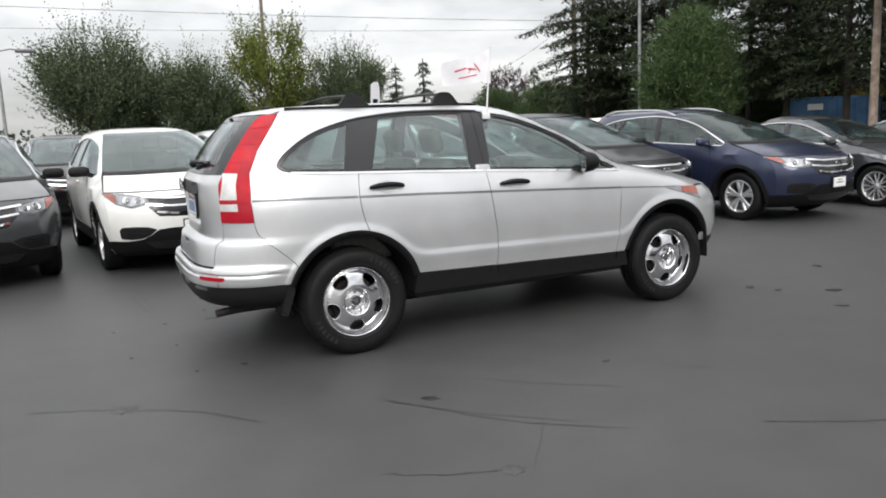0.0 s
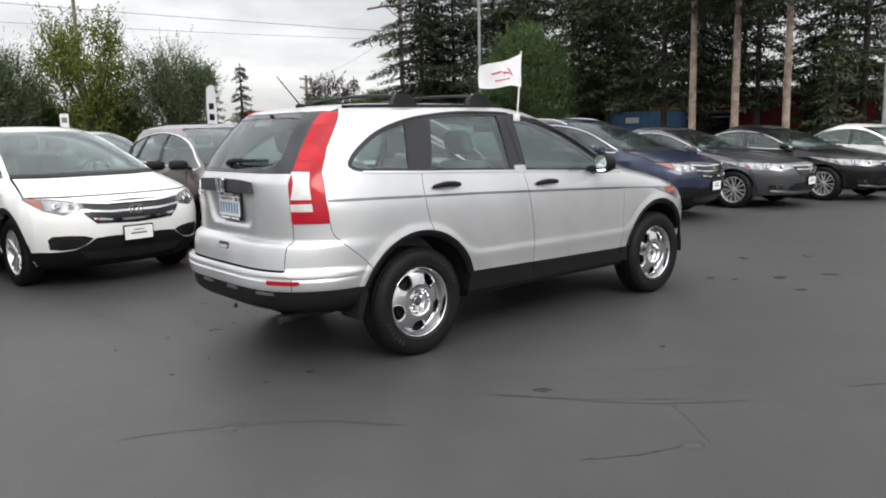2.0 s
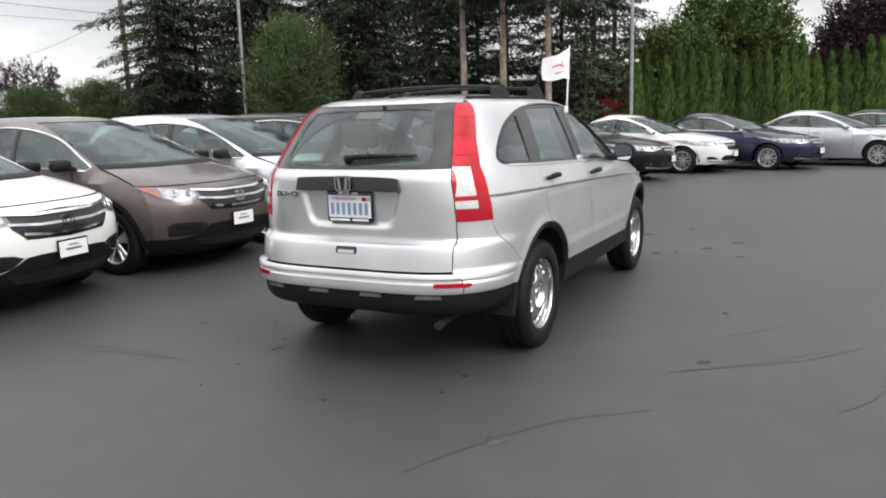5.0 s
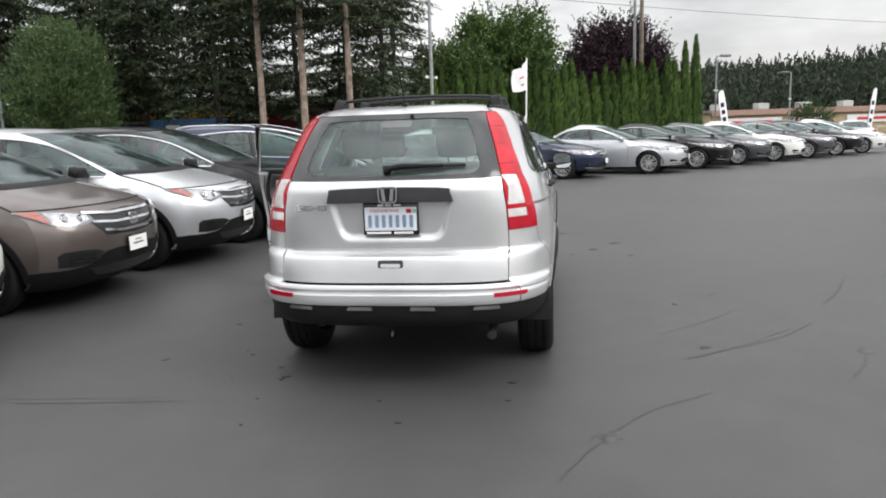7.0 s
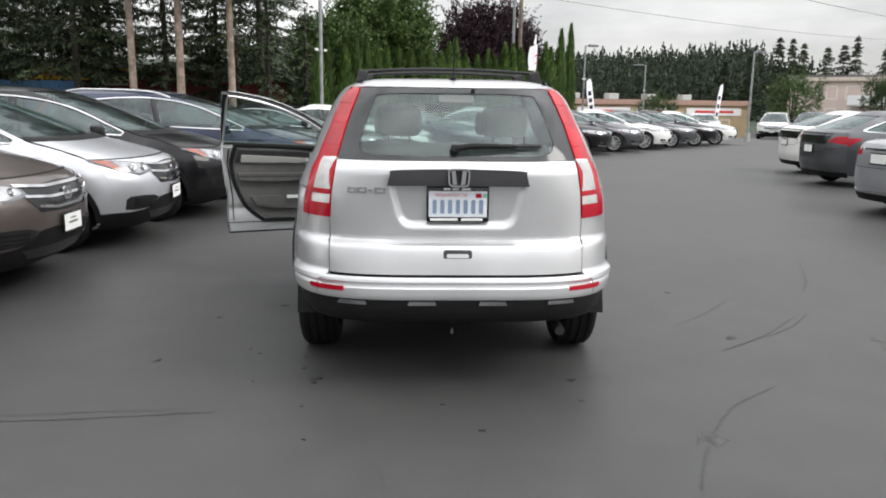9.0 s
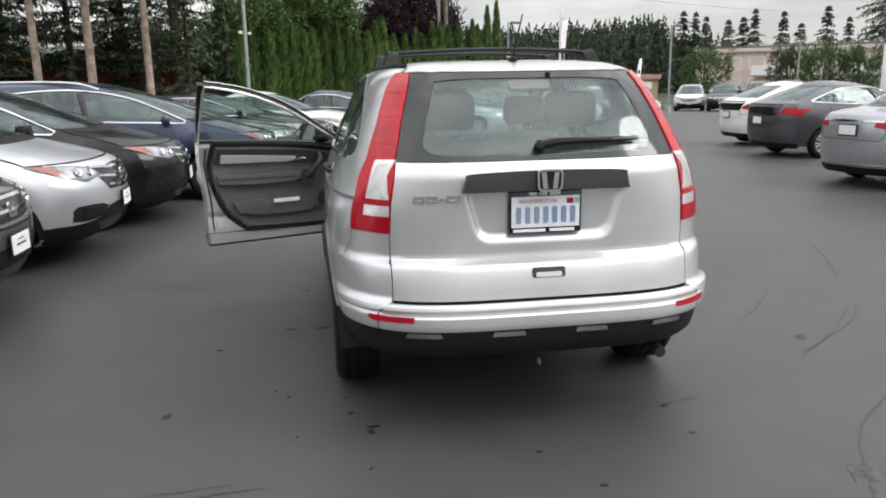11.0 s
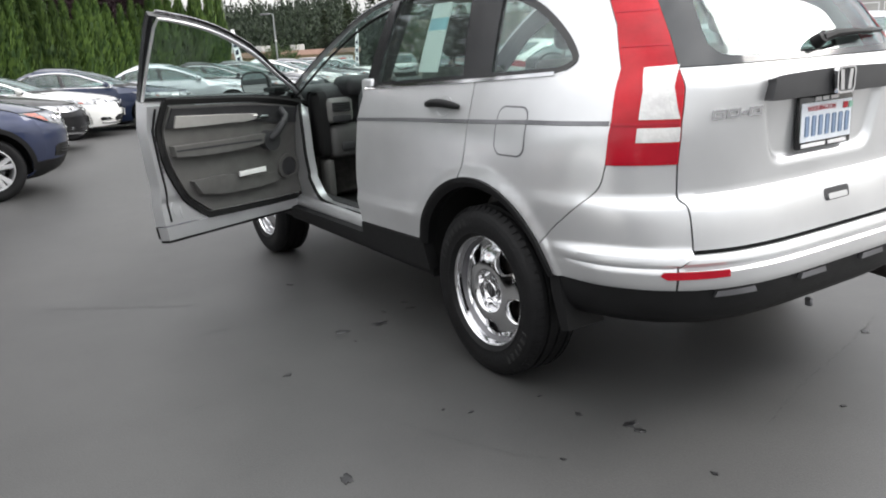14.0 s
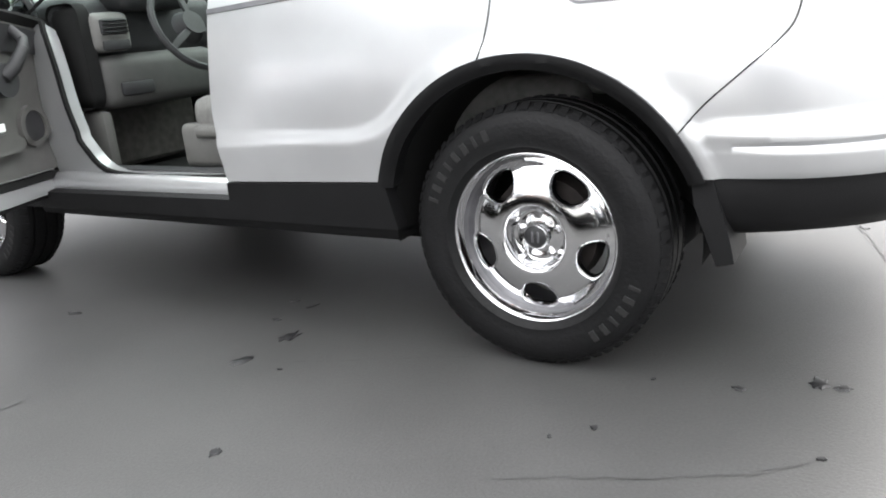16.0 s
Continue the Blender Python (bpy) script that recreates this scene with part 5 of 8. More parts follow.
    qp = part("quarter_window_frame", shell(wq, ch, 0.02, -0.004, 0.06, [gq]), M_GLOSSBLK, hero)
    part("quarter_glass", shell(gq, ch, 0.005, -0.010, 0.1), M_GLASS, qp)
    part("belt_moulding", sweep_strip(ch, [(-.36, 1.209), (.07, 1.186), (.5, 1.168), (.99, 1.145)], 0.016, 0.006, 0.06), M_CHROME, dr)
    part("side_moulding", sweep_strip(ch, [(.055, 1.035), (.5, 1.022), (1.01, 1.0)], 0.017, 0.004, 0.06), M_STEEL, dr)
    part("side_moulding", sweep_strip(ch, [(-.61, 1.052), (-.3, 1.048), (.045, 1.036)], 0.017, 0.004, 0.06), M_STEEL, hero)

    def handle(door, x, z):
        cup = part("handle_cup", shell(ring_pts(x, z, 0.056, 28, ry=0.040), lambda a, b: (ch(a, b)[0] + ch(a, b)[1] * (.002 - .012 * ease(1.0, .3, math.hypot((a - x) / .056, (b - z) / .040))), ch(a, b)[1]), 0.004, 0, 0.012), M_SILVER, door, "round silver finger hollow")
        grip = [(x + u, z + v, d) for u, v, d in ((-.118, .0, .006), (-.100, .001, .020), (-.05, .004, .032), (0, .005, .036), (.05, .004, .032), (.100, .001, .020), (.118, .0, .006))]
        part("door_handle", tube([ch(a, b)[0] + ch(a, b)[1] * d for a, b, d in grip], [.009, .014, .017, .018, .017, .014, .009], 10), M_TRIM, cup, "black pull handle")
    handle(dr, .25, 1.085)
    df = part("front_door", shell(offset_poly(front_door, g), ch, 0.085, 0, 0.020), M_SILVER, hero, "open driver's door" if s > 0 else "")
    part("window_frame", shell(offset_poly(wf, 0.002), ch, 0.03, -0.002, 0.06, [gf]), M_GLOSSBLK, df)
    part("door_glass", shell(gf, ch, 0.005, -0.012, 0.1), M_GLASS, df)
    part("belt_moulding", sweep_strip(ch, [(1.005, 1.144), (1.6, 1.111), (2.14, 1.080)], 0.016, 0.006, 0.06), M_CHROME, df)
    part("side_moulding", sweep_strip(ch, [(1.015, 1.0), (1.6, .975), (2.14, .95)], 0.017, 0.004, 0.06), M_STEEL, df)
    part("frame_edge", sweep_strip(ch, [p for p in dlo_top if p[0] > 1.0], 0.010, 0.004, 0.04), M_CHROME, df)
    handle(df, 1.21, 1.045)
    part("door_cladding", shell([(1.045, .478), (2.08, .458), (2.07, .405), (1.05, .415)], ch, 0.012, 0.008, 0.08), M_TRIM, df, "black plastic strip along the door's foot")
    part("door_foot", shell([(1.048, .476), (2.077, .456), (2.068, .396), (1.053, .406)], ch, 0.075, -0.006, 0.08), M_SILVER, df)
    part("door_foot_seal", shell([(1.05, .404), (2.072, .394), (2.07, .382), (1.052, .392)], ch, 0.07, -0.006, 0.08), M_TRIM, df)
    inner = lambda a, b: (ch(a, b)[0] - ch(a, b)[1] * 0.085, -ch(a, b)[1])
    if s > 0:
        part("inner_window_frame", sweep_strip(lambda a, b: (ch(a, b)[0] - ch(a, b)[1] * 0.036, -ch(a, b)[1]), [(1.012, 1.15), (1.02, 1.3), (1.03, 1.50)] + [(a, b - .012) for a, b in dlo_top if a > 1.04], 0.016, 0.004, 0.05), M_ALLOY, df, "silver inner face of the window frame")
    la = part("door_latch", shell(rrect(1.072, .90, .028, .085, .008), inner, .01, .006, .03), M_STEEL, df, "grey latch plate with a dark slot")
    part("latch_slot", shell(rrect(1.070, .905, .012, .04, .004), inner, .004, .009, .03), M_GLOSSBLK, la)
    for a, b in ((1.073, .80), (1.078, .775)):
        part("latch_bolt", shell(ring_pts(a, b, .008, 10), inner, .006, .006, .03), M_STEEL, la)
    for a, b in ((1.115, .56), (1.16, .535)):
        part("pressing", shell(ring_pts(a, b, .012, 12, ry=.034), inner, .01, .007, .03), M_SILVER, df)
    part("frame_seal", sweep_strip(inner, [(1.052, 1.13), (1.043, 1.0), (1.062, .85), (1.080, .70), (1.082, .50)], .010, .006, .05), M_TRIM, df)
    # mirror
    p, q = ch(1.94 if s > 0 else 1.76, 1.11)
    ca, sa = math.cos(radians(20)), math.sin(radians(20))
    face_m = flat((p.x - .030, p.y + s * .118, p.z + .055), (s * sa, -ca, 0), (0, 0, 1), (-ca, -s * sa, 0))
    bowl = lambda k: lathe([(1e-4, .115), (.045, .108), (.070, .080), (.083, .040), (.087, .004), (.080, .0)], 28, "z", pose(p.x - .030, p.y + s * .118, p.z + .055) @ pose(0, 0, 0, 0, 0, s * 20) @ pose(0, 0, 0, 0, 90, 0) @ Matrix.Diagonal((.88, k, 1, 1)))
    mi = part("door_mirror", bowl(1.06), M_TRIM, df, "black rounded mirror housing")
    part("mirror_glass", shell(rrect(0, 0, .162, .126, .050, 8), face_m, .008, .003, .05), M_MIRROR, mi)
    part("mirror_rim", shell(rrect(0, 0, .182, .146, .060, 8), face_m, .012, .001, .05), M_TRIM, mi)
    part("mirror_foot", box(p.x + 0.03, p.y + s * 0.02, p.z + 0.01, 0.10, 0.10, 0.05, 0.015, 2), M_TRIM, mi)
    # door lining
    lining = curve([(1.12, 1.14), (1.095, 1.0), (1.112, .86), (1.155, .73), (1.225, .60), (1.34, .508)], 4) + [(1.8, .490), (2.03, .487), (2.06, .56), (2.075, .84), (2.09, .98), (2.11, 1.08)]
    part("door_seal", sweep_strip(inner, offset_poly(lining, -0.022) + [offset_poly(lining, -0.022)[0]], 0.034, 0.014, 0.04), M_LINER, df)
    tr = part("door_lining", shell(lining, inner, 0.03, 0.022, 0.07), M_PLASTGREY, df, "grey moulded door lining")
    part("upper_lining", shell([(1.13, 1.135), (1.105, 1.03), (1.6, .995), (2.08, .93), (2.11, 1.08)], inner, 0.01, 0.034, 0.06), M_PLASTDARK, tr)
    part("lining_inlay", shell([(1.15, 1.095), (1.145, 1.030), (1.62, .992), (1.72, 1.0), (1.71, 1.050)], inner, 0.01, 0.044, 0.05), M_ALU, tr)
    part("armrest", shell(curve([(1.12, .91), (1.5, .90), (1.78, .90), (1.80, .86), (1.6, .835), (1.3, .84), (1.13, .855)], 3), inner, 0.05, 0.065, 0.05), M_PLASTGREY, tr)
    part("armrest_groove", sweep_strip(inner, [(1.13, .885), (1.72, .87)], 0.012, 0.067, 0.05), M_PLASTDARK, tr)
    part("armrest_end", shell(ring_pts(1.80, .855, .062, 20), inner, 0.05, 0.072, 0.04), M_PLASTDARK, tr)
    part("grab_handle", tube([ch(x, z)[0] - ch(x, z)[1] * d for x, z, d in ((1.905, 1.06, 0.11), (1.90, 1.03, 0.165), (1.87, .97, 0.185), (1.82, .90, 0.175), (1.80, .87, 0.15))], [0.02, 0.021, 0.021, 0.024, 0.026], 10), M_PLASTDARK, tr)
    part("lock_lever", box(*(ch(1.74, 1.03)[0] - ch(1.74, 1.03)[1] * 0.14), 0.10, 0.02, 0.022, 0.006, 2), M_CHROME, tr)
    pk = part("door_pocket", shell(curve([(1.22, .70), (1.45, .70), (1.62, .66), (1.80, .655), (1.82, .58), (1.45, .575), (1.27, .62)], 3), inner, 0.045, 0.062, 0.05), M_PLASTGREY, tr)
    part("paper", box(0, 0, 0, 0.20, 0.012, 0.028, 0.002, 1, Matrix.Translation(ch(1.62, .69)[0] - ch(1.62, .69)[1] * 0.16)), M_PAPER, tr, "folded white paper")
    sp = part("speaker_ring", shell(ring_pts(1.945, .665, .085, 28), inner, 0.03, 0.040, 0.04, [ring_pts(1.945, .665, .062, 24)]), M_PLASTGREY, tr)
    part("speaker_cone", shell(ring_pts(1.945, .665, .063, 24), inner, 0.01, 0.030, 0.03), M_PLASTDARK, sp)
    for z in (.62, .55):
        part("door_catch", box(*(ch(1.075, z + 0.18)[0] - ch(1.075, .7)[1] * 0.05), 0.02, 0.05, 0.035, 0.006, 2), M_STEEL, df)
    if s > 0:
        hx, hy = 2.06, 0.80
        df.matrix_local = Matrix.Translation((hx, hy, 0)) @ Matrix.Rotation(radians(-66), 4, "Z") @ Matrix.Translation((-hx, -hy, 0))
    # front wing
    zh = 0.90
    yh = 0.93 * HB.B(zh)
    topc = HB.top(zh - .1, zc)
    x0, x1 = HB.front(yh, zh)[0].x, ex(zc)
    edge = [(lerp(x0, x1, i / 8), topc(lerp(x0, x1, i / 8), lerp(yh, 0.86 * HB.B(zc), i / 8))[0].z) for i in range(9)]
    fe = [(HB.front(0.93 * HB.B(z), z)[0].x, z) for z in [lerp(.46, zh, i / 8) for i in range(9)]]
    wing = [(2.14, .95), (2.125, .84), (2.112, .62), (2.085, .462), (2.165, .462)] + arc(2.62, 168, 12)[1:] + fe + edge[1:] + [(2.20, 1.084), (2.165, 1.082)]
    part("front_wing", shell(offset_poly(wing, g), ch, 0.022, 0, 0.024), M_SILVER, hero)
    part("wing_moulding", sweep_strip(ch, [(2.145, .95), (2.45, .932), (2.9, .90)], 0.010, 0.003, 0.05), M_STEEL, hero)
    # cladding
    for cx, a0, a1 in ((0, 16, 160), (2.62, 15, 166)):
        ring = arc(cx, a0, a1, RA + 0.003) + arc(cx, a1, a0, RA - 0.036)
        lip = lambda a, b, c=cx: (ch(a, b)[0] - ch(a, b)[1] * .020 * ease(RA - .014, RA - .036, math.hypot(a - c, b - RC)), ch(a, b)[1])
        part("arch_cladding", shell(ring, lip, 0.05, 0.013, 0.012), M_TRIM, hero, "black plastic wheel arch trim")
        part("wheel_well", half_bowl(cx, RC, [(RA - 0.03, s * 0.86), (RA - 0.03, s * 0.55), (0.02, s * 0.54)], 36), M_LINER, hero)
    part("sill_cladding", shell([(.425, .495), (1.038, .480), (1.045, .424), (2.09, .414), (2.095, .462), (2.17, .460), (2.20, .350), (.40, .360)], ch, 0.05, 0.006, 0.08), M_TRIM, hero)
    part("sill_underside", box(1.3, s * 0.77, .335, 1.75, 0.16, 0.05, 0.015, 2), M_TRIM, hero)
    # rear lamp cluster
    la = part("rear_lamp", shell(lamp_in + lamp_out[::-1], ch, 0.03, 0.006, 0.035), M_LAMPRED, hero, "tall red lamp cluster on the rear pillar")
    w0 = lambda y, z: (rx(y, z), z)
    part("clear_lens", shell([w0(.648, 1.062), (-.690, 1.062), (-.686, 1.15), (-.664, 1.218), w0(.612, 1.222)], ch, 0.012, 0.009, 0.035), M_LAMPWHITE, la)
    part("reversing_lens", shell([w0(.652, .992), (-.690, .992), (-.690, 1.036), w0(.648, 1.036)], ch, 0.012, 0.009, 0.03), M_LAMPWHITE, la)
    for zd in (1.285, 1.395, 1.495):
        part("lens_seam", sweep_strip(ch, [w0(edge_y(zd) + .006, zd), (float(np.interp(zd, [z for _, z in lamp_out], [x for x, _ in lamp_out])) - .008, zd)], 0.007, 0.0072, 0.03), M_LAMPDARKRED, la)
    for kd in range(6):
        part("lens_rib", sweep_strip(ch, [(lerp(-.702, rx(.640, 1.07) + .016, kd / 5), 1.072), (lerp(-.692, rx(.622, 1.205) + .014, kd / 5), 1.205)], 0.006, 0.0108, 0.03), M_LAMPWHITE, la)
    part("lens_divider", sweep_strip(ch, [w0(.648, 1.048), (-.617, 1.048)], 0.010, 0.010, 0.03), M_LAMPDARKRED, la)
    part("lower_lens", shell([w0(.654, .925), (-.614, .925), (-.617, 1.04), (-.686, 1.04), (-.686, .985), w0(.652, .985)], ch, 0.01, 0.008, 0.03), M_LAMPDARKRED, la)
    # bumper corner and reflector
    bc = [(-.612, .92)] + [(rx(.6545, z), z) for z in [lerp(.92, .63, i / 40) for i in range(41)]] + [(rx(.70, z), z) for z in (.60, .585, .56, .54, .525)] + [(-.8, .525), (-.6, .525), (-.428, .525)] + arc(0, 159.5, 145)[1:-1] + bump
    part("bumper_corner", shell(offset_poly(bc, g * 0.6), lambda a, b: (ch(a, b)[0] + ch(a, b)[1] * BULGE(b) * min(1, max(.0, (-.40 - a) / .22)), ch(a, b)[1]), 0.03, 0, 0.011), M_SILVER, hero)
    part("rear_reflector", shell([(s * .565, .566), (s * .72, .566), (s * .735, .578), (s * .73, .590), (s * .565, .588)], HB.rear, 0.020, 0.035, 0.03), M_LAMPDARKRED, hero, "red bumper reflector")
    fl = [(-.425, .545), (-.400, .53), (-.408, .46), (-.440, .37), (-.458, .318), (-.498, .328), (-.488, .38), (-.468, .45), (-.448, .53)]
    flap = flat((0, s * .872, 0), (1, 0, 0), (0, 0, 1), (0, s, 0))
    part("mud_flap", shell(fl, flap, .17, 0, .03), M_TRIM, hero, "black moulded mud flap")
    for cx in (0, 2.62):
        steel_wheel(hero, cx, s * 0.782, s)
    # door aperture
    part("sill_step", box(1.55, s * .778, .432, 1.22, .15, .092, .03, 3), M_SILVER, hero)
    part("sill_plate", box(1.55, s * .735, .478, 1.10, .07, .012, .004, 1), M_PLASTDARK, hero)
    jamb = lambda a, b: (ch(a, b)[0] - ch(a, b)[1] * 0.085, ch(a, b)[1])
    edge = curve([(1.99, 1.085), (1.95, 1.0), (1.91, .85), (1.885, .70), (1.84, .57), (1.76, .485), (1.60, .462), (1.30, .462), (1.06, .470)], 4)
    part("door_jamb", shell(edge + [(1.06, .40), (2.10, .40), (2.13, .62), (2.14, .84), (2.16, 1.08)], jamb, 0.05, 0, 0.05), M_SILVER, hero)
    part("jamb_seal", sweep_strip(jamb, edge, 0.022, 0.010, 0.05), M_LINER, hero)
    inset = lambda a, b: (ch(a, b)[0] - ch(a, b)[1] * 0.052, ch(a, b)[1])
    part("pillar_flange", sweep_strip(inset, [p for p in dlo_top if p[0] > .95], 0.050, 0.0, 0.05), M_SILVER, hero)
    part("pillar_seal", sweep_strip(inset, [(p[0] - .012, p[1] - .020) for p in dlo_top if p[0] > .95], 0.014, 0.008, 0.05), M_LINER, hero)
    part("hinge_post", box(0, 0, 0, .10, .07, .68, .02, 2, pose(2.155, s * .80, .76)), M_SILVER, hero)
    part("hinge_post_seal", box(0, 0, 0, .03, .05, .66, .012, 2, pose(2.09, s * .77, .77)), M_LINER, hero)
    part("centre_post", box(0, 0, 0, .12, .06, .78, .02, 2, pose(.985, s * .815, .80)), M_SILVER, hero)
    part("centre_post_trim", box(0, 0, 0, .12, .05, .50, .02, 2, pose(.975, s * .69, 1.34, -s * -24, 0, 0)), M_PLASTDARK, hero)
    part("hinge", box(2.10, s * .835, .84, .05, .03, .06, .008, 2), M_STEEL, hero)
    part("hinge", box(2.10, s * .835, .58, .05, .03, .06, .008, 2), M_STEEL, hero)
    # head lamp seen at the corner
    hl = [(HB.front(0.93 * HB.B(z), z)[0].x + dx, z) for dx, z in ((0, .80), (-.10, .835), (-.27, .912), (-.24, .930), (-.12, .922), (0, .900))]
    h = part("headlamp", shell(hl, ch, 0.02, 0.005, 0.04), M_HEADLAMP, hero)
    part("side_marker", shell([(lerp(hl[1][0], hl[2][0], -.3), .838), (lerp(hl[1][0], hl[2][0], .40), .872), (lerp(hl[1][0], hl[2][0], .38), .914), (lerp(hl[1][0], hl[2][0], -.3), .902)], ch, 0.01, 0.008, 0.04), M_AMBER, h)


for side in (1, -1):
    side_of_hero(side)


def tail_of_hero():
    R = HB.rear
    gate = [(-.653, .648), (.653, .648), (.653, .92), (.643, 1.05), (.616, 1.216), (-.616, 1.216), (-.643, 1.05), (-.653, .92)]
    tg = part("tailgate", shell(offset_poly(gate, .0012), gate_chart, 0.045, 0, 0.0115), M_SILVER, hero)
    border = [(-.615, 1.219), (.615, 1.219), (.568, 1.40), (.508, 1.578), (-.508, 1.578), (-.568, 1.40)]
    gl = curve([(-.50, 1.300), (-.485, 1.262), (-.43, 1.244), (-.2, 1.240), (.2, 1.240), (.43, 1.244), (.485, 1.262), (.50, 1.300), (.465, 1.42), (.425, 1.525), (.395, 1.545), (.2, 1.553), (-.2, 1.553), (-.395, 1.545), (-.425, 1.525), (-.465, 1.42), (-.50, 1.300)], 3)[:-1]
    fr = part("rear_window_border", shell(border, R, 0.008, -0.001, 0.05, [gl]), M_FRIT, tg)
    part("rear_glass", shell(gl, R, 0.005, -0.003, 0.09), M_GLASSREAR, fr)
    part("stop_lamp", shell(rrect(0, 1.535, .185, .04, .015), R, 0.02, -0.012, 0.04), simple("smoked_stop_lamp", (.22, .15, .15), .2), fr)
    part("washer_jet", box(R(-.09, 1.566)[0].x - .008, -.09, 1.566, .02, .022, .02, .006, 2), M_LINER, fr)
    # wiper
    pv, q = R(.0, 1.262)
    w = part("rear_wiper", tube([R(y, z)[0] + R(y, z)[1] * d for y, z, d in ((.02, 1.262, .028), (-.06, 1.272, .034), (-.18, 1.276, .030), (-.30, 1.276, .026))], [.018, .016, .012, .009], 8), M_TRIM, tg)
    part("wiper_blade", tube([R(y, 1.284)[0] + R(y, 1.284)[1] * .016 for y in (-.02, -.12, -.22, -.32, -.42)], .011, 6), M_GLOSSBLK, w)
    part("wiper_cap", lathe([(.001, .042), (.020, .038), (.025, .0)], 16, "z", Matrix.Translation(R(.02, 1.262)[0]) @ q.to_track_quat("Z", "Y").to_matrix().to_4x4()), M_TRIM, w)
    # garnish, badge, lettering
    ga = part("tailgate_garnish", shell(curve([(-.352, 1.104), (-.345, 1.096), (-.2, 1.097), (0, 1.098), (.2, 1.097), (.345, 1.096), (.352, 1.104), (.340, 1.150), (.325, 1.162), (.15, 1.167), (0, 1.168), (-.15, 1.167), (-.325, 1.162), (-.340, 1.150), (-.352, 1.104)], 3)[:-1], R, 0.05, 0.032, 0.05), M_GARNISH, tg, "dark grey bar over the plate")
    z0 = 1.140
    bx = R(0, z0)[0].x - .052
    chart = lambda a, b: (Vector((bx, -a, z0 + b)), Vector((-1, 0, 0)))
    part("badge", shell([(a * (1 + .9 * b), b) for a, b in rrect(0, 0, .108, .092, .022)], chart, .014, 0, .02, [[(a * (1 + .9 * b), b) for a, b in rrect(0, 0, .092, .076, .016)]]), M_CHROME, ga, "chrome badge frame")
    part("badge_back", shell(rrect(0, 0, .11, .09, .026), chart, .006, -.010, .05), M_GLOSSBLK, ga)
    for d in (-1, 1):
        part("badge_mark", shell([(d * .038, .034), (d * .018, .034), (d * .010, -.034), (d * .030, -.034)], chart, .012, 0, .03), M_CHROME, ga, "chrome upright bar")
    for y0, y1, zz in ((.558, .512, 1.066), (.506, .460, 1.067), (.454, .430, 1.067), (.424, .366, 1.068)):
        hole = [[(lerp(y0, y1, .24), zz - .006), (lerp(y0, y1, .80), zz - .006), (lerp(y0, y1, .80), zz + .006), (lerp(y0, y1, .24), zz + .006)]] if abs(y1 - y0) > .03 else ()
        zl = zz - .014 if hole else zz - .006
        zu = zz + .015 if hole else zz + .006
        part("model_lettering", shell([(y0, zl), (y1 + .003, zl), (y1 - .003, zu), (y0 - .004, zu)], R, .006, .007, .03, hole), M_CHROME, tg, "plain chrome lettering shapes")
    # number plate
    px = R(0, 1.0)[0].x + .012
    fp = part("plate_frame", box(px, 0, 1.0, .016, .318, .182, .006, 2), M_GLOSSBLK, tg, "black dealer plate frame")
    pl = part("number_plate", box(px - .009, 0, 1.001, .004, .296, .132, .001, 1), M_PLATE, fp, "white and blue number plate with plain bars")
    for k in range(7):
        part("plate_character", box(px - .0125, .118 - k * .0393, .988, .003, .020, .070, .004, 1), M_PLATEBLUE, pl)
    part("plate_tab", box(px - .0125, -.105, 1.045, .003, .03, .022, .001, 1), M_LAMPDARKRED, pl)
    part("plate_tab", box(px - .0125, -.137, 1.045, .003, .022, .022, .001, 1), simple("green_tab", (.25, .45, .35), .5), pl)
    for y, z, wd in ((.055, 1.078, .035), (.012, 1.078, .035), (-.040, 1.078, .045), (.070, .922, .14), (-.072, .922, .11)):
        part("frame_lettering", box(px - .0095, y, z, .003, wd, .013, .001, 1), M_LETTERW, fp)
    tx = bpy.data.curves.new("state_name", "FONT")
    tx.body, tx.size, tx.align_x, tx.align_y, tx.extrude = "WASHINGTON", .024, "CENTER", "CENTER", .0006
    tx.materials.append(M_PLATERED)
    to = new("state_name", tx)
    to.parent = pl
    to.matrix_local = Matrix.Translation((px - .0125, .035, 1.046)) @ pose(0, 0, 0, 90, 0, -90)
    # handle
    hd = part("tailgate_handle", shell(rrect(0, .752, .145, .042, .012), R, .02, .002, .04), M_PLASTDARK, tg)
    part("handle_lip", shell(rrect(0, .744, .112, .020, .008), R, .012, .006, .04), M_SILVER, hd)
    # bumper centre, valance and steps
    part("rear_bumper", shell(offset_poly([(-.698, .525), (.698, .525), (.698, .60), (.655, .637), (-.655, .637), (-.698, .60)], .001), lambda a, b: (R(a, b)[0] + R(a, b)[1] * BULGE(b), R(a, b)[1]), .03, 0, .010), M_SILVER, hero)
    # dark strip added behind the tailgate's lower gap to deepen its shade
    part("gate_gap_backing", sweep_strip(R, [(-.65, .641), (.65, .641)], .014, -.010, .05), M_LINER, hero)
    cr = HB.corner(-1)
    va = part("rear_valance", band(cr, [lerp(-71, 71, i / 40) for i in range(41)], [(.527, .001), (.515, .004), (.47, .002), (.425, -.004), (.385, -.03), (.362, -.07)], .03), M_TRIM, hero, "black plastic lower bumper")
    for y in (-.53, -.18, .18, .53):
        part("valance_step", shell([(y - .072, .498), (y + .072, .498), (y + .064, .517), (y - .064, .517)], R, .02, .018, .05), M_STEEL, va)
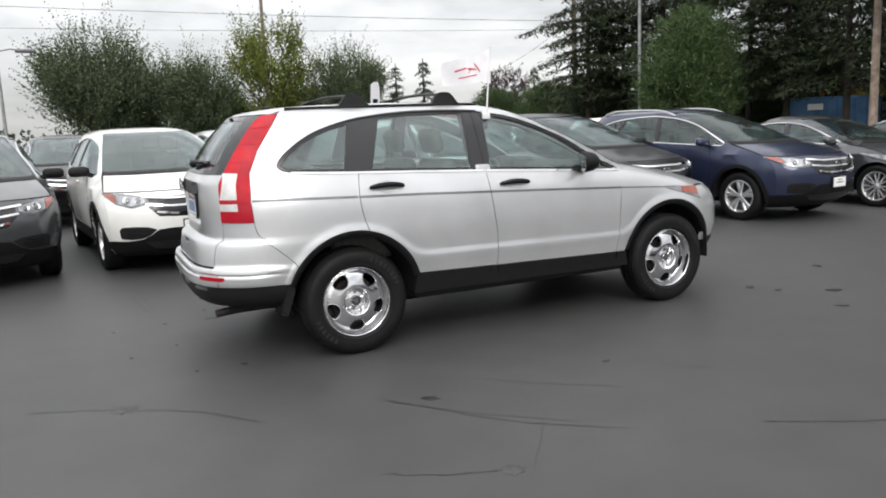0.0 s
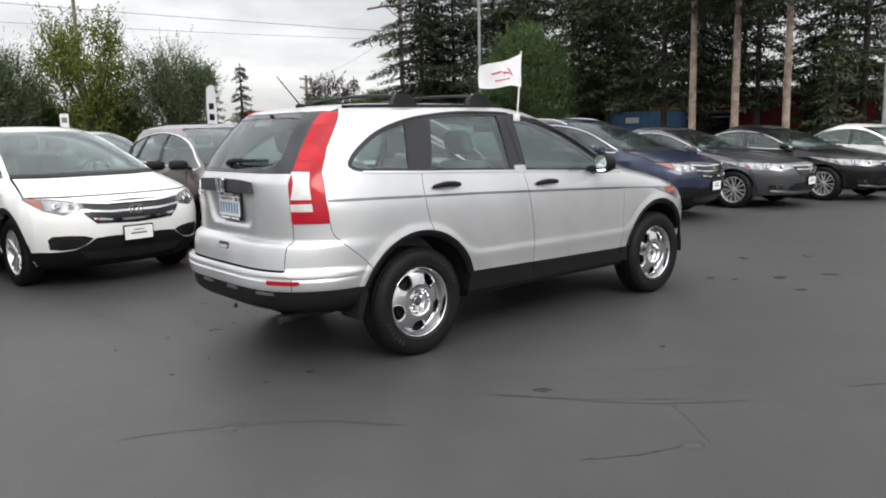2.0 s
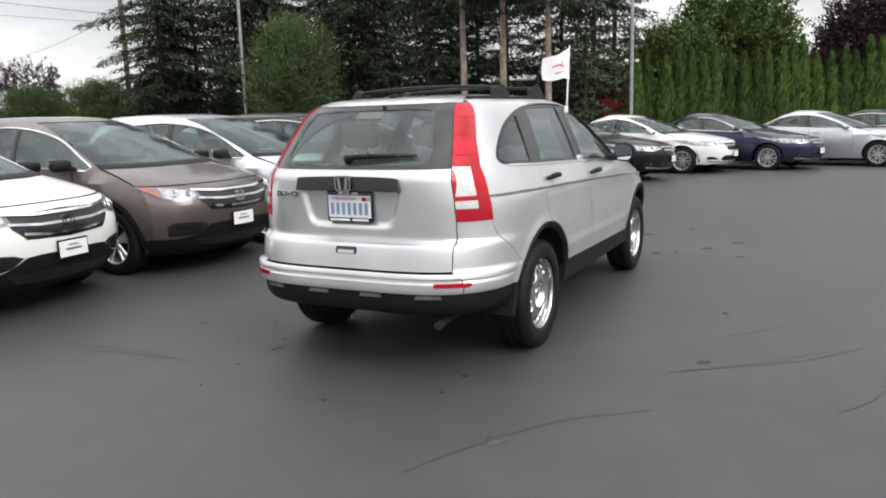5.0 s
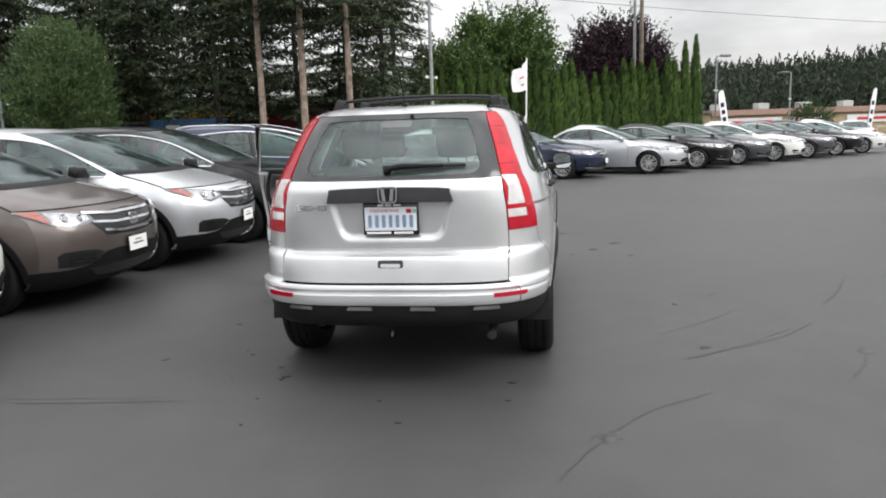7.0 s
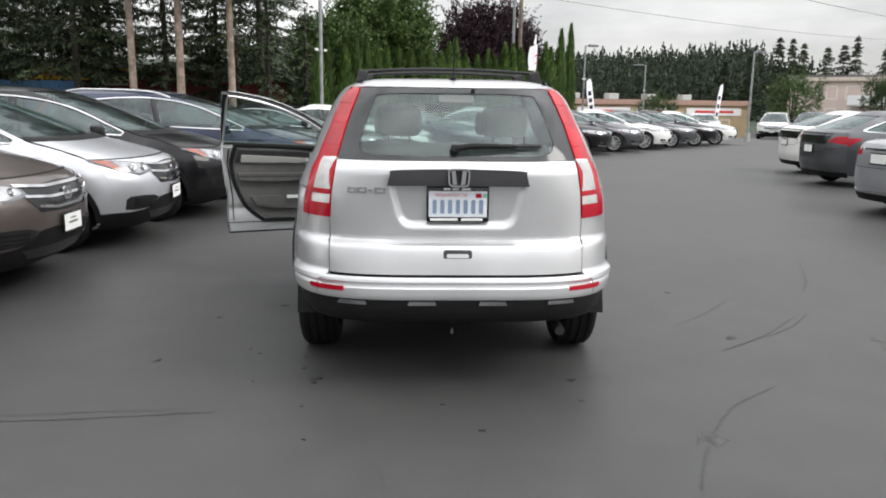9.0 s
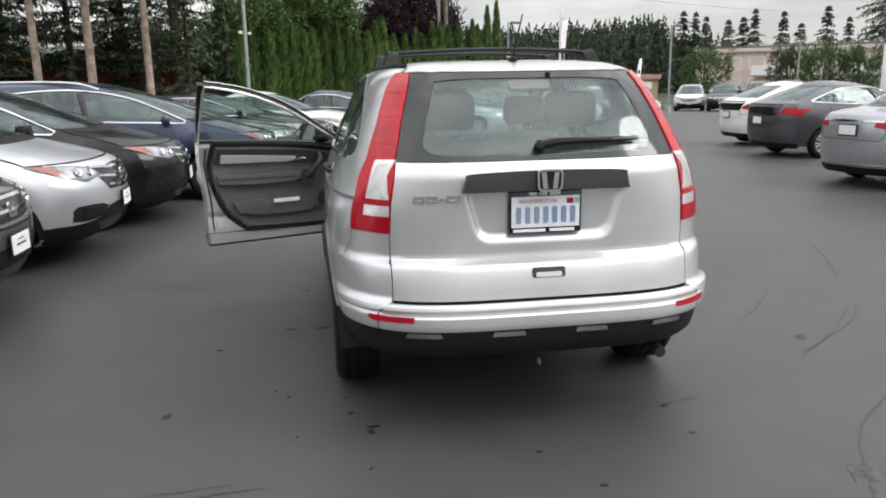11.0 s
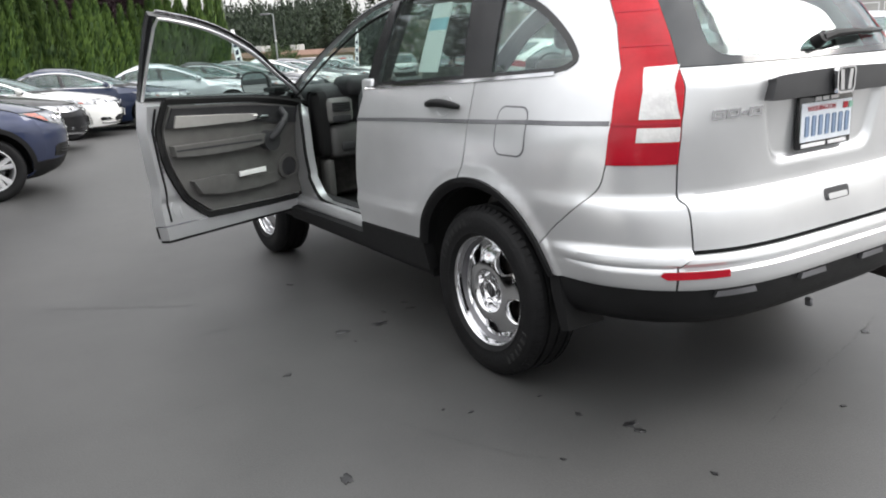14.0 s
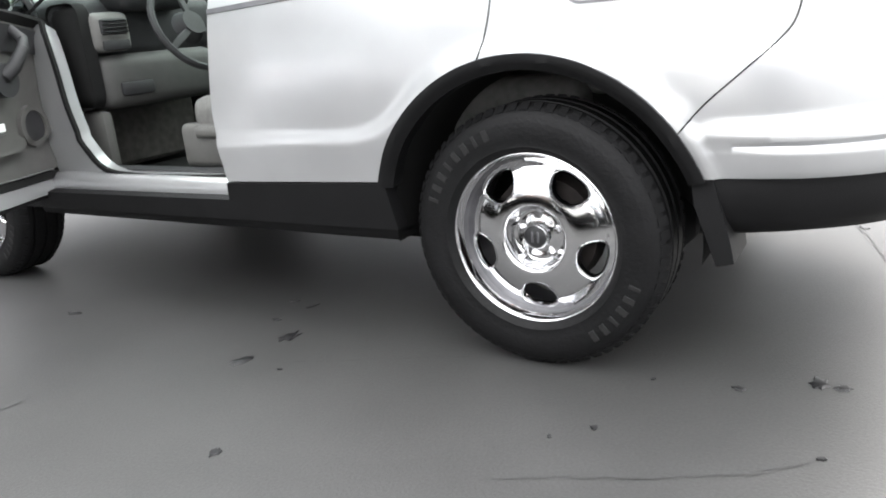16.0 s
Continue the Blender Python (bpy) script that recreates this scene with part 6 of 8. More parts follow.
    part("exhaust_pipe", tube([(-.45, -.55, .34), (-.70, -.55, .34), (-.78, -.55, .335), (-.850, -.553, .327)], .026, 14), M_BRAKE, hero)
    part("silencer", box(-.50, -.25, .40, .24, .60, .16, .07, 3), M_LINER, hero)
    part("tow_eye", box(-.86, .02, .335, .03, .012, .034, .005, 1), M_STEEL, hero)
    part("rear_axle_beam", tube([(0, -.7, .30), (0, -.3, .27), (0, .3, .27), (0, .7, .30)], .045, 10), M_STEEL, hero)
    part("fuel_flap", shell(rrect(-.205, 1.012, .155, .165, .035), HB.side(1), .004, .0015, .04), M_SILVER, hero)
    part("fuel_flap_gap", shell(rrect(-.205, 1.012, .168, .178, .040), HB.side(1), .004, .0008, .04), M_STEEL, hero)


tail_of_hero()


def top_of_hero():
    zt = 1.605
    zc, zh = 1.115, .90
    ewt = .86 * HB.B(zt)
    rf = [tuple(HB.front(lerp(-ewt, ewt, i / 10), zt)[0].xy) for i in range(11)]
    yb = .53
    rb = [tuple(HB.rear(lerp(yb, -yb, i / 10), 1.582)[0].xy) for i in range(11)]
    ys = [(x, HB.y_at(x, zt)) for x in [lerp(rf[-1][0], -.32, i / 12) for i in range(1, 13)]]
    top = HB.top(1.45, 1.65)
    part("roof", shell(rf + ys + rb + [(x, -y) for x, y in ys[::-1]], top, .02, .001, .07), M_SILVER, hero)
    # bonnet, windscreen, nose
    topc = HB.top(zh - .1, zc)
    yh = .93 * HB.B(zh)
    hood = [tuple(HB.front(lerp(-yh, yh, i / 12), zh)[0].xy) for i in range(13)]
    cowl = [tuple(HB.front(lerp(-1, 1, i / 12) * .86 * HB.B(zc), zc)[0].xy) for i in range(13)]
    part("bonnet", shell(hood + cowl[::-1], topc, .02, 0, .08), M_SILVER, hero)
    face = lambda a, z: HB.front(a * HB.B(z), z)
    part("windscreen", shell([(-.86, zc), (.86, zc), (.86, zt - .004), (-.86, zt - .004)], face, .006, -.004, .1), M_GLASS, hero)
    nb = part("front_bumper", shell([(-.93, .46), (.93, .46), (.93, zh), (-.93, zh)], face, .02, 0, .07), M_SILVER, hero)
    part("lower_grille", shell([(-.6, .50), (.6, .50), (.66, .62), (-.66, .62)], face, .02, .005, .08), M_GLOSSBLK, nb)
    part("upper_grille", shell([(-.42, .68), (.42, .68), (.46, .79), (-.46, .79)], face, .02, .005, .08), M_GLOSSBLK, nb)
    part("grille_bar", sweep_strip(face, [(-.44, .735), (.44, .735)], .03, .016, .06), M_CHROME, nb)
    part("front_valance", band(HB.corner(1), [lerp(-62, 62, i / 30) for i in range(31)], [(.47, .002), (.44, .006), (.36, .0), (.29, -.04)], .03), M_TRIM, hero)
    # roof ditch mouldings, cross bars, aerial
    for s in (1, -1):
        part("roof_moulding", tube([(x, s * (HB.y_at(x, 1.604) - .012), top(x, HB.y_at(x, 1.604) - .02)[0].z + .004) for x in [lerp(-.30, 1.12, i / 14) for i in range(15)]], .011, 6), M_TRIM, hero)
    for x in (.16, .84):
        rk = empty("cross_bar")
        rk.parent = hero
        bv, bf, nb = [], [], 14
        for i in range(nb + 1):
            u = 2 * i / nb - 1
            zb = 1.682 + .020 * (1 - u * u)
            for a in range(8):
                t = 2 * math.pi * a / 8
                bv.append((x + .034 * math.cos(t), u * .535, zb + .011 * math.sin(t)))
        bf = [(i * 8 + a, i * 8 + (a + 1) % 8, i * 8 + 8 + (a + 1) % 8, i * 8 + 8 + a) for i in range(nb) for a in range(8)]
        part("bar", (bv, bf), M_TRIM, rk, "black flat roof bar")
        for s in (1, -1):
            zr = top(x, .53)[0].z
            foot = curve([(x - .125, zr - .006), (x - .098, zr + .014), (x - .062, 1.682), (x - .03, 1.699), (x + .03, 1.699), (x + .062, 1.682), (x + .098, zr + .014), (x + .125, zr - .006)], 4)
            part("bar_foot", shell(foot, lambda a, b, sd=s, z0=zr: (Vector((a, sd * (.572 - .25 * (b - z0)), b)), Vector((0, sd, .25)).normalized()), .058, 0, .03), M_TRIM, rk)
    part("aerial_base", box(-.30, 0, 1.635, .07, .035, .03, .012, 2), M_TRIM, hero)
    part("aerial", tube([(-.30, 0, 1.64), (-.38, 0, 1.73), (-.47, 0, 1.83)], [.005, .004, .003], 6), M_TRIM, hero)


top_of_hero()


def inside_of_hero():
    cabin(hero, .0, 2.44, .74, .32, 1.10, [(1.24, .36), (1.24, -.36)], None, 1.05, .60, (1.66, .985))
    part("underbody", box(1.3, 0, .33, 3.3, 1.25, .14, .04, 1), M_LINER, hero)
    part("cargo_floor", box(-.44, 0, .70, .66, 1.0, .04, .01, 1), M_LINER, hero)
    part("headliner", box(.55, 0, 1.565, 1.6, .95, .02, .01, 1), simple("pale_headliner", (.45, .44, .42), .9), hero)
    # dashboard end, lower panel, vent, switches
    dp = part("lower_dash", box(1.96, .36, .795, .20, .60, .21, .05, 3, None), M_DASHGREY, hero, "grey lower dashboard panel")
    part("dash_tray", box(1.858, .52, .765, .02, .16, .055, .012, 2), M_PLASTDARK, dp)
    part("dash_end_cap", box(1.98, .685, .90, .20, .05, .40, .05, 3), M_LINER, dp)
    v = part("vent_surround", box(1.885, .585, .985, .06, .17, .15, .03, 3), M_PLASTPALE, dp)
    part("vent_grille", box(1.853, .585, 1.005, .02, .12, .06, .01, 2), M_PLASTDARK, v)
    for k in range(4):
        part("vent_slat", box(1.843, .585, .985 + k * .014, .012, .11, .004, .001, 1), M_GLOSSBLK, v)
    part("switch_panel", box(1.855, .585, .935, .02, .12, .04, .008, 2), M_PLASTDARK, v)
    part("kick_panel", box(1.95, .67, .57, .14, .05, .24, .02, 2), M_PLASTGREY, hero)
    part("footwell", box(2.15, .36, .62, .05, .7, .40, .02, 1), M_CARPET, hero)
    part("instrument_hood", box(1.95, .36, 1.12, .24, .36, .12, .045, 3), M_PLASTDARK, hero)
    part("seat_valance", box(1.30, .60, .545, .50, .05, .17, .03, 3), M_PLASTPALE, hero, "pale grey plastic seat valance")
    part("seat_lever", box(1.36, .635, .60, .17, .03, .045, .018, 3), M_PLASTPALE, hero)
    part("rear_mirror", box(1.42, 0, 1.46, .04, .24, .07, .02, 3), M_PLASTDARK, hero)
    # price sheet in the rear side window
    ch = HB.side(1)
    part("window_sheet", shell([(.40, 1.225), (.56, 1.225), (.60, 1.515), (.45, 1.515)], ch, .002, -.020, .1), M_PAPER, hero, "white printed price sheet behind the glass")
    part("sheet_print", shell([(.43, 1.40), (.575, 1.40), (.585, 1.45), (.44, 1.45)], ch, .001, -.0185, .1), simple("pale_blue_print", (.35, .55, .62), .7), hero)


inside_of_hero()


def window_flag():
    fl = tagged(empty("window_flag"), "small white flag with red script clipped to the window", "flag")
    part("flag_pole", tube([(1.105, -.69, 1.50), (1.125, -.695, 1.75), (1.145, -.70, 2.0)], .006, 8), M_LETTERW, fl)
    part("flag_clip", box(1.105, -.685, 1.525, .06, .02, .05, .006, 2), M_LETTERW, fl)
    nx, nz = 18, 12

    def pt(a, b, o=0.0):
        x = 1.142 - .33 * a
        z = lerp(1.985 - .105 * a - .012 * math.sin(a * 5), 1.745 + .012 * math.sin(a * 6), b)
        return (x, -.70 + .035 * math.sin(a * 7 + b * 1.5) * a + o + .07 * a, z)
    vs = [pt(i / nx, j / nz, o) for o in (-.0012, .0012) for i in range(nx + 1) for j in range(nz + 1)]
    k = (nx + 1) * (nz + 1)
    fs = []
    for i in range(nx):
        for j in range(nz):
            q = (i * (nz + 1) + j, i * (nz + 1) + j + 1, (i + 1) * (nz + 1) + j + 1, (i + 1) * (nz + 1) + j)
            fs += [q, tuple(v + k for v in q[::-1])]
    part("flag_cloth", (vs, fs), M_FLAG, fl)
    for side in (-.0035, .0035):
        for (a0, b0), (a1, b1), wd in (((.22, .62), (.34, .30), .045), ((.30, .52), (.52, .42), .03), ((.42, .40), (.50, .60), .03), ((.55, .38), (.78, .44), .03), ((.30, .72), (.70, .72), .022)):
            vv, n = [], 8
            for i in range(n + 1):
                a, b = lerp(a0, a1, i / n), lerp(b0, b1, i / n)
                vv += [pt(a, b - wd, side), pt(a, b + wd, side)]
            part("flag_script", (vv, [(2 * i, 2 * i + 1, 2 * i + 3, 2 * i + 2) for i in range(n)]), M_FLAGRED, fl)


window_flag()


# ---- trees ----
def fir(name, height, base, radius, seed, label, bare=False, dense=8.5, big=1.0):
    rnd = random.Random(seed)
    t = tagged(empty(name), label, "tree", "tall firs behind the lot")
    lean = rnd.uniform(-.01, .01)
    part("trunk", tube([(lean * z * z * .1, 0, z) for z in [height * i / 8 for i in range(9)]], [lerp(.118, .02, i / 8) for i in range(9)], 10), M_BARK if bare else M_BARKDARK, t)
    vs, fs = [], []

    def quad(c, u, v):
        o = len(vs)
        vs.extend([c - u - v * .5, c + u * .2 - v, c + u, c + u * .2 + v])
        fs.append((o, o + 1, o + 2, o + 3))
    limbs = []
    z = base
    while z < height * .985:
        f = (z - base) / (height - base)
        r = radius * (1 - f) ** .75 * (0.75 + .25 * min(1, f * 6)) * rnd.uniform(.7, 1.15)
        n = rnd.randint(3, 6)
        a0 = rnd.uniform(0, 6.28)
        for k in range(n):
            a = a0 + 6.283 * k / n + rnd.uniform(-.4, .4)
            L = r * rnd.uniform(.55, 1.15)
            d = Vector((math.cos(a), math.sin(a), 0))
            side = Vector((-d.y, d.x, 0))
            foot = Vector((0, 0, z + rnd.uniform(-.12, .12)))
            limbs.append([foot, foot + d * L * .5 + Vector((0, 0, -.04 * L)), foot + d * L * .92 + Vector((0, 0, -.22 * L))])
            m = max(6, int(L * dense))
            for j in range(m):
                q = (j + .5) / m
                if q < .10:
                    continue
                p = foot + d * (L * q) + Vector((0, 0, -.24 * L * q * q + .06 * L * q))
                for s in (-1, 1):
                    # a flat twig set with short needle sprays
                    w = (L * .34 * (1 - q) + .20) * rnd.uniform(.6, 1.25)
                    way = (side * s + d * rnd.uniform(.35, .9) + Vector((0, 0, rnd.uniform(-.55, .0)))).normalized()
                    steps = max(3, int(w / (.085 * big)))
                    for i in range(steps):
                        e = (i + rnd.random()) / steps
                        c = p + way * (w * e) + Vector((rnd.uniform(-.05, .05), rnd.uniform(-.05, .05), -.16 * w * e * e + rnd.uniform(-.07, .04)))
                        u = (way + Vector((rnd.uniform(-.9, .9), rnd.uniform(-.9, .9), rnd.uniform(-.7, .25)))).normalized() * rnd.uniform(.075, .16) * big
                        v = u.cross(Vector((rnd.uniform(-.6, .6), rnd.uniform(-.6, .6), 1))).normalized() * rnd.uniform(.020, .040) * big
                        quad(c, u, v)
        z += rnd.uniform(.30, .52)
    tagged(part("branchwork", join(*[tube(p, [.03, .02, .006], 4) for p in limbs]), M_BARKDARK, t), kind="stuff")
    part("crown", (vs, fs), M_FIR, t)
    return t


def arborvitae(height, radius, seed):
    rnd = random.Random(seed)
    t = empty("arborvitae")
    part("trunk", cyl(.05, .03, height * .5, 8), M_BARKDARK, t)
    vs, fs = [], []
    prof = lambda f: radius * min(1, (f + .12) * 4) * (1 - f) ** .62 * 1.05
    seg, rows = 12, 12
    for i in range(rows + 1):
        f = i / rows
        for k in range(seg):
            a = 6.283 * k / seg
            r = prof(f) * .72 + .01
            vs.append(Vector((r * math.cos(a), r * math.sin(a), f * height * .96)))
    for i in range(rows):
        for k in range(seg):
            q = (k + 1) % seg
            fs.append((i * seg + k, i * seg + q, (i + 1) * seg + q, (i + 1) * seg + k))
    for _ in range(1500):
        f = rnd.random() ** 1.1
        a = rnd.uniform(0, 6.283)
        r = prof(f) * rnd.uniform(.74, 1.06) * (1 + .12 * math.sin(a * 5 + seed))
        c = Vector((r * math.cos(a), r * math.sin(a), f * height))
        u = Vector((math.cos(a) * .35, math.sin(a) * .35, 1)).normalized() * rnd.uniform(.07, .15)
        v = Vector((-math.sin(a), math.cos(a), 0)) * rnd.uniform(.018, .035) + Vector((rnd.uniform(-.02, .02), rnd.uniform(-.02, .02), 0))
        o = len(vs)
        vs.extend([c - u, c - v, c + u, c + v])
        fs.append((o, o + 1, o + 2, o + 3))
    part("crown", (vs, fs), M_HEDGE, t)
    return t


def broadleaf(name, height, base, rx, rz, seed, mat, label, leaves=2600, size=.09, upright=0.3, clumps=46, trunk=.14, slim=1.0):
    rnd = random.Random(seed)
    t = tagged(empty(name), label, "tree")
    cz = height - rz
    part("trunk", tube([(0, 0, 0), (.05, .02, base * .6), (0, .03, base), (.03, 0, cz)], [trunk, trunk * .8, trunk * .7, trunk * .3], 10), M_BARKDARK, t)
    cl, limbs = [], []
    for k in range(clumps):
        while True:
            p = Vector((rnd.uniform(-1, 1), rnd.uniform(-1, 1), rnd.uniform(-1, 1)))
            if .25 < p.length < 1:
                break
        k2 = .45 + .30 * (p.z + 1) if upright > .6 else 1.0          # vase-shaped crowns widen upwards
        c = Vector((p.x * rx * k2, p.y * rx * k2, cz + p.z * rz))
        c.z = max(c.z, base * .8)
        cl.append((c, rnd.uniform(.16, .34) * rx))
        if k % 3 == 0:
            limbs.append([Vector((0, 0, base * .9)), Vector((c.x * .4, c.y * .4, lerp(base, c.z, .55))), c])
    tagged(part("branchwork", join(*[tube(p, [trunk * .35, trunk * .2, .012], 5) for p in limbs]), M_BARKDARK, t), kind="stuff")
    vs, fs = [], []
    per = 11
    for i in range(int(leaves * (1.25 if leaves > 10000 else 1.3)) // per):
        c, r = cl[i % clumps]
        st = c + Vector((rnd.gauss(0, .42), rnd.gauss(0, .42), rnd.gauss(0, .42 + upright * .5))) * r
        out = Vector((st.x / rx, st.y / rx, (st.z - cz) / rz * .8 + .2))
        way = (out * .8 + Vector((rnd.uniform(-.6, .6), rnd.uniform(-.6, .6), rnd.uniform(-.4, .5) + upright * 1.1))).normalized()
        run = r * rnd.uniform(.35, .85) * (1 + upright * .7) * (1.7 if upright > .6 else 1)
        for j in range(per):
            e = j / (per - 1)
            p = st + way * (run * e) + Vector((rnd.uniform(-1, 1), rnd.uniform(-1, 1), rnd.uniform(-1, 1))) * (size * (1.2 - .7 * e))
            u = (way + Vector((rnd.uniform(-1, 1), rnd.uniform(-1, 1), rnd.uniform(-1, 1))) * .8).normalized() * size * rnd.uniform(.5, 1.05) * (1.1 - .4 * e)
            v = u.cross(Vector((rnd.uniform(-1, 1), rnd.uniform(-1, 1), rnd.uniform(-1, 1)))).normalized() * size * slim * rnd.uniform(.25, .45)
            o = len(vs)
            vs.extend([p - u, p - v, p + u, p + v])
            fs.append((o, o + 1, o + 2, o + 3))
    part("crown", (vs, fs), mat, t)
    return t


def ground_at(x, y):
    return pose(x, y, LEVEL(x) - .02)


# firs with bare lower trunks in front, full ones behind
f1 = fir("fir_tree", 15.0, 5.0, 2.5, 3, "tall fir with a bare brown lower trunk", True, 8)
f1.matrix_world = ground_at(17.7, 8.0)
for x, y, rz, sc in ((17.8, 6.7, 80, 1.05), (18.0, 5.3, 200, .97)):
    copy_thing(f1, ground_at(x, y) @ pose(0, 0, 0, 0, 0, rz) @ Matrix.Scale(sc, 4))
f2 = fir("fir_tree", 14.0, 2.7, 3.4, 8, "dense dark fir with drooping branches")
f2.matrix_world = ground_at(21.5, 23.0)
f3 = fir("fir_tree", 13.0, 2.5, 3.0, 21, "dense dark fir with drooping branches")
f3.matrix_world = ground_at(20.0, 10.5)
for src, x, y, rz, sc in ((f2, 20.6, 19.4, 70, 1.0), (f3, 22.5, 16.6, 130, 1.1), (f2, 21.5, 14.0, 200, .95), (f3, 24.5, 21.0, 250, 1.2), (f3, 22.8, 8.6, 300, 1.0),
                          (f2, 25.0, 12.0, 20, 1.05), (f3, 24.0, 5.6, 160, 1.05), (f2, 27.0, 17.0, 280, 1.1), (f2, 27.5, 8.0, 110, 1.0), (f3, 23.0, 26.5, 10, .9), (f2, 31.5, 22.0, 33, 1.15), (f3, 31.0, 13.5, 210, 1.2), (f2, 33.0, 17.5, 75, 1.15), (f3, 30.5, 6.5, 95, 1.1), (f2, 29.5, 26.5, 140, 1.0)):
    copy_thing(src, ground_at(x, y) @ pose(0, 0, 0, 0, 0, rz) @ Matrix.Scale(sc, 4))
copy_thing(f2, ground_at(19.9, 23.5) @ pose(0, 0, 0, 0, 0, 150) @ Matrix.Diagonal((1.05, 1.05, 1.0, 1)))

f4 = fir("fir_tree", 4.4, .3, 1.15, 33, "small dark conifer under the tall firs")
f4.matrix_world = ground_at(18.9, 4.4)
for x, y, sc in ((21.5, 19.0, .9), (23.6, 11.2, 1.0), (24.4, 7.4, 1.1), (22.0, 6.0, .85), (21.3, 3.6, 1.05), (24.8, 14.5, .95)):
    copy_thing(f4, ground_at(x, y) @ pose(0, 0, 0, 0, 0, 31 * x) @ Matrix.Scale(sc, 4))
for x, y, sc in ((21.4, 50.2, 1.5), (23.2, 49.0, 1.55), (32.0, 47.0, 1.35)):
    copy_thing(f4, pose(x, y, 0, 0, 0, 40 * x) @ Matrix.Scale(sc, 4))['label'] = 'distant small fir beyond the street'
# clipped hedge of arborvitae along the lot's far side
hedges = [arborvitae(3.25, .43, 1), arborvitae(3.50, .40, 2), arborvitae(3.0, .46, 5)]
rh = random.Random(4)
for i in range(25):
    f = i / 24
    x, y = lerp(19.4, 27.0, f) + rh.uniform(-.06, .06), lerp(3.0, -5.6, f) + rh.uniform(-.06, .06)
    m = ground_at(x, y) @ pose(0, 0, 0, rh.uniform(-1.5, 1.5), rh.uniform(-1.5, 1.5), rh.uniform(0, 360)) @ Matrix.Scale(rh.uniform(.95, 1.08) * lerp(1.0, 1.12, f), 4)
    if i < 3:
        ob = hedges[i]
        ob.matrix_world = m
    else:
        ob = copy_thing(hedges[i % 3], m)
    tagged(ob, "clipped columnar green arborvitae in a hedge row", "hedge tree", "arborvitae hedge")
for x, y, sc, w in ((27.3, -6.1, 1.42, .95), (27.8, -6.6, 1.50, .9), (26.9, -5.4, 1.25, 1.0)):
    tagged(copy_thing(hedges[0], ground_at(x, y) @ Matrix.Diagonal((w, w, sc, 1))), "tall columnar dark green arborvitae at the hedge end", "hedge tree", "arborvitae hedge")

bush = broadleaf("pine_tree", 4.9, .5, 1.55, 2.2, 31, M_LEAFDEEP, "rounded young green pine before the dark firs", 60000, .085, .45, 170, .10, .42)
bush.matrix_world = ground_at(17.4, 14.4)
for x, y, sc in ((27.0, 20.6, 1.0), (25.6, 23.6, .95), (24.2, 27.6, 1.0), (22.8, 31.0, .9), (28.4, 25.5, 1.05), (30.5, 20.0, 1.1), (20.8, 33.5, .85), (33.0, 26.0, 1.2)):
    copy_thing(bush, ground_at(x, y) @ pose(0, 0, 0, 0, 0, 53 * x) @ Matrix.Diagonal((1.25 * sc, 1.25 * sc, .85 * sc, 1)))["label"] = "rounded green pine beyond the firs"
b2 = broadleaf("broadleaf_tree", 6.6, 1.6, 2.4, 2.5, 12, M_LEAF, "spreading green broadleaf tree behind the hedge", 40000, .115, .15, 170)
b2.matrix_world = ground_at(30.4, 1.4)
copy_thing(b2, ground_at(27.8, 3.4) @ pose(0, 0, 0, 0, 0, 130) @ Matrix.Scale(.76, 4))
b3 = broadleaf("plum_tree", 6.9, 2.0, 2.7, 2.3, 17, M_PURPLE, "dark purple-leaved tree behind the hedge", 40000, .12, .4, 130)
b3.matrix_world = ground_at(40.0, -4.4)
b4 = broadleaf("street_tree", 6.2, 1.9, 2.5, 2.0, 40, M_LEAFDK, "grey-green street tree with upswept branches", 32000, .085, .75, 80)
b4.matrix_world = pose(-.6, 30.5, 0) @ Matrix.Diagonal((1, 1, .86, 1))
copy_thing(b4, pose(3.4, 30.3, 0, 0, 0, 100) @ Matrix.Diagonal((.95, .95, .84, 1)))
copy_thing(b4, pose(10.2, 29.0, 0, 0, 0, 220) @ Matrix.Scale(.86, 4))
b5 = broadleaf("birch_tree", 6.1, 1.0, 2.1, 2.6, 44, M_LEAFYEL, "yellow-green tree with a few rusty leaves", 14000, .095, .65, 80)
b5.matrix_world = pose(7.1, 30.2, 0)
copy_thing(b4, pose(1.3, 32.2, 0, 0, 0, 50) @ Matrix.Diagonal((.9, .9, .76, 1)))
for x, y, sc in ((5.2, 33.0, .60), (1.0, 34.0, .55), (8.6, 32.4, .62)):
    copy_thing(b2, pose(x, y, -.4, 0, 0, 70 * x) @ Matrix.Scale(sc, 4))
b6 = broadleaf("plum_tree", 5.2, 1.2, 2.2, 1.9, 48, M_PURPLE, "dark round tree beyond the street", 6000, .10, .2, 60)
b6.matrix_world = pose(26.5, 42.0, 0)
b7 = broadleaf("street_tree", 4.3, 1.0, 2.4, 1.6, 51, M_LEAFDEEP, "round green tree before the apartment block", 7000, .11, .1, 70)
b7.matrix_world = pose(49, -27.2, -.9) @ Matrix.Diagonal((.75, .75, 1.0, 1))
for x, y, rz, sx, sz in ((46.2, -32.2, 90, .8, .98), (44.9, -33.9, 190, .9, 1.02), (43.5, -35.7, 30, .85, .96), (63, -22, 30, 1.0, 1.0), (39.5, -41.0, 60, .8, .9), (37.0, -43.0, 10, .9, .95)):
    copy_thing(b7, pose(x, y, -.9 if x < 60 else -2.3, 0, 0, rz) @ Matrix.Diagonal((sx, sx, sz, 1)))
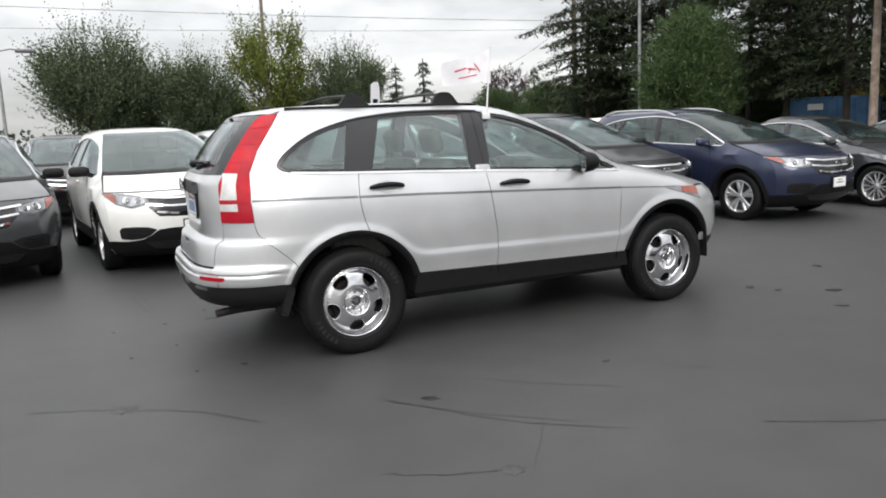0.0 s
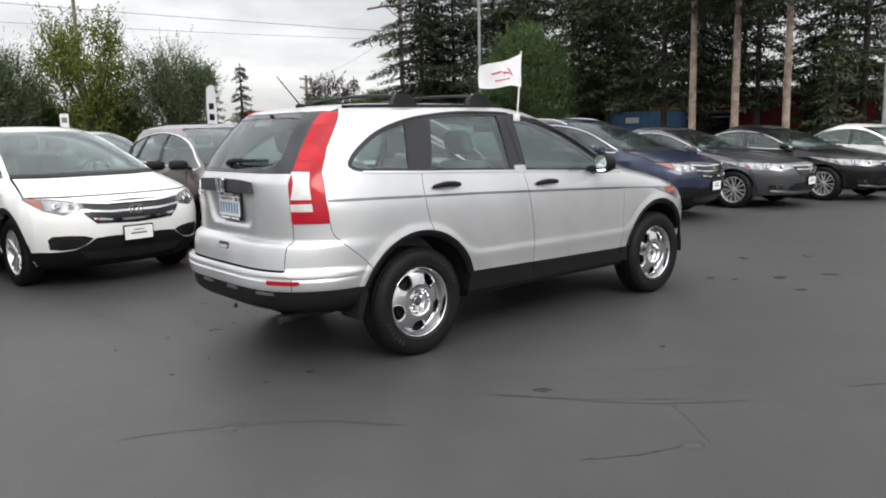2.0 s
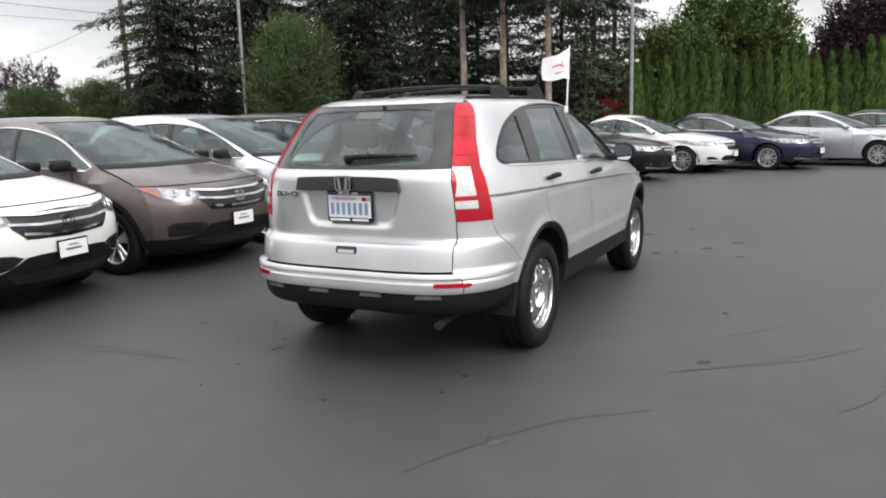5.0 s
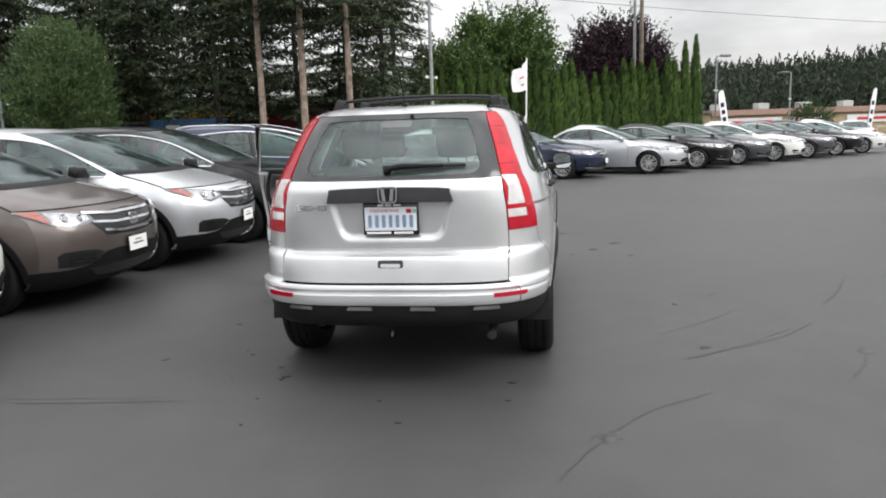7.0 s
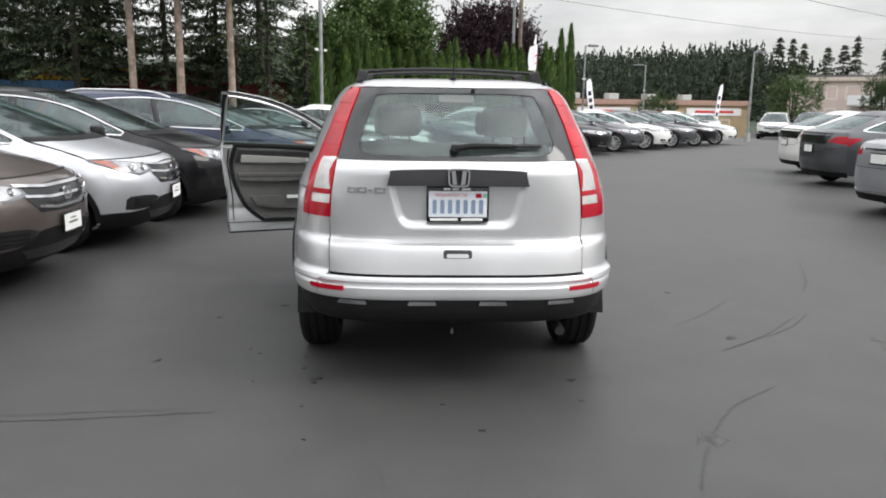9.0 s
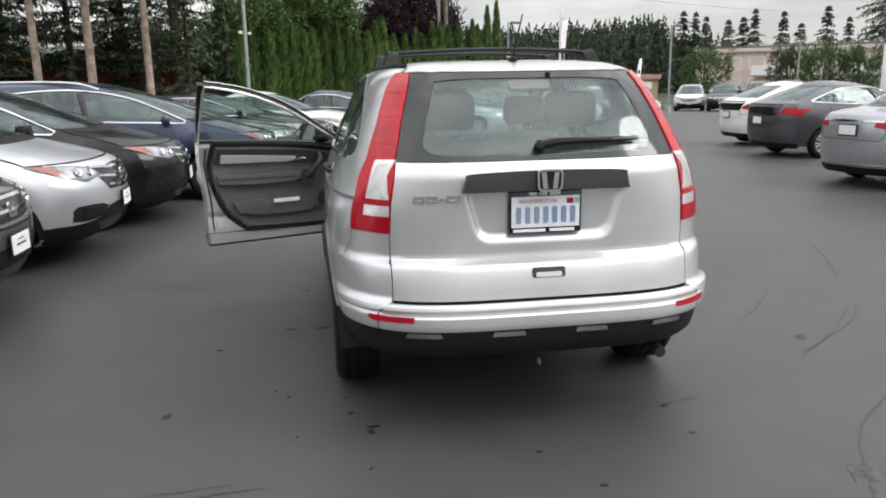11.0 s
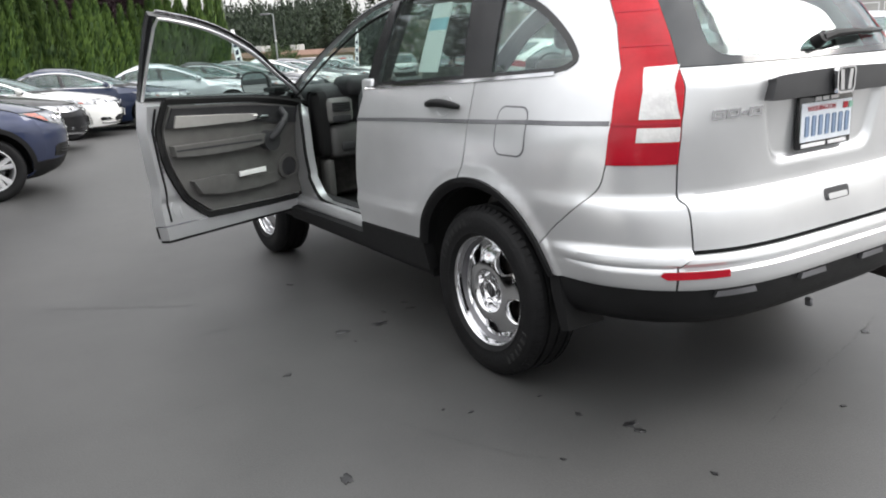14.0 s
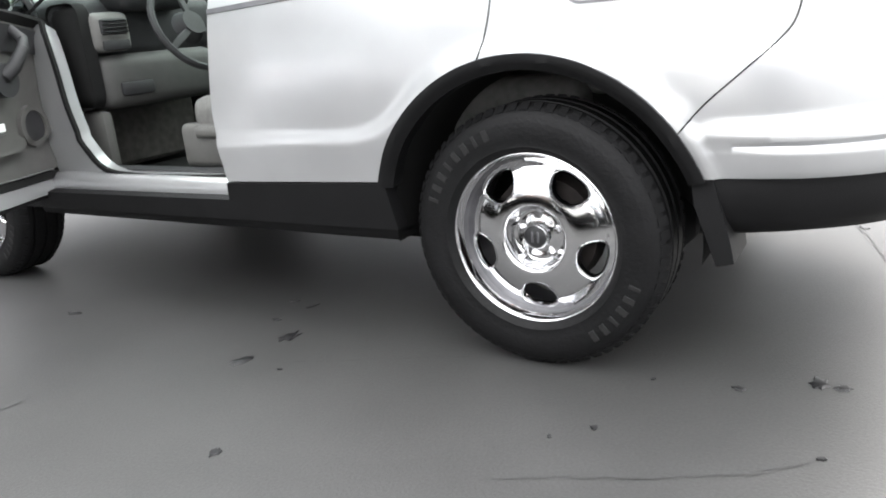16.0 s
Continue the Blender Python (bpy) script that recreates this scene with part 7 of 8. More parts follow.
# single firs over the apartment roofs
f5 = fir("fir_tree", 14.0, 2.6, 3.4, 8, "distant pointed fir beyond the valley", False, 4, 2.1)
f5.matrix_world = pose(100.5, -51.0, -2.6) @ Matrix.Diagonal((.98, .98, .95, 1))
for i, (x, y, h) in enumerate(((93.9, -49.4, .93), (93.3, -50.6, .88), (91.9, -53.0, .84), (91.0, -54.6, .86), (90.3, -55.8, .94), (88.5, -58.7, .90), (87.3, -60.4, .78), (85.6, -62.8, .93), (84.2, -64.8, .82), (97.0, -42.0, .72), (96.0, -45.0, .78), (81.0, -68.5, .80))):
    copy_thing(f5, pose(x * 1.06, y * 1.06, -2.6, 0, 0, 47 * i) @ Matrix.Diagonal((.85 + .05 * (i % 4), .85 + .05 * (i % 4), h * 1.06, 1)))
for i, (x, y, h) in enumerate(((81.5, -67.8, 1.7), (78.6, -71.2, 1.9), (76.2, -73.8, 1.75))):
    copy_thing(f5, pose(x, y, -2.6, 0, 0, 77 * i) @ Matrix.Diagonal((1.3, 1.3, h, 1)))


def far_woods():
    """The wooded ridge beyond the valley and the low tree line behind the street."""
    rnd = random.Random(77)
    vs, fs = [], []

    def spike(x, y, z, h, r):
        """A distant tree as a loose cone of small ragged tufts."""
        n = 26
        for k in range(n):
            f = (k + .5) / n
            a = rnd.uniform(0, 6.283)
            q = r * (1 - f) ** .8 * rnd.uniform(.25, 1.0)
            c = Vector((x + q * math.cos(a), y + q * math.sin(a), z + h * f))
            u = Vector((rnd.uniform(-1, 1), rnd.uniform(-1, 1), rnd.uniform(-.7, .2))).normalized() * r * rnd.uniform(.20, .38) * (1.15 - .7 * f)
            v = Vector((rnd.uniform(-.45, .45), rnd.uniform(-.45, .45), 1)).normalized() * h * .045 * rnd.uniform(.8, 1.5)
            o = len(vs)
            vs.extend((tuple(c - u), tuple(c - v), tuple(c + u), tuple(c + v)))
            fs.append((o, o + 1, o + 2, o + 3))
    for _ in range(5200):
        b = radians(rnd.uniform(-25.5, 8) if _ % 8 else rnd.uniform(-60, -25.5))
        d = rnd.uniform(140, 228)
        g = (d - 120) / 105 * min(1, max(.1, (math.degrees(b) + 36) / 11))
        x, y = d * math.cos(b), d * math.sin(b)
        spike(x, y, -4 + 13.5 * g * (1 + .12 * math.sin(b * 9)), rnd.choice((3.5, 5.0, 6.5, 8.0)) * rnd.uniform(.8, 1.15), rnd.uniform(1.5, 2.6))
    for _ in range(420):
        b = radians(rnd.uniform(55, 130))
        d = rnd.uniform(110, 160)
        spike(d * math.cos(b), d * math.sin(b), -1, rnd.uniform(3.0, 5.5), rnd.uniform(1.6, 3.0))
    tagged(part("far_woods", (vs, fs), M_HILL), "distant dark green wooded ridge", "forest", kind="stuff")
    n, vs2, fs2 = 40, [], []
    for i in range(n + 1):
        b = radians(lerp(-75, 30, i / n))
        for d, z in ((105, -3.2), (140, -1.5), (180, 5.0), (235, 11.5), (420, 13.0)):
            vs2.append((d * math.cos(b), d * math.sin(b), -3.2 + (z + 3.2 + (1.2 * math.sin(b * 9) if d > 150 else 0)) * min(1, max(.08, (math.degrees(b) + 36) / 11))))
    for i in range(n):
        for j in range(4):
            fs2.append((i * 5 + j, i * 5 + j + 1, i * 5 + 6 + j, i * 5 + 5 + j))
    tagged(part("hillside", (vs2, fs2), simple("hill_undergrowth", (.03, .045, .025), .9, 0, .4, .2)), "dark green hillside under the far woods", "hill", kind="structure")


far_woods()


# ---- poles, wires, signs ----
def light_pole(name, x, y, h, r=.055, arm=None, lamp=True, mat=None, bracket=2.95, z=None):
    p = tagged(empty(name, pose(x, y, LEVEL(x) if z is None else z)), "grey metal car-lot light pole on a round base", "light pole", "lot light poles")
    part("pole", cyl(r, r * .8, h, 14), mat or M_POLEMETAL, p)
    part("pole_base", cyl(.16, .15, .45, 16), simple("concrete_base", (.35, .34, .33), .9), p)
    if bracket:
        part("bracket", tube([(-.22, .1, bracket), (.22, -.1, bracket)], .015, 6), M_POLEMETAL, p)
        for s in (-1, 1):
            part("spot_lamp", box(s * .22, -s * .1, bracket + .03, .09, .09, .07, .015, 2), M_LETTERW, p)
    if arm:
        ax, ay, L = arm
        part("lamp_arm", tube([(0, 0, h - .05), (ax * L * .5, ay * L * .5, h + .05), (ax * L, ay * L, h)], .03, 6), M_POLEMETAL, p)
        part("lamp_head", box(0, 0, 0, .60, .22, .12, .04, 2, pose(ax * L, ay * L, h, 0, 0, math.degrees(math.atan2(ay, ax)))), M_STEEL, p)
    return p


light_pole("light_pole", 17.7, 2.7, 8.0)
light_pole("light_pole", 27.2, -4.1, 9.0, .065)
light_pole("light_pole", 16.55, 16.0, 8.5, .06, None, True, None, 2.6)
light_pole("light_pole", 6.6, 29.7, 9.0, .085, None, True, M_POLEWOOD, None)
light_pole("light_pole", 33.3, -8.5, 4.6, .05, (.5, -.85, .5))
light_pole("light_pole", 34.0, -17.3, 4.5, .06, (.5, -.85, .6), True, None, None)
light_pole("light_pole", 45.0, -15.2, 4.6, .055, (.5, .85, .5))
light_pole("light_pole", 18.6, -20.0, 6.5, .12, None, True, None, None)
light_pole("light_pole", 24.0, -29.5, 4.5, .07, None, True, None, None)
light_pole("light_pole", 26.5, -33.0, 6.5, .07, None, True, None, None)
light_pole("light_pole", 42.0, -30.0, 4.2, .07, (.7, -.7, .5), True, None, None)
light_pole("light_pole", -3.6, 24.0, 4.6, .06, (.95, .3, .9), True, None, None)


def utility_pole(x, y, h, z=0.0, r=.15):
    p = tagged(empty("utility_pole", pose(x, y, z)), "weathered wooden utility pole with cross-arms", "utility pole")
    part("pole", cyl(r, r * .75, h, 12), M_POLEWOOD, p)
    for k, zz in enumerate((h - .35, h - 1.1)):
        part("cross_arm", box(0, 0, zz, 2.0, .09, .11, .01, 1, pose(0, 0, 0, 0, 0, 28)), M_POLEWOOD, p)
        for s in (-.9, -.45, .45, .9):
            part("insulator", cyl(.035, .03, .12, 8, pose(0, 0, 0, 0, 0, 28) @ pose(s, 0, zz + .05)), M_STEEL, p)
    return p


street_pole = utility_pole(24.0, 30.3, 9.4)
part("lamp_arm", tube([(0, 0, 8.45), (-.75, .60, 8.42), (-1.45, 1.15, 8.28)], .06, 8), M_POLEWOOD, street_pole, "grey lamp arm")
part("arm_brace", tube([(0, 0, 7.7), (-.6, .48, 8.38)], .03, 6), M_POLEWOOD, street_pole)
utility_pole(32.6, 55.4, 6.6)
utility_pole(27.0, -4.35, 9.8, LEVEL(27), .09)


def cable(a, b, sag, r=.016):
    pts = [(lerp(a[0], b[0], i / 16), lerp(a[1], b[1], i / 16), lerp(a[2], b[2], i / 16) - sag * 4 * (i / 16) * (1 - i / 16)) for i in range(17)]
    tagged(part("overhead_cable", tube(pts, r * .8, 5), M_POLEMETAL), "dark overhead power cable between poles", "cable")


cable((-40, 44, 10.2), (24.0, 30.3, 7.0), .5, .022)
cable((-40, 46, 9.0), (24.0, 30.6, 6.6), .6)
cable((24.0, 30.3, 7.2), (32.6, 55.4, 6.2), .4)
cable((32.6, 55.4, 6.2), (60, 90, 6.6), .5)
cable((27.0, -4.35, 9.0), (75, -70, 10.0), .9, .03)
cable((27.0, -4.35, 8.2), (75, -70, 8.6), .9, .03)
cable((30, 12, 8.6), (90, -60, 9.6), .8, .03)


def feather_banner(x, y, z, h, w, lean, face_deg, label, bars):
    b = tagged(empty("feather_banner", pose(x, y, z, 0, lean, face_deg)), label, "banner flag")
    part("banner_pole", tube([(0, 0, 0), (0, 0, h * .8), (.06, 0, h * .96), (w * .6, 0, h)], .014, 6), M_STEEL, b)
    ch = flat((0, 0, 0), (1, 0, 0), (0, 0, 1), (0, -1, 0))
    part("banner_cloth", shell(curve([(.01, .45), (.02, h * .8), (.07, h * .95), (w * .6, h * .99), (w, h * .9), (w * .96, .6), (w * .9, .45)], 4), ch, .006, 0, .15), M_FLAG, b)
    for k in range(bars):
        for s in (.004, -.010):
            part("banner_mark", shell(rrect(w * .5, lerp(.75, h * .82, (k + .5) / bars), w * .5, h * .07, .02), ch, .003, s, .1), simple("banner_blue", (.03, .05, .16), .8) if k == 0 and s > 0 else M_NAVY, b)


feather_banner(9.1, 23.1, 0, 3.4, .55, 0, 25, "white feather banner with dark lettering bars", 5)
feather_banner(33.2, -9.0, LEVEL(33), 3.0, .42, -12, -60, "leaning white feather banner on the lot", 5)
feather_banner(37.0, -16.6, LEVEL(37), 3.1, .35, 8, -60, "white feather banner beyond the parked cars", 4)


def pylon_sign():
    s = tagged(empty("pylon_sign", pose(24.2, -22.4, LEVEL(24), 0, 0, -38)), "tall white pylon sign with a blue illuminated head", "sign")
    part("pylon", box(0, 0, 1.5, .30, 1.05, 3.0, .02, 2), M_LETTERW, s, "white clad pylon")
    part("pylon_base", box(0, 0, .1, .5, 1.1, .25, .03, 2), M_POLEMETAL, s)
    blue = simple("sign_blue", (.025, .16, .58), .35, 0, .05)
    hd = part("sign_head", box(0, 0, 3.62, .34, 1.08, 1.42, .03, 2), blue, s, "blue sign head with plain white mark")
    for sd in (-1, 1):
        ch = flat((sd * .172, 0, 0), (0, -sd, 0), (0, 0, 1), (sd, 0, 0))
        part("sign_mark_frame", shell(rrect(0, 3.80, .52, .46, .10), ch, .006, .004, .1, [rrect(0, 3.80, .44, .38, .08)]), M_LETTERW, hd)
        for d in (-1, 1):
            part("sign_mark", shell([(d * .16, 3.94), (d * .08, 3.94), (d * .05, 3.66), (d * .13, 3.66)], ch, .006, .004, .1), M_LETTERW, hd)
        part("sign_lettering", shell(rrect(0, 3.20, .60, .09, .02), ch, .006, .004, .1), M_LETTERW, hd)


pylon_sign()


# ---- buildings ----
def windows_on(parent, ch, rects, glassmat, frame=.06, lift=.02):
    for cx, cz, w, h in rects:
        f = part("window", shell(rrect(cx, cz, w, h, .02, 1), ch, .08, lift, .5, [rrect(cx, cz, w - 2 * frame, h - 2 * frame, .02, 1)]), M_LETTERW, parent)
        part("pane", shell(rrect(cx, cz, w - 2 * frame, h - 2 * frame, .01, 1), ch, .02, lift - .04, .6), glassmat, f)


M_WINDARK = simple("dark_window_glass", (.03, .035, .04), .1, 0, .2, 2)
M_TAN = simple("tan_stucco", (.42, .33, .20), .9, 0, .1, .6, .1, 20)
M_BEIGE = simple("beige_siding", (.60, .50, .44), .85, 0, .1, .5, .1, 12)
M_REDWALL = simple("dark_red_metal_wall", (.16, .012, .012), .6, 0, .15, .8)
M_YELLOW = simple("yellow_sign_band", (.75, .42, .01), .5, 0, .08, 2)
M_REDSIGN = simple("red_sign_face", (.55, .05, .04), .5, 0, .1, 1)
M_ROOFGREY = simple("grey_roof", (.16, .15, .15), .9, 0, .15, .7)
M_CONC = simple("pale_concrete", (.45, .44, .42), .9, 0, .12, .8)
M_DUMP = simple("blue_container_paint", (.05, .14, .27), .55, 0, .2, 1.5)


def building(name, x, y, z, deg, L, D, H, wall, label, roofh=.25):
    b = tagged(empty(name, pose(x, y, z, 0, 0, deg)), label, "building")
    part("wall", box(L / 2, D / 2, H / 2, L, D, H, .02, 1), wall, b)
    part("roof", box(L / 2, D / 2, H + roofh / 2, L + .5, D + .5, roofh, .04, 1), M_ROOFGREY, b)
    return b, flat((0, 0, 0), (1, 0, 0), (0, 0, 1), (0, -1, 0))


def restaurant():
    """The dark red building with a yellow band behind the firs; its front faces the lot."""
    b, ch = building("restaurant", 26.6, 17.5, -.35, -81, 15.0, 7, 2.85, M_REDWALL, "dark red low building with a yellow sign band", .18)
    part("stone_base", shell([(0, 0), (15, 0), (15, .9), (0, .9)], ch, .1, .08, 1.5), M_CONC, b)
    bd = part("sign_band", shell([(0.2, 2.45), (6.2, 2.45), (6.2, 2.95), (0.2, 2.95)], ch, .2, .25, 1.0), M_YELLOW, b, "yellow band with red shapes")
    for k in range(5):
        part("sign_shape", shell(rrect(.9 + k * 1.15, 2.70, .7, .24, .08), ch, .03, .28, .5), M_REDSIGN, bd)
    windows_on(b, ch, [(1.2, 1.6, 1.4, 1.0), (3.0, 1.6, 1.4, 1.0), (4.8, 1.6, 1.4, 1.0)], M_WINDARK, .06, .09)
    part("awning", box(3.0, -.45, 2.30, 6.0, .9, .10, .02, 1), M_CONC, b)
    part("red_panel", shell([(11.2, .9), (12.2, .9), (12.2, 2.3), (11.2, 2.3)], ch, .1, .15, .5), M_REDSIGN, b)


restaurant()


def strip_mall():
    b, ch = building("strip_mall", 68.5, -15.0, -2.4, -72, 22, 12, 3.9, M_TAN, "long tan strip mall with a pinkish-brown roof edge", .3)
    part("roof_edge", shell([(0, 3.7), (22, 3.7), (22, 4.2), (0, 4.2)], ch, .3, .35, 2), simple("pinkish_brown_fascia", (.34, .22, .17), .8), b)
    for x0, w in ((1.2, 6.0), (8.0, 3.5), (14.0, 7.0)):
        s = part("shop_sign", shell(rrect(x0 + w / 2, 3.05, w, .75, .05), ch, .1, .12, 1), M_LETTERW, b)
        part("sign_bar", shell(rrect(x0 + w / 2, 3.05, w * .7, .26, .03), ch, .03, .14, 1), M_REDSIGN, s)
    windows_on(b, ch, [(2.5 + 3.2 * k, 1.25, 2.4, 2.0) for k in range(6)], M_WINDARK)
    for k in range(4):
        part("roof_unit", box(3 + k * 4.6, 4, 4.5, 1.2, 1.0, .6, .05, 1), M_CONC, b)


strip_mall()


def apartments():
    b, ch = building("apartment_building", 71.5, -38.2, -2.5, -137, 36, 12, 6.5, M_BEIGE, "beige two-storey apartment block with dark windows", .35)
    part("fascia", shell([(0, 6.3), (36, 6.3), (36, 6.65), (0, 6.65)], ch, .3, .35, 3), simple("cream_fascia", (.62, .54, .46), .8), b)
    windows_on(b, ch, [(2 + 4.1 * k + d, z, w, 1.25) for k in range(8) for d, w in ((0, 1.5), (2.1, 1.0)) for z in (1.5, 3.1, 5.2)], M_WINDARK)
    for k in range(4):
        bal = part("balcony", box(7.5 + 8.5 * k, -.6, 4.0, 3.2, 1.2, .15, .02, 1), M_CONC, b)
        part("balcony_front", box(7.5 + 8.5 * k, -1.15, 4.5, 3.2, .08, .9, .02, 1), M_LETTERW, bal)


apartments()


def showroom():
    b, ch = building("showroom", 25.5, -33.5, -.6, -140, 20, 10, 5.2, M_CONC, "pale dealership building with a blue fascia wave", .2)
    bl = simple("fascia_blue", (.03, .20, .55), .4)
    part("blue_fascia", shell(curve([(-.5, 3.75), (2, 3.7), (4, 4.1), (7, 4.3), (20, 4.3)], 4) + [(20, 4.75), (7, 4.75), (4, 4.5), (2, 4.05), (-.5, 4.05)], ch, .5, .55, .8), bl, b)
    windows_on(b, ch, [(6 + 3 * k, 1.6, 2.8, 2.6) for k in range(4)], M_WINDARK)


showroom()


def tent(x, y, z, w, deg):
    t = tagged(empty("party_tent", pose(x, y, z, 0, 0, deg)), "blue and white striped canopy tent on white poles", "tent")
    n = 11
    ms = (M_FLAG, simple("tent_blue_stripe", (.10, .27, .36), .8))
    for side in range(4):
        r = pose(0, 0, 0, 0, 0, 90 * side)
        for k in range(n):
            a0, a1 = lerp(-w / 2, w / 2, k / n), lerp(-w / 2, w / 2, (k + 1) / n)
            v = [r @ Vector(p) for p in ((a0, -w / 2, 2.2), (a1, -w / 2, 2.2), (a1 * .04, -w * .02, 3.6), (a0 * .04, -w * .02, 3.6), (a0, -w / 2, 1.95), (a1, -w / 2, 1.95))]
            part("canopy_stripe", ([tuple(p) for p in v] + [tuple(p - Vector((0, 0, .01))) for p in v], [(0, 1, 2, 3), (4, 5, 1, 0), (9, 8, 7, 6), (6, 7, 11, 10)]), ms[k % 2], t)
        part("tent_pole", cyl(.04, .04, 2.2, 8, r @ pose(w / 2, -w / 2, 0)), M_LETTERW, t)


tent(29.5, -31.0, -1.2, 4.2, 20)


def roadside():
    s = tagged(empty("roadside_sign", pose(23.4, 49.8, 0, 0, 0, -29)), "long red roadside shop fascia beyond the street", "sign")
    part("fascia", box(2.2, 0, 2.75, 4.4, .5, 1.1, .04, 1), M_REDSIGN, s)
    part("fascia_lettering", box(2.2, -.26, 2.95, 3.2, .02, .14, .01, 1), M_LETTERW, s)
    part("fascia_lettering", box(2.2, -.26, 2.55, 2.4, .02, .12, .01, 1), M_LETTERW, s)
    part("support_wall", box(2.2, .3, 1.1, 4.2, .3, 2.2, .02, 1), M_CONC, s)
    b, ch = building("shop_building", 28.3, 47.0, 0, -29, 9, 6, 2.6, simple("brown_brick_wall", (.17, .10, .07), .9, 0, .15, 2), "low brown shop building beyond the street")
    windows_on(b, ch, [(1.5 + 2 * k, 1.3, 1.4, 1.2) for k in range(4)], M_WINDARK)
    sg = tagged(empty("notice_board", pose(27.5, 38.5, 0, 0, 0, -29)), "cream notice board on two posts", "sign")
    part("board", box(0, 0, 2.0, 1.3, .1, 1.2, .02, 1), simple("cream_board", (.55, .50, .38), .7), sg)
    part("board_lettering", box(0, -.06, 2.1, .9, .02, .4, .01, 1), M_STEEL, sg)
    for d in (-.6, .6):
        part("post", box(d, 0, .8, .08, .08, 1.6, .01, 1), M_POLEWOOD, sg)
    rs = tagged(empty("street_sign", pose(5.5, 28.5, 0, 0, 0, -14)), "small white street sign on a post", "sign")
    part("sign_plate", box(0, 0, 2.2, .32, .02, .58, .01, 1), M_LETTERW, rs)
    part("sign_writing", box(0, -.012, 2.25, .2, .006, .2, .002, 1), M_STEEL, rs)
    part("post", cyl(.03, .03, 2.4, 8, pose(0, .03, 0)), M_POLEMETAL, rs)
    c = tagged(empty("blue_container", pose(22.6, 14.6, -.3, 0, 0, -56)), "blue steel container with a white notice", "container")
    part("container_body", box(1.4, 0, 1.15, 2.9, 1.6, 2.3, .03, 1), M_DUMP, c)
    for k in range(10):
        part("rib", box(.12 + k * .28, -.82, 1.15, .06, .05, 2.1, .01, 1), M_DUMP, c)
    part("notice", box(.8, -.86, 1.95, .5, .02, .22, .005, 1), M_PAPER, c)


roadside()


# ---- the parked rows ----
def place(car, nose_x, nose_y, heading, length):
    """The pose of a car whose nose stands at a spot and points along heading."""
    c, s = math.cos(radians(heading)), math.sin(radians(heading))
    x, y = nose_x - c * length, nose_y - s * length
    return pose(x, y, LEVEL(x + c * 1.3), 0, 0, heading)


def cars(kind, style, length, rows, group, category):
    first = None
    for nx, ny, hd, mat, label in rows:
        m = place(None, nx, ny, hd, length)
        if first is None:
            ob = first = parked_car(kind, style)
            ob.matrix_world = m
        else:
            ob = copy_thing(first, m)
        repaint(ob, mat)
        tagged(ob, label, category, group)


def nose_of(wx, wy, hd, fo, hw):
    """Where the nose is, from the right front wheel's outer face."""
    c, s = math.cos(radians(hd)), math.sin(radians(hd))
    return wx + fo * c - hw * s, wy + fo * s + hw * c


cars("parked_suv", SUV, 3.55, [
    (-0.44, 3.08, -84, M_WHITE, "white compact SUV with chrome barred grille and dealer plate"),
    (1.50, 2.97, -91, M_BROWN, "brown metallic compact SUV parked in the display row"),
    (3.61, 2.77, -88, M_SILVER2, "silver compact SUV with black cladding and dealer plate"),
    (5.63, 2.49, -86, M_BLACKP, "black compact SUV beside a silver SUV in the row"),
    (-2.62, 3.05, -84, M_GREY, "dark grey compact SUV parked beside the white one"),
    (-1.55, 9.0, -86, M_BLACKP, "black compact SUV in the second row"),
    (1.9, 9.7, -86, M_SILVER2, "silver compact SUV in the second row"),
    (-4.2, 9.2, -84, M_BLACKP, "black compact SUV in the second row"),
    (13.5, 9.6, -72, M_WHITE, "white compact SUV in the second row"),
    (40.0, -21.5, 150, M_WHITE, "white SUV parked at the far end of the lot"),
    (37.0, -22.0, 146, M_NAVY, "dark SUV parked at the far end of the lot"),
    (34.2, -22.4, 146, M_RED, "dark red SUV parked in the far row"),
    (31.6, -22.6, 146, M_GREY, "grey SUV parked in the far row"),
], "parked SUVs", "car")
cars("parked_suv", dict(SUV, rails=True, black_mirror=False), 3.55, [
    (7.80, 1.54, -83, M_BLUE, "dark blue compact SUV with silver roof rails"),
], "parked SUVs", "car")
SEDANS = [
    (10.45, 1.25, -88, M_GREY, "dark grey mid-size saloon with chrome lip and alloy wheels"),
    (12.65, 0.60, -95, M_BLACKP, "black mid-size saloon parked in the display row"),
    (*nose_of(14.4, 0.7, -102, .965, .9), -102, M_WHITE, "white mid-size saloon parked in the display row"),
    (*nose_of(15.8, -1.1, -107, .965, .9), -107, M_NAVY, "navy blue mid-size saloon in the display row"),
    (*nose_of(17.4, -3.55, -107, .965, .9), -107, M_SILVER2, "silver mid-size saloon seen side-on in the row"),
]
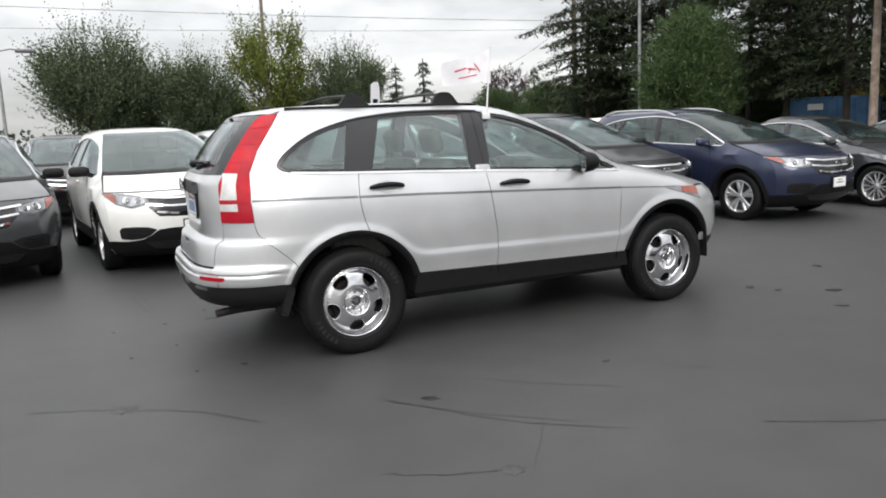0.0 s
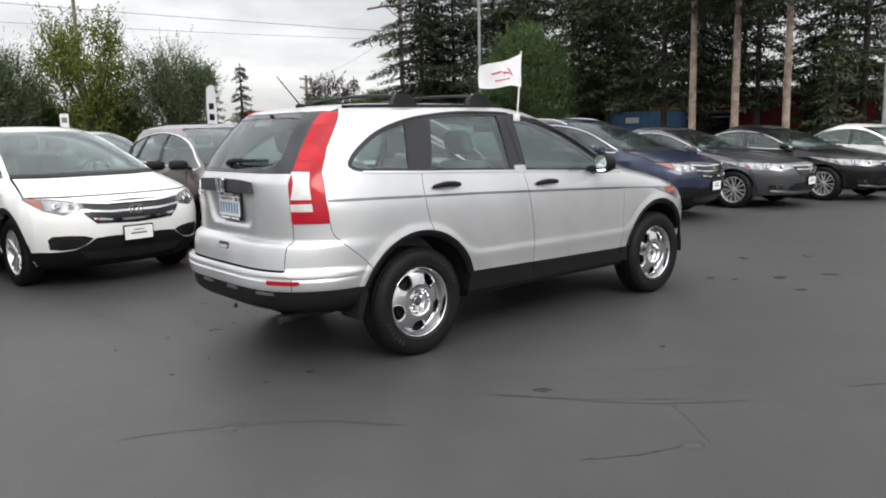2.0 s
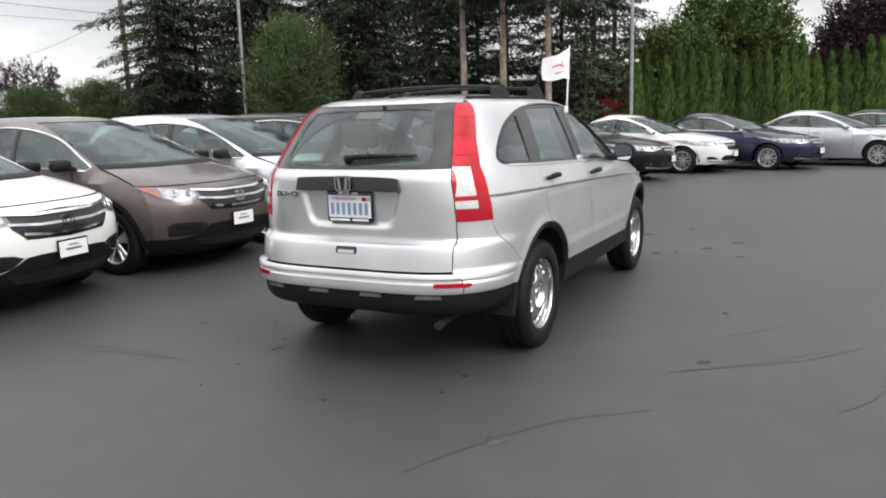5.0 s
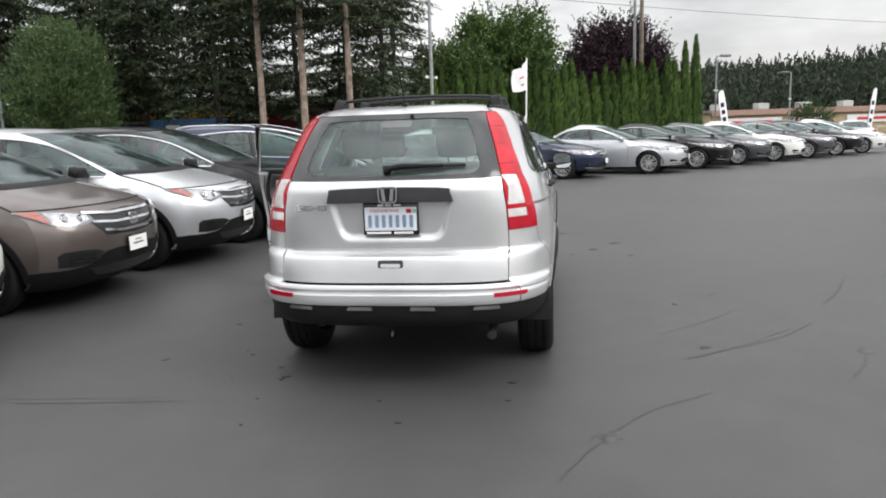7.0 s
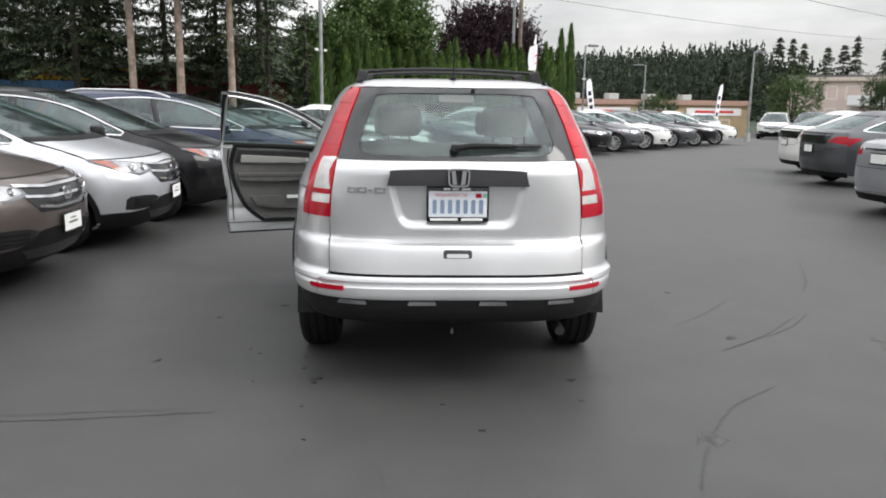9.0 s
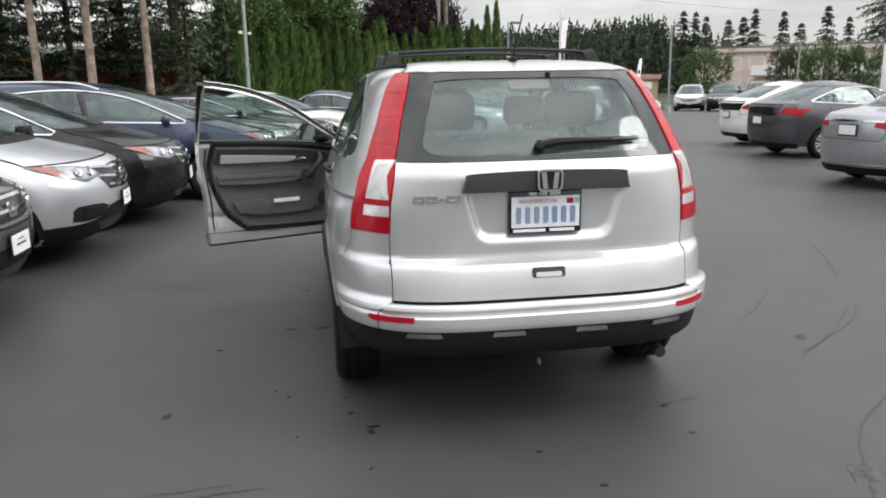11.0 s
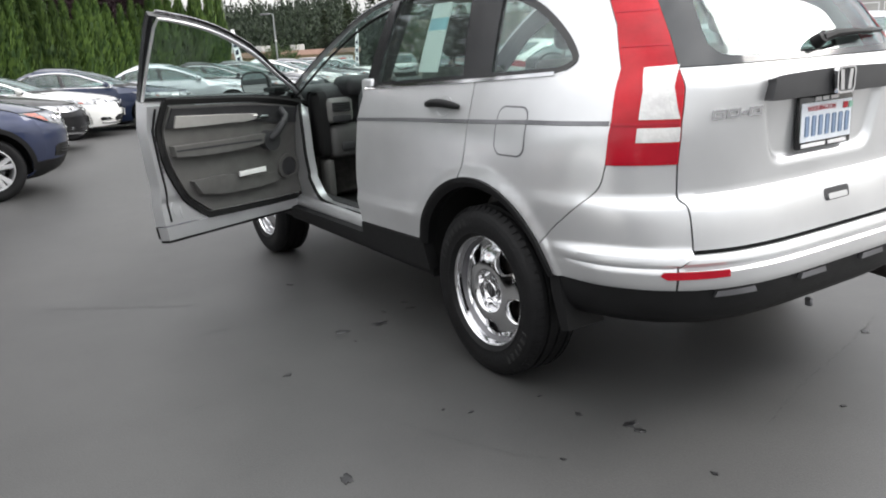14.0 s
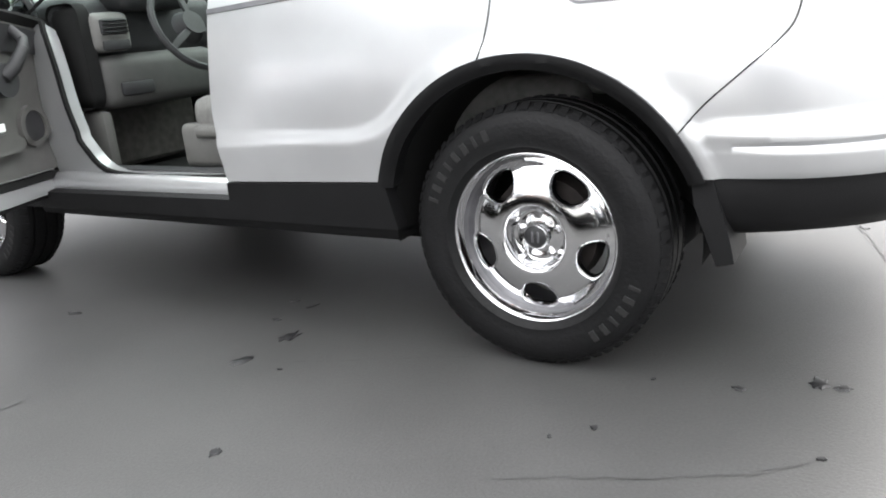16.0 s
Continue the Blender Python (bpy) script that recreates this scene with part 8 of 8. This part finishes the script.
for k, (mat, word) in enumerate(((M_BLACKP, "black"), (M_GREY, "dark grey"), (M_WHITE, "white"), (M_GREY, "blue-grey"), (M_BLACKP, "black"), (M_WHITE, "white"))):
    SEDANS.append((*nose_of(19.3 + 1.83 * k, -5.2 - 1.63 * k, -108, .965, .9), -108, mat, word + " saloon further along the display row"))
# second row behind the first, roofs showing over it
for k, (mat, word) in enumerate(((M_BLACKP, "black"), (M_GREY, "grey"), (M_SILVER2, "silver"), (M_BLACKP, "black"), (M_WHITE, "white"))):
    SEDANS.append((19.4 + 2.1 * k, 1.2 - 2.3 * k, -104, mat, word + " saloon in the second row by the hedge"))
# across the lane, tails towards it
SEDANS += [
    (6.40, -11.13, -81, M_SILVER3, "silver saloon parked tail-out across the lane"),
    (3.62, -10.62, -85, M_SILVER3, "silver-grey saloon parked tail-out across the lane"),
    (12.6, -17.4, 118, M_WHITE, "white saloon in the row behind"),
    (15.2, -18.2, 118, M_GREY, "grey saloon in the row behind"),
    (17.8, -19.0, 118, M_SILVER2, "silver saloon in the row behind"),
    (20.4, -19.8, 118, M_BLACKP, "black saloon in the row behind"),
    (9.9, -16.6, 118, M_BLACKP, "black saloon in the row behind"),
    (7.2, -15.8, 118, M_NAVY, "navy saloon in the row behind"),
    (38.0, -14.0, -8, M_WHITE, "white saloon at the far end of the lot"),
    (40.5, -16.6, -8, M_SILVER2, "silver saloon at the far end of the lot"),
    (45.5, -19.5, -60, M_BLACKP, "black saloon at the far end of the lot"),
    (4.5, 10.6, -80, M_WHITE, "white saloon in the second row"),
    (7.2, 9.9, -78, M_GREY, "grey saloon in the second row"),
    (10.2, 8.8, -76, M_SILVER2, "silver saloon in the second row"),
]
cars("parked_sedan", SEDAN, 3.74, SEDANS, "parked saloons", "car")
cars("parked_hatchback", HATCH, 3.52, [
    (10.08, -12.15, -90, M_GREY, "dark grey hatchback parked tail-out across the lane"),
    (12.8, -13.1, -92, M_WHITE, "white hatchback parked tail-out across the lane"),
], "parked hatchbacks", "car")
